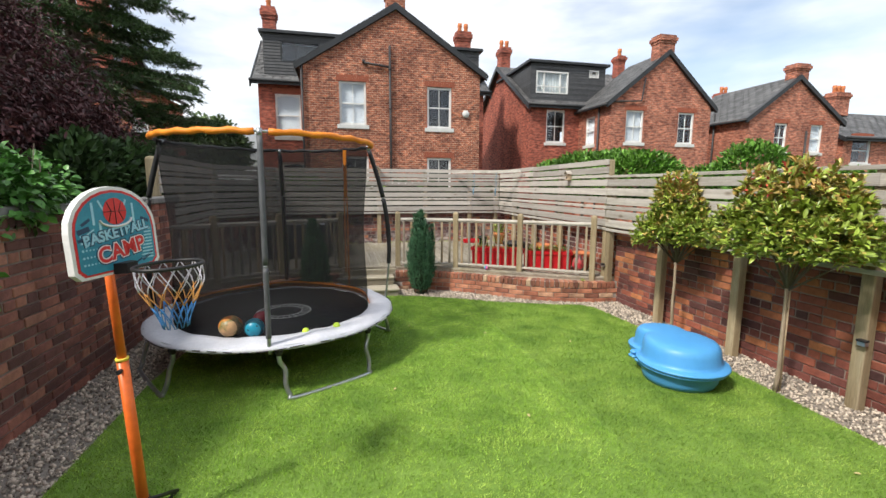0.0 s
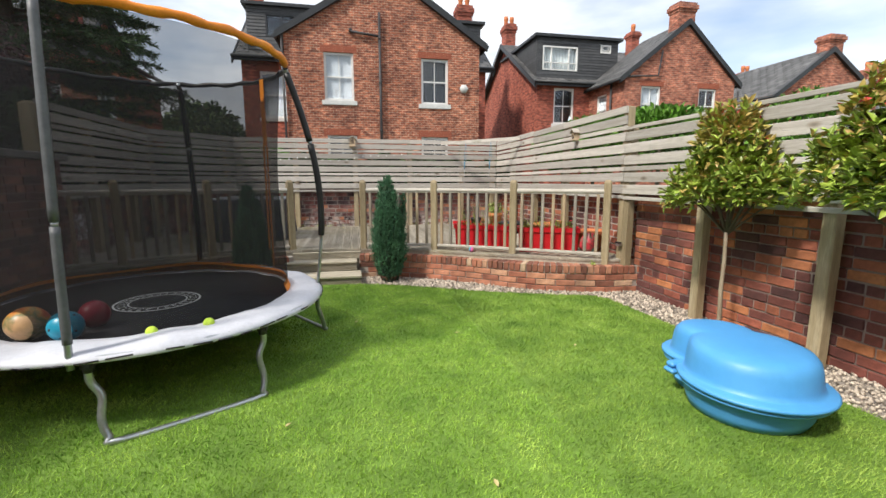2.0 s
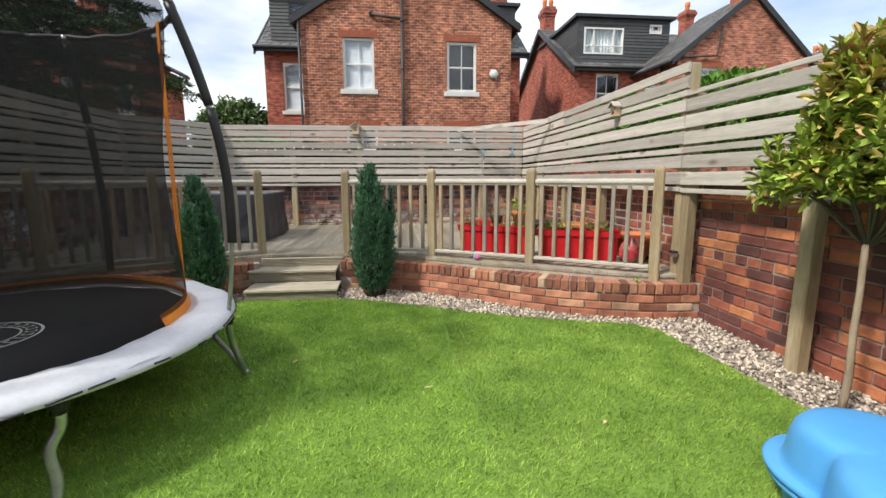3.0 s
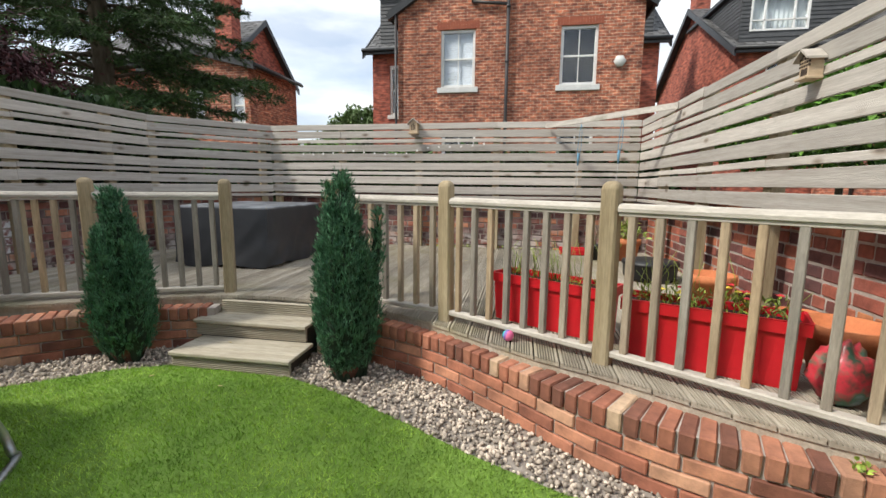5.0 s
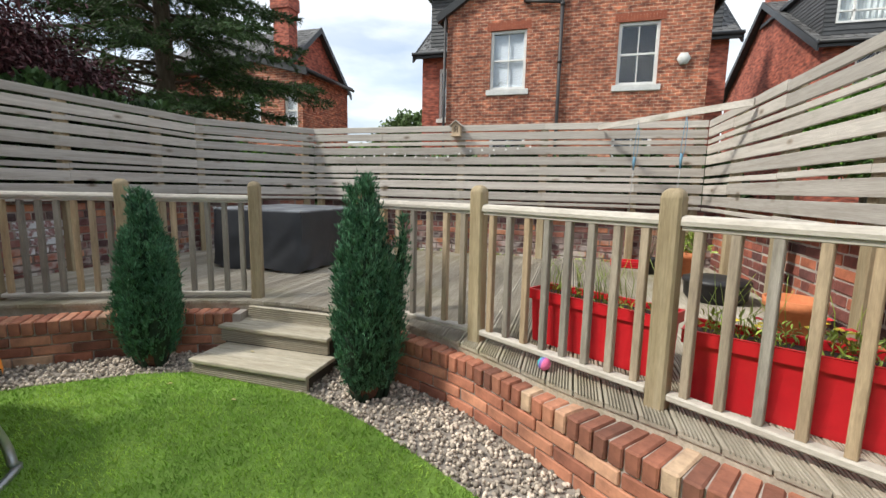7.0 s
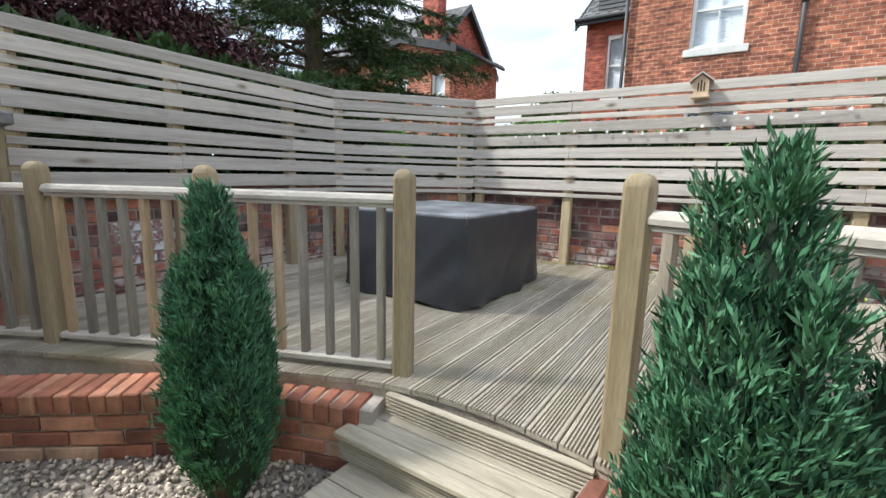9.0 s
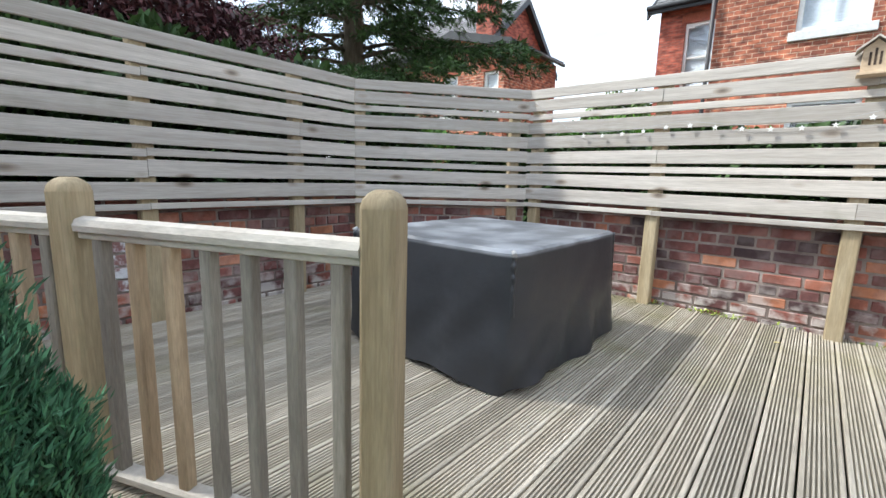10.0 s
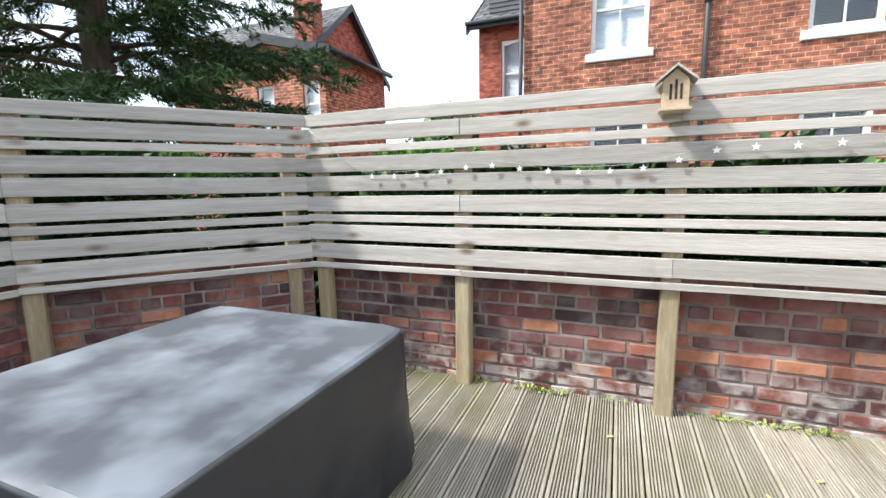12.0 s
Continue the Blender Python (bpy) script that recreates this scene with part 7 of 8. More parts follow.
    # hedges and shrubs beyond
    hedge = [("clipped green hedge top beyond the timber fence", [(x, y, z, rx, ry, rz) for x, y, z, rx, ry, rz in ((6.4, 9.4, 2.15, 0.9, 0.8, 0.55), (6.5, 8.2, 2.15, 0.9, 0.9, 0.5), (6.3, 7.2, 2.1, 0.8, 0.8, 0.45), (6.2, 10.4, 2.1, 0.7, 0.8, 0.45))]),
             ("bright leafy shrub beyond the timber fence", [(7.6, 6.9, 1.7, 0.9, 0.9, 0.55), (8.1, 6.3, 1.95, 0.5, 0.8, 0.75), (7.8, 5.6, 1.6, 0.8, 0.8, 0.5)]),
             ("low bright green hedge beyond the timber fence", [(9.6, 5.6, 1.75, 1.4, 1.0, 0.45), (10.8, 4.6, 1.75, 1.4, 1.2, 0.45), (12.0, 3.6, 1.8, 1.4, 1.2, 0.45)]),
             ("flowering green shrub glimpsed through the slatted fence", [(0.6, 12.4, 1.5, 1.6, 0.6, 0.45), (2.6, 12.6, 1.4, 1.4, 0.6, 0.5), (-0.8, 12.2, 1.7, 0.9, 0.6, 0.45), (-3.2, 11.0, 1.6, 0.7, 0.9, 0.5)]),
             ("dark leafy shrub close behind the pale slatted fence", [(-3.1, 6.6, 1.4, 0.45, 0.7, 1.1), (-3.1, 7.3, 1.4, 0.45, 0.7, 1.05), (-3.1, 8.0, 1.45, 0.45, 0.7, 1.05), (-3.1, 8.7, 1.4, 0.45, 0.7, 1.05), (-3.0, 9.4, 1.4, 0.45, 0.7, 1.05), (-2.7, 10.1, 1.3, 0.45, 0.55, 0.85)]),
             # made-up backing row: darkens the gaps of the north and diagonal fences
             ("added dark leafy backing that paints shade into the gaps of the slatted fence", [(x, 11.4, 1.05, 0.55, 0.35, 0.80 + 0.08 * (k % 2)) for k, x in enumerate((-2.2, -1.5, -0.6, 0.3, 1.2, 2.1, 3.0, 3.9, 4.8))])]
    for i, (lab, bl) in enumerate(hedge):
        hb = empty("hedge" if i in (0, 2) else "shrub", lab, "hedge" if i in (0, 2) else "shrub", at=(bl[0][0], bl[0][1], 0))
        P, N = [], []
        for x, y, z, rx, ry, rz in bl:
            bm = bmesh.new()
            m = 3600 if i < 4 else 4600
            u = rs.normal(size=(m, 3))
            u /= np.linalg.norm(u, axis=1, keepdims=True)
            P.append(np.array([x - bl[0][0], y - bl[0][1], z]) + u * rs.uniform(0.8, 1.06, (m, 1)) * np.array([rx, ry, rz]))
            N.append(u)
            tube(bm, [(x - bl[0][0], y - bl[0][1], 0), (x - bl[0][0], y - bl[0][1], z)], [0.05, 0.03], 6)
            part("stem", bm, "bark", hb)
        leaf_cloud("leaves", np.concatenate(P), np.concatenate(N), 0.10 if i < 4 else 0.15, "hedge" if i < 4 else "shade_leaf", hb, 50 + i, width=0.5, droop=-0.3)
    big_tree("far_tree", "distant round green tree", (-9.5, 38), 7.6, [(0, 0, 5.2, 2.4, 2.2), (1.2, 0, 4.6, 1.8, 1.8), (-1.6, 0, 4.6, 1.9, 1.8)], "far_leaf", 16000, 0.35, 61, 0.3)


def build_planters():
    def planter(x, y, yaw, L, label, seed, flowers=True):
        p = empty("trough_planter", label, "planter", "red trough planters on the deck", at=(x, y, DECK), turn=yaw)
        W, H = 0.26, 0.35
        bm = bmesh.new()
        t = 0.015
        b = 0.03
        # tapered ribbed trough
        rows = [(b, 0.0), (b * 0.9, 0.02), (0.018, H - 0.07), (0.0, H - 0.065), (0.0, H - 0.005), (-0.004, H)]
        prev = None
        for inset, z in rows:
            cur = []
            nseg = 30
            for k in range(nseg + 1):
                rib = 0.003 if (k // 2) % 3 == 0 and z < H - 0.07 else 0
                cur.append((-L / 2 + inset + (L - 2 * inset) * k / nseg, -W / 2 + inset + rib, z))
            for k in range(nseg + 1):
                cur.append((L / 2 - inset - (L - 2 * inset) * k / nseg, W / 2 - inset, z))
            cv = [bm.verts.new(c) for c in cur]
            if prev:
                for k in range(len(cv)):
                    bm.faces.new((prev[k], prev[(k + 1) % len(cv)], cv[(k + 1) % len(cv)], cv[k]))
            else:
                bm.faces.new(cv[::-1])
            prev = cv
        inner = [bm.verts.new((v.co.x * (1 - 2 * t / L) if abs(v.co.x) > 0 else 0, v.co.y * (1 - 2 * t / W), H)) for v in prev]
        deep = [bm.verts.new((v.co.x, v.co.y, H - 0.05)) for v in inner]
        for a, c in ((prev, inner), (inner, deep)):
            for k in range(len(a)):
                bm.faces.new((a[k], a[(k + 1) % len(a)], c[(k + 1) % len(a)], c[k]))
        bmesh.ops.recalc_face_normals(bm, faces=bm.faces)
        part("trough", bm, "red_plastic", p, "red plastic trough")
        bm = bmesh.new()
        box(bm, (-L / 2 + 0.02, -W / 2 + 0.02, H - 0.09), (L / 2 - 0.02, W / 2 - 0.02, H - 0.04))
        part("compost", bm, "compost", p)
        rs = np.random.RandomState(seed)
        m = 280 if flowers else 110
        base = np.stack([rs.uniform(-L / 2 + 0.05, L / 2 - 0.05, m), rs.uniform(-0.08, 0.08, m), np.full(m, H - 0.04) + rs.uniform(0, 0.10 if flowers else 0.05, m)], 1)
        leaf_cloud("plant_leaves", base, rs.normal(0, 0.7, (m, 3)) + np.array([0, 0, 0.9]), 0.05, "leaf", p, seed, width=0.22, droop=-0.2)
        rs_ = random.Random(seed)
        for k in range(26 if flowers else 34):
            bm = bmesh.new()
            x0 = rs_.uniform(-L / 2 + 0.06, L / 2 - 0.06)
            hh = rs_.uniform(0.10, 0.30)
            tube(bm, [(x0, 0, H - 0.06), (x0 + rs_.uniform(-0.03, 0.03), rs_.uniform(-0.03, 0.03), H + hh * 0.5), (x0 + rs_.uniform(-0.08, 0.08), rs_.uniform(-0.06, 0.06), H + hh)], [0.0025, 0.002, 0.001], 4)
            part("stem", bm, "leaf", p)
        if flowers:
            for mt, cnt, lab in (("flower_y", 9, "yellow flowers"), ("flower_r", 6, "red flowers")):
                bm = bmesh.new()
                for k in range(cnt):
                    c = Vector((rs_.uniform(-L / 2 + 0.1, L / 2 - 0.1), rs_.uniform(-0.08, 0.08), H + rs_.uniform(0.04, 0.12)))
                    for q in range(6):
                        a = q * math.pi / 3
                        m4 = Matrix.Translation(c) @ Matrix.Rotation(a, 4, "Z") @ Matrix.Rotation(0.4, 4, "Y")
                        box(bm, (0.002, -0.006, -0.001), (0.020, 0.006, 0.001), m=m4)
                part("flowers", bm, mt, p, lab)
    planter(3.21, 6.93, -0.55, 0.86, "red plastic trough planter with straggly green stems on the deck", 71, False)
    planter(3.99, 6.39, -0.40, 0.85, "red plastic trough planter with yellow flowers and leafy greens", 72, True)

    def pot(x, y, r, h, label, name="plant_pot", mat="terracotta", z=DECK, plant=True, seed=1, group="terracotta pots"):
        p = empty(name, label, "plant pot", group, at=(x, y, z))
        bm = bmesh.new()
        spin(bm, [(0, 0), (r * 0.72, 0), (r * 0.95, h * 0.74), (r * 1.06, h * 0.75), (r * 1.08, h), (r * 0.98, h), (r * 0.95, h * 0.8), (0, h * 0.8)], 24)
        part("pot_body", bm, mat, p)
        if plant:
            rs = np.random.RandomState(seed)
            m = 150
            b = np.stack([rs.normal(0, r * 0.5, m), rs.normal(0, r * 0.5, m), h * 0.85 + rs.uniform(0, h * 0.8, m)], 1)
            leaf_cloud("pot_plant", b, rs.normal(0, 0.8, (m, 3)) + np.array([0, 0, 0.6]), 0.09, "leaf", p, seed, width=0.3)
        return p
    pot(4.52, 7.70, 0.17, 0.28, "empty orange terracotta pot on the deck", seed=81, plant=False)
    pot(4.62, 6.34, 0.18, 0.30, "wide orange terracotta pot beside the compost bag", seed=82, plant=False)
    pot(4.62, 6.72, 0.15, 0.24, "small orange terracotta pot behind the planters", seed=83, plant=False)
    pot(4.38, 9.9, 0.14, 0.30, "terracotta pot with a trailing plant near the fence corner", seed=84)
    b = empty("compost_bag", "crumpled colourful plastic compost bag on the deck", "bag", at=(4.44, 6.05, DECK))
    bm = bmesh.new()
    bmesh.ops.create_uvsphere(bm, u_segments=22, v_segments=14, radius=1)
    rs = random.Random(6)
    for v in bm.verts:
        c = v.co.copy()
        n = noise.noise(c * 2.3) * 0.22 + noise.noise(c * 6) * 0.10
        v.co = Vector((c.x * 0.13, c.y * 0.10, c.z * 0.14 + 0.135)) * (1 + n)
        v.co.z = max(v.co.z, 0.0)
    for f in bm.faces:
        f.smooth = True
    part("bag_body", bm, "bag", b)
    # dark round covered tub by the east wall
    g = empty("storage_tub", "low black round tub on the deck by the brick wall", "tub", at=(4.34, 8.75, DECK))
    bm = bmesh.new()
    spin(bm, [(0, 0), (0.23, 0), (0.26, 0.04), (0.27, 0.16), (0.285, 0.17), (0.28, 0.20), (0.2, 0.215), (0, 0.22)], 28)
    part("tub_body", bm, "black", g)
    # moss and weeds at the wall's foot
    rs = np.random.RandomState(90)
    mo = empty("moss", "small green moss and weeds along the foot of the deck wall", "moss", kind="stuff", at=(1.6, 10.66, DECK))
    m = 900
    x = rs.uniform(-2.4, 3.0, m)
    x = x[np.sin(x * 5) + np.sin(x * 13 + 1) + rs.uniform(-1, 1, len(x)) > 0.3]
    b_ = np.stack([x, rs.normal(0, 0.012, len(x)), rs.uniform(0, 0.02, len(x))], 1)
    leaf_cloud("weeds", b_, rs.normal(0, 0.7, (len(x), 3)) + np.array([0, -0.3, 0.6]), 0.03, "leaf", mo, 90, width=0.5)
    # potted grasses with trailing stems
    w = pot(3.95, 9.95, 0.11, 0.2, "dark pot with thin dry stems near the fence corner", mat="black", plant=False, group="")
    bm = bmesh.new()
    rs = random.Random(8)
    for k in range(30):
        a = rs.uniform(0, 6.3)
        hh = rs.uniform(0.3, 0.6)
        tube(bm, [(0, 0, 0.15), (0.1 * math.cos(a), 0.1 * math.sin(a), 0.15 + hh * 0.8), (0.28 * math.cos(a), 0.28 * math.sin(a), 0.1 + hh * 0.8)], [0.003, 0.002, 0.001], 4)
    part("dry_stems", bm, "bark_pale", w, "thin dry stems")
    # red plastic toy lying by the north wall
    s = empty("play_tray", "shallow red plastic tray by the deck wall", "tray", at=(3.85, 10.35, DECK))
    bm = bmesh.new()
    box(bm, (-0.3, -0.12, 0.0), (0.3, 0.12, 0.03), bevel=0.01)
    box(bm, (-0.3, -0.12, 0.03), (0.3, -0.09, 0.09), bevel=0.008)
    box(bm, (-0.3, 0.09, 0.03), (0.3, 0.12, 0.09), bevel=0.008)
    part("tray_body", bm, "red_plastic", s)


def build_cover():
    c = empty("furniture_cover", "dark grey fitted cover over square garden furniture, creased at the corner", "furniture cover", at=(-0.43, 9.03, DECK))
    bm = bmesh.new()
    X, Y, H = 0.60, 0.66, 0.70
    m, nz = 26, 12
    rs = random.Random(3)

    def outline(v):
        """v: 0 at the top edge, 1 at the hem."""
        pts = []
        n = m
        corners = [(X, -Y), (X, Y), (-X, Y), (-X, -Y)]
        for i in range(4):
            a, b = Vector(corners[i]), Vector(corners[(i + 1) % 4])
            nrm = Vector(((b - a).y, -(b - a).x)).normalized()
            for k in range(n):
                u = k / n
                p = a.lerp(b, u)
                fold = (0.012 * math.sin(u * 9 + i * 2) + 0.010 * math.sin(u * 23 + i)) * v + 0.036 * v * noise.noise(Vector((u * 8 + v * 4, i * 3.1, v * 2.5)))
                bulge = 0.03 * math.sin(math.pi * u) * v
                p = p + nrm * (fold + bulge)
                # the corner edges pinch in a little
                cdist = min(u, 1 - u)
                p = p * (1 - 0.03 * max(0, 1 - cdist * 12)) * (1 + 0.045 * v)
                pts.append(p)
        return pts
    rows = []
    for j in range(nz + 1):
        v = j / nz
        z = H - v * (H - 0.022)
        o = outline(v)
        rows.append([bm.verts.new((p.x, p.y, z + (0.02 * math.sin(k * 0.35) if j == nz else 0) - (0.008 if j == 0 else 0))) for k, p in enumerate(o)])
    for a, b in zip(rows, rows[1:]):
        for k in range(len(a)):
            bm.faces.new((a[k], b[k], b[(k + 1) % len(a)], a[(k + 1) % len(a)])).smooth = True
    # top with slight sag
    top = [rows[0]]
    for q in (0.97, 0.9, 0.7, 0.45, 0.2):
        o = outline(0)
        top.append([bm.verts.new((p.x * q, p.y * q, H + 0.006 - 0.02 * (1 - q) + 0.006 * noise.noise(Vector((p.x * q * 3, p.y * q * 3, 0))))) for p in o])
    for a, b in zip(top, top[1:]):
        for k in range(len(a)):
            bm.faces.new((a[k], a[(k + 1) % len(a)], b[(k + 1) % len(a)], b[k])).smooth = True
    bm.faces.new(top[-1])
    bmesh.ops.recalc_face_normals(bm, faces=bm.faces)
    for e in bm.edges:
        if len(e.link_faces) == 2 and e.calc_face_angle() > 0.6:
            e.smooth = False
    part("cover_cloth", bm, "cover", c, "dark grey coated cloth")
    for sx, sy in ((1, -1), (-1, -1), (1, 1), (-1, 1)):
        bm = bmesh.new()
        prev = None
        for i in range(26):
            z = H - 0.005 - 0.012 * i
            q = 0.97 + 0.012 * (i / 25)
            w = 0.020 + 0.008 * abs(math.sin(i * 0.9)) * (1 - i / 30)
            o = 0.010 + 0.006 * math.sin(i * 1.3 + sx) * (1 - i / 30)
            x, y = sx * X * q, sy * Y * q
            cur = [bm.verts.new(p) for p in ((x - sx * w, y - sy * 0.004, z), (x - sx * w * 0.3, y + sy * o, z - 0.004), (x + sx * 0.008, y + sy * 0.008, z + 0.004), (x + sx * o, y - sy * w * 0.3, z - 0.003), (x - sx * 0.004, y - sy * w, z))]
            if prev:
                for k in range(4):
                    bm.faces.new((prev[k], prev[k + 1], cur[k + 1], cur[k])).smooth = True
            prev = cur
        bmesh.ops.recalc_face_normals(bm, faces=bm.faces)
        part("corner_gather", bm, "cover", c, "gathered and puckered corner seam")
    bm = bmesh.new()
    for sx, sy in ((1, -1), (-1, -1)):
        tube(bm, [(sx * X * 0.95, sy * Y * 0.95, H - 0.0), (sx * X * 0.985, sy * Y * 0.985, H - 0.012)], 0.013, 6)
    part("toggle", bm, "cord", c, "pale corner toggle")


def birdhouse(m, s, label, front):
    b = empty("birdhouse", label, "birdhouse", "birdhouses on the fence")
    b.matrix_basis = m
    w, d, h = 0.13 * s, 0.11 * s, 0.15 * s
    bm = bmesh.new()
    # pentagon body, front towards -y
    pts = [(-w / 2, 0), (w / 2, 0), (w / 2, h), (0, h + w * 0.45), (-w / 2, h)]
    A = [bm.verts.new((x, -d, z)) for x, z in pts]
    B = [bm.verts.new((x, 0, z)) for x, z in pts]
    bm.faces.new(A)
    bm.faces.new(B[::-1])
    for k in range(5):
        bm.faces.new((A[k], B[k], B[(k + 1) % 5], A[(k + 1) % 5]))
    bmesh.ops.recalc_face_normals(bm, faces=bm.faces)
    part("box_body", bm, "bird_wood", b)
    for sgn in (-1, 1):
        bm = bmesh.new()
        a, c = Vector((0, 0, h + w * 0.52)), Vector((sgn * w * 0.78, 0, h - w * 0.12))
        t = Vector((0, 0, 0.012))
        hexa(bm, [(a.x, -d - 0.03, a.z), (c.x, -d - 0.03, c.z), (c.x, 0.0, c.z), (a.x, 0.0, a.z), (a.x, -d - 0.03, a.z + 0.012), (c.x, -d - 0.03, c.z + 0.012), (c.x, 0.0, c.z + 0.012), (a.x, 0.0, a.z + 0.012)])
        bmesh.ops.recalc_face_normals(bm, faces=bm.faces)
        part("roof_board", bm, "rail", b, "pale roof board")
    bm = bmesh.new()
    box(bm, (-w * 0.62, -d - 0.02, -0.015), (w * 0.62, 0, 0.0), bevel=0.002)
    part("base_board", bm, "bird_wood", b)
    bm = bmesh.new()
    if front == "slots":
        for k in (-1, 0, 1):
            box(bm, (k * w * 0.2 - 0.006, -d - 0.002, h * 0.3), (k * w * 0.2 + 0.006, -d + 0.004, h * (1.0 if k == 0 else 0.85)))
    else:
        for i in range(5):
            for j in range(4 - abs(i - 2) // 2):
                bmesh.ops.create_cone(bm, cap_ends=True, segments=8, radius1=0.007, radius2=0.007, depth=0.006, matrix=Matrix.Translation(((i - 2) * 0.021, -d, h * 0.62 + j * 0.02)) @ Matrix.Rotation(math.pi / 2, 4, "X"))
        box(bm, (-w * 0.33, -d - 0.002, h * 0.1), (w * 0.33, -d + 0.004, h * 0.48))
    part("openings", bm, "compost", b, "dark openings")


def build_fence_things():
    birdhouse(Matrix.Translation((1.34, 10.565, 2.15)), 0.92, "small wooden birdhouse with three slots on the slatted fence", "slots")
    birdhouse(Matrix.Translation((4.60, 6.80, 2.01)) @ Matrix.Rotation(-math.pi / 2, 4, "Z"), 0.66, "pale wooden insect house with a pitched roof on the slatted fence", "holes")
    # two blue ropes below the corner board
    for i, u in enumerate((0.34, 0.66)):
        x, y = 3.30 + (4.57 - 3.30) * u, 10.53 + (9.0 - 10.53) * u
        r = empty("skipping_rope", "blue rope looped over a hook, with a grey cord tail", "rope", "ropes on the corner board", at=(x - 0.02, y - 0.03, 2.17))
        bm = bmesh.new()
        for k in (-1, 1):
            tube(bm, [(0, 0, 0.02), (0.015 * k, 0, -0.1), (0.02 * k - 0.01, 0, -0.3), (-0.02, 0, -0.50)], 0.0035, 5)
        tube(bm, [(-0.02, 0, -0.36), (-0.02, 0, -0.42), (-0.02, 0, -0.52)], [0.012, 0.016, 0.008], 6)
        part("blue_loop", bm, "rope", r, "blue rope loop")
        bm = bmesh.new()
        tube(bm, [(-0.02, 0, -0.5), (-0.03, 0, -0.8), (-0.03, 0.01, -1.05)], 0.004, 5)
        part("cord_tail", bm, "cord", r, "grey cord tail")
        bm = bmesh.new()
        tube(bm, [(0.012, 0.012, 0.05), (0, 0, 0.055), (-0.012, -0.004, 0.035), (0, 0, 0.015)], 0.004, 5)
        part("hook", bm, "steel", r, "small metal hook")
    # star string lights along the north fence
    g = empty("string_lights", "string of small pale star lights along the slatted fence", "string lights", at=(0, 10.555, 0))
    pts = []
    stars = []
    for i in range(41):
        x = -1.0 + 3.4 * i / 40
        z = 1.93 - 0.06 * math.sin(math.pi * ((x + 1.0) % 1.3) / 1.3) + (0.12 * max(0, x - 1.2)) + (0.25 if x < -0.6 else 0) * (-0.6 - x) / 0.4
        pts.append((x, -0.012, z))
        if i % 2 == 0 and x > -0.6:
            stars.append((x, z - 0.03))
    bm = bmesh.new()
    tube(bm, pts, 0.0022, 4)
    part("wire", bm, "cord", g)
    for x, z in stars:
        bm = bmesh.new()
        o = []
        for k in range(10):
            a = math.pi / 2 + k * math.pi / 5
            r = 0.022 if k % 2 == 0 else 0.009
            o.append((x + r * math.cos(a), z + r * math.sin(a)))
        A = [bm.verts.new((p[0], -0.018, p[1])) for p in o]
        B = [bm.verts.new((p[0], -0.012, p[1])) for p in o]
        bm.faces.new(A)
        bm.faces.new(B[::-1])
        for k in range(10):
            bm.faces.new((A[k], B[k], B[(k + 1) % 10], A[(k + 1) % 10]))
        part("star", bm, "white", g)
    # fallen leaves and a weed
    rs = random.Random(12)
    for x, y, z in ((3.69, 1.26, 0.03), (0.45, 6.40, 0.03), (1.02, 6.35, 0.03), (1.9, 2.4, 0.03), (0.9, 3.1, 0.03), (2.2, 4.4, 0.03), (3.1, 3.9, 0.03), (1.3, 4.9, 0.03), (2.3, 9.4, DECK + 0.004), (2.0, 10.2, DECK + 0.004), (1.75, 10.0, DECK + 0.004), (2.6, 10.3, DECK + 0.004), (1.1, 10.25, DECK + 0.004), (0.75, 6.85, 0.134)):
        lf = empty("fallen_leaf", "small pale yellow fallen leaf lying flat", "leaf", "scattered fallen leaves", at=(x, y, z), turn=rs.uniform(0, 6))
        bm = bmesh.new()
        k = rs.uniform(0.7, 1.2)
        pts = [(-0.022, 0, 0), (-0.008, 0.009, 0.004), (0.010, 0.008, 0.005), (0.024, 0, 0.002), (0.010, -0.008, 0.005), (-0.008, -0.009, 0.004)]
        hi = [bm.verts.new(Vector(p) * k) for p in pts]
        lo = [bm.verts.new(Vector(p) * k - Vector((0, 0, 0.0008))) for p in pts]
        bm.faces.new(hi[::-1])
        bm.faces.new(lo)
        for q in range(6):
            bm.faces.new((hi[q], hi[(q + 1) % 6], lo[(q + 1) % 6], lo[q]))
        part("leaf_blade", bm, "dry_leaf", lf)
    wd = empty("weed", "small green weed growing from the brick cap joint", "weed", at=(4.24, 5.60, CAP))
    rn = np.random.RandomState(5)
    leaf_cloud("weed_leaves", rn.normal(0, 0.012, (26, 3)) + np.array([0, 0, 0.02]), rn.normal(0, 0.6, (26, 3)) + np.array([0, 0, 0.8]), 0.026, "leaf", wd, 6, width=0.6)
    # solar lamps on two posts
    for x, y, z in ((4.615, 1.91, 0.62), (4.60, 5.60, 0.62)):
        s = empty("solar_lamp", "small black and steel solar lamp on a fence post", "lamp", "solar lamps", at=(x, y, z))
        bm = bmesh.new()
        box(bm, (-0.045, -0.035, 0.0), (0.01, 0.035, 0.018), bevel=0.004)
        part("lamp_top", bm, "black", s)
        bm = bmesh.new()
        box(bm, (-0.035, -0.03, -0.035), (0.01, 0.03, 0.0), bevel=0.004)
        part("lamp_body", bm, "steel", s)
    # post at the foot of the garden fence
    g = empty("corner_post", "thick brown timber post at the end of the fence", "post", at=(-2.20, 6.55, 0.0))
    bm = bmesh.new()
    dome_post(bm, 0.14, 2.28)
    part("post_shaft", bm, "post", g)
build_ground()
build_deck()
build_steps()
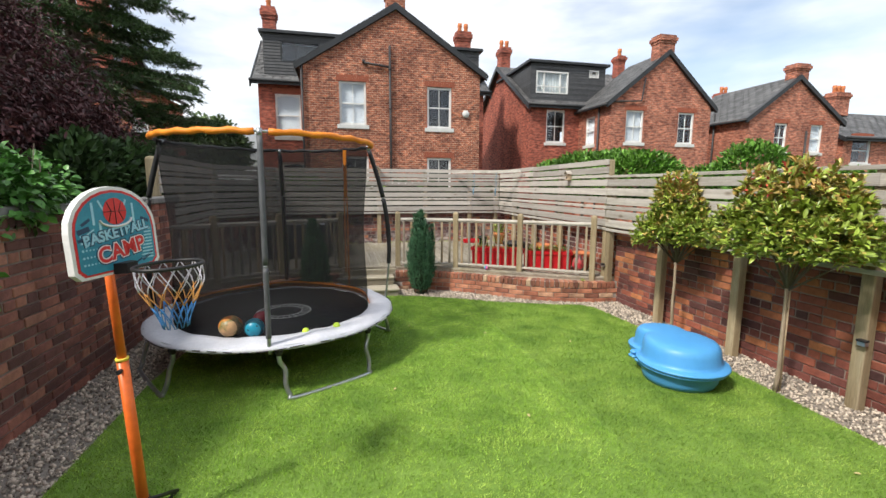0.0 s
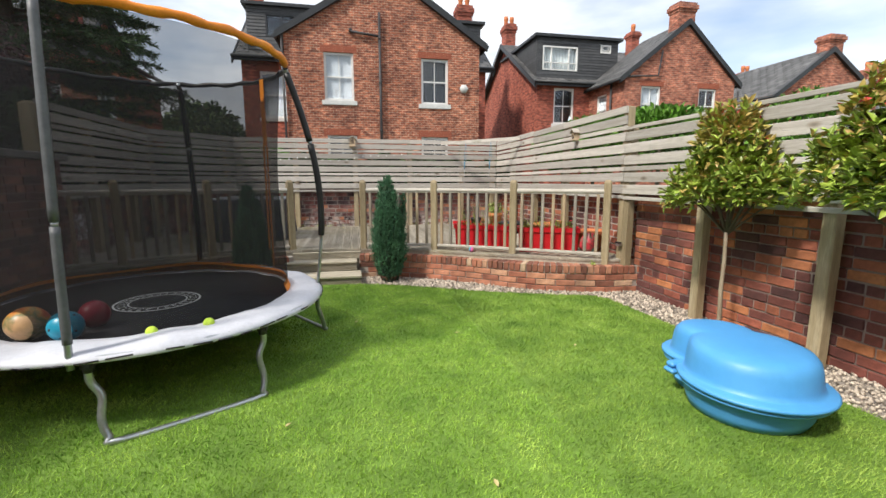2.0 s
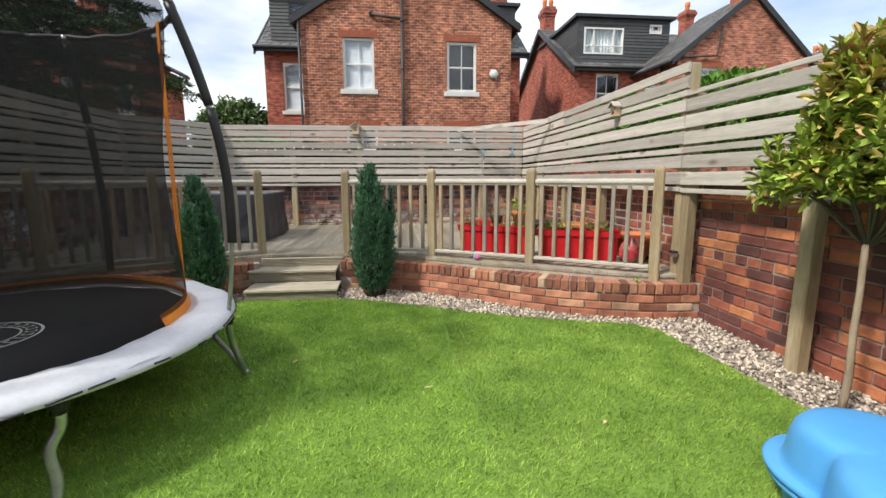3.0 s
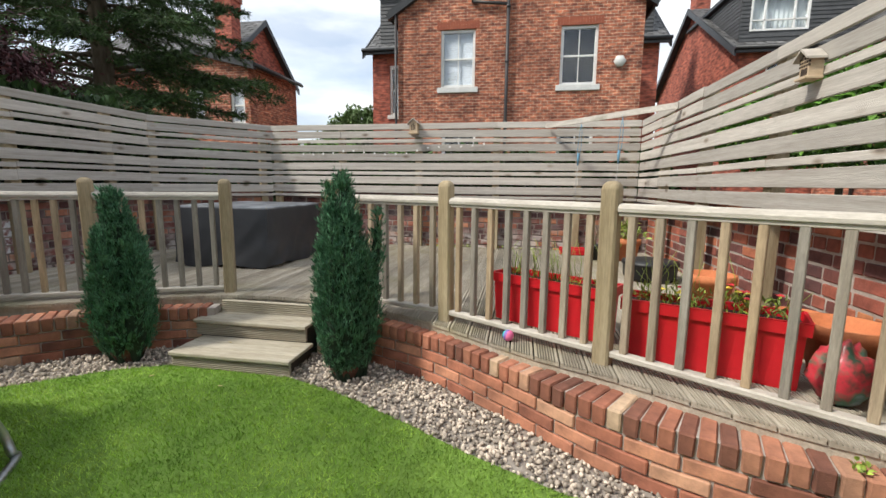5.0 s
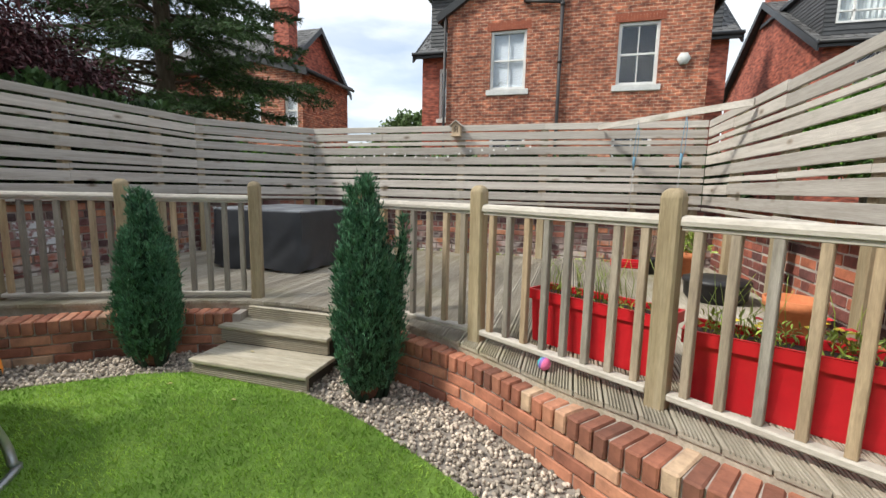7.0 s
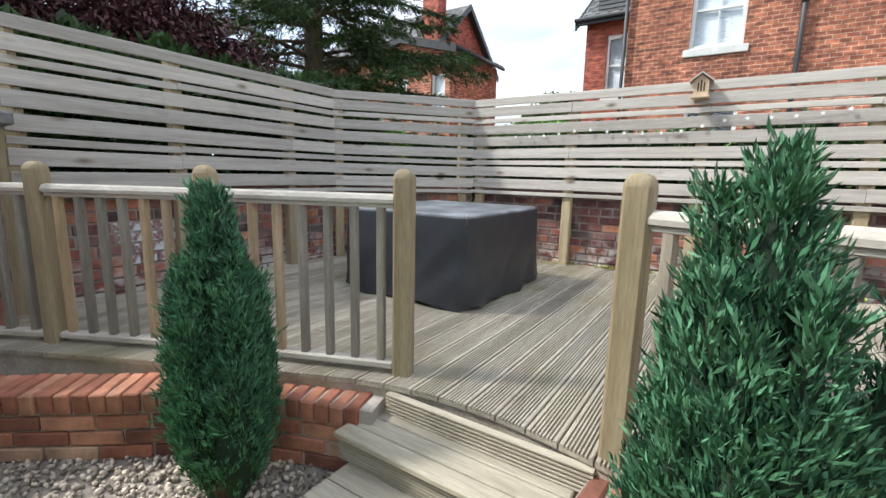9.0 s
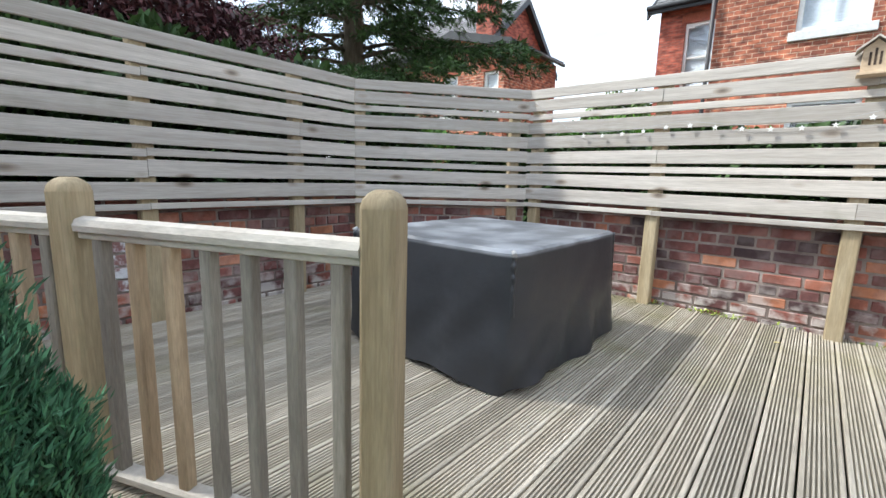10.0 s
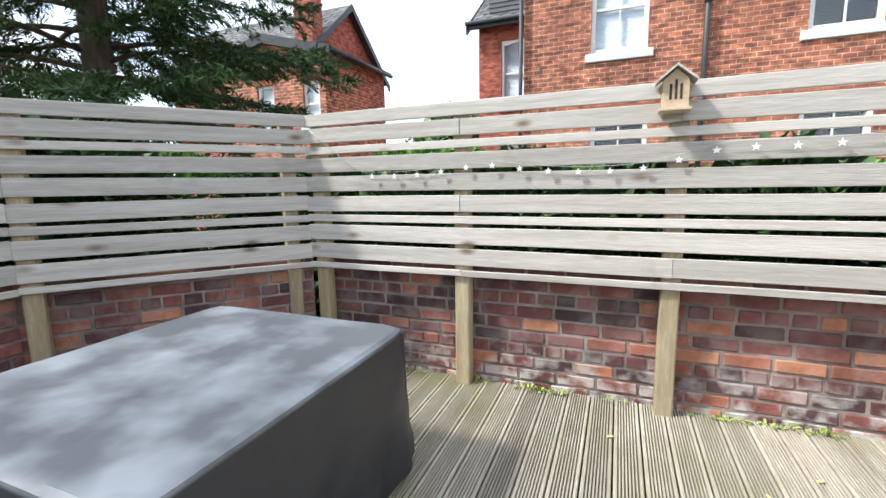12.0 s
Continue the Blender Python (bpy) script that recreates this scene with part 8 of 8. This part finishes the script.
build_balustrade()
build_fences()
build_houses()
build_trampoline()
build_balls()
build_hoop()
build_sandpit()
build_cover()
build_planters()
build_fence_things()
build_plants()
build_gravel()
build_grass()
build_walls()
retaining_wall("retaining_wall_west", RETAIN, "low curved red brick retaining wall with a brick-on-edge cap")
retaining_wall("retaining_wall_east", RETAIN_R, "low curved orange-red brick retaining wall with a brick-on-edge cap")
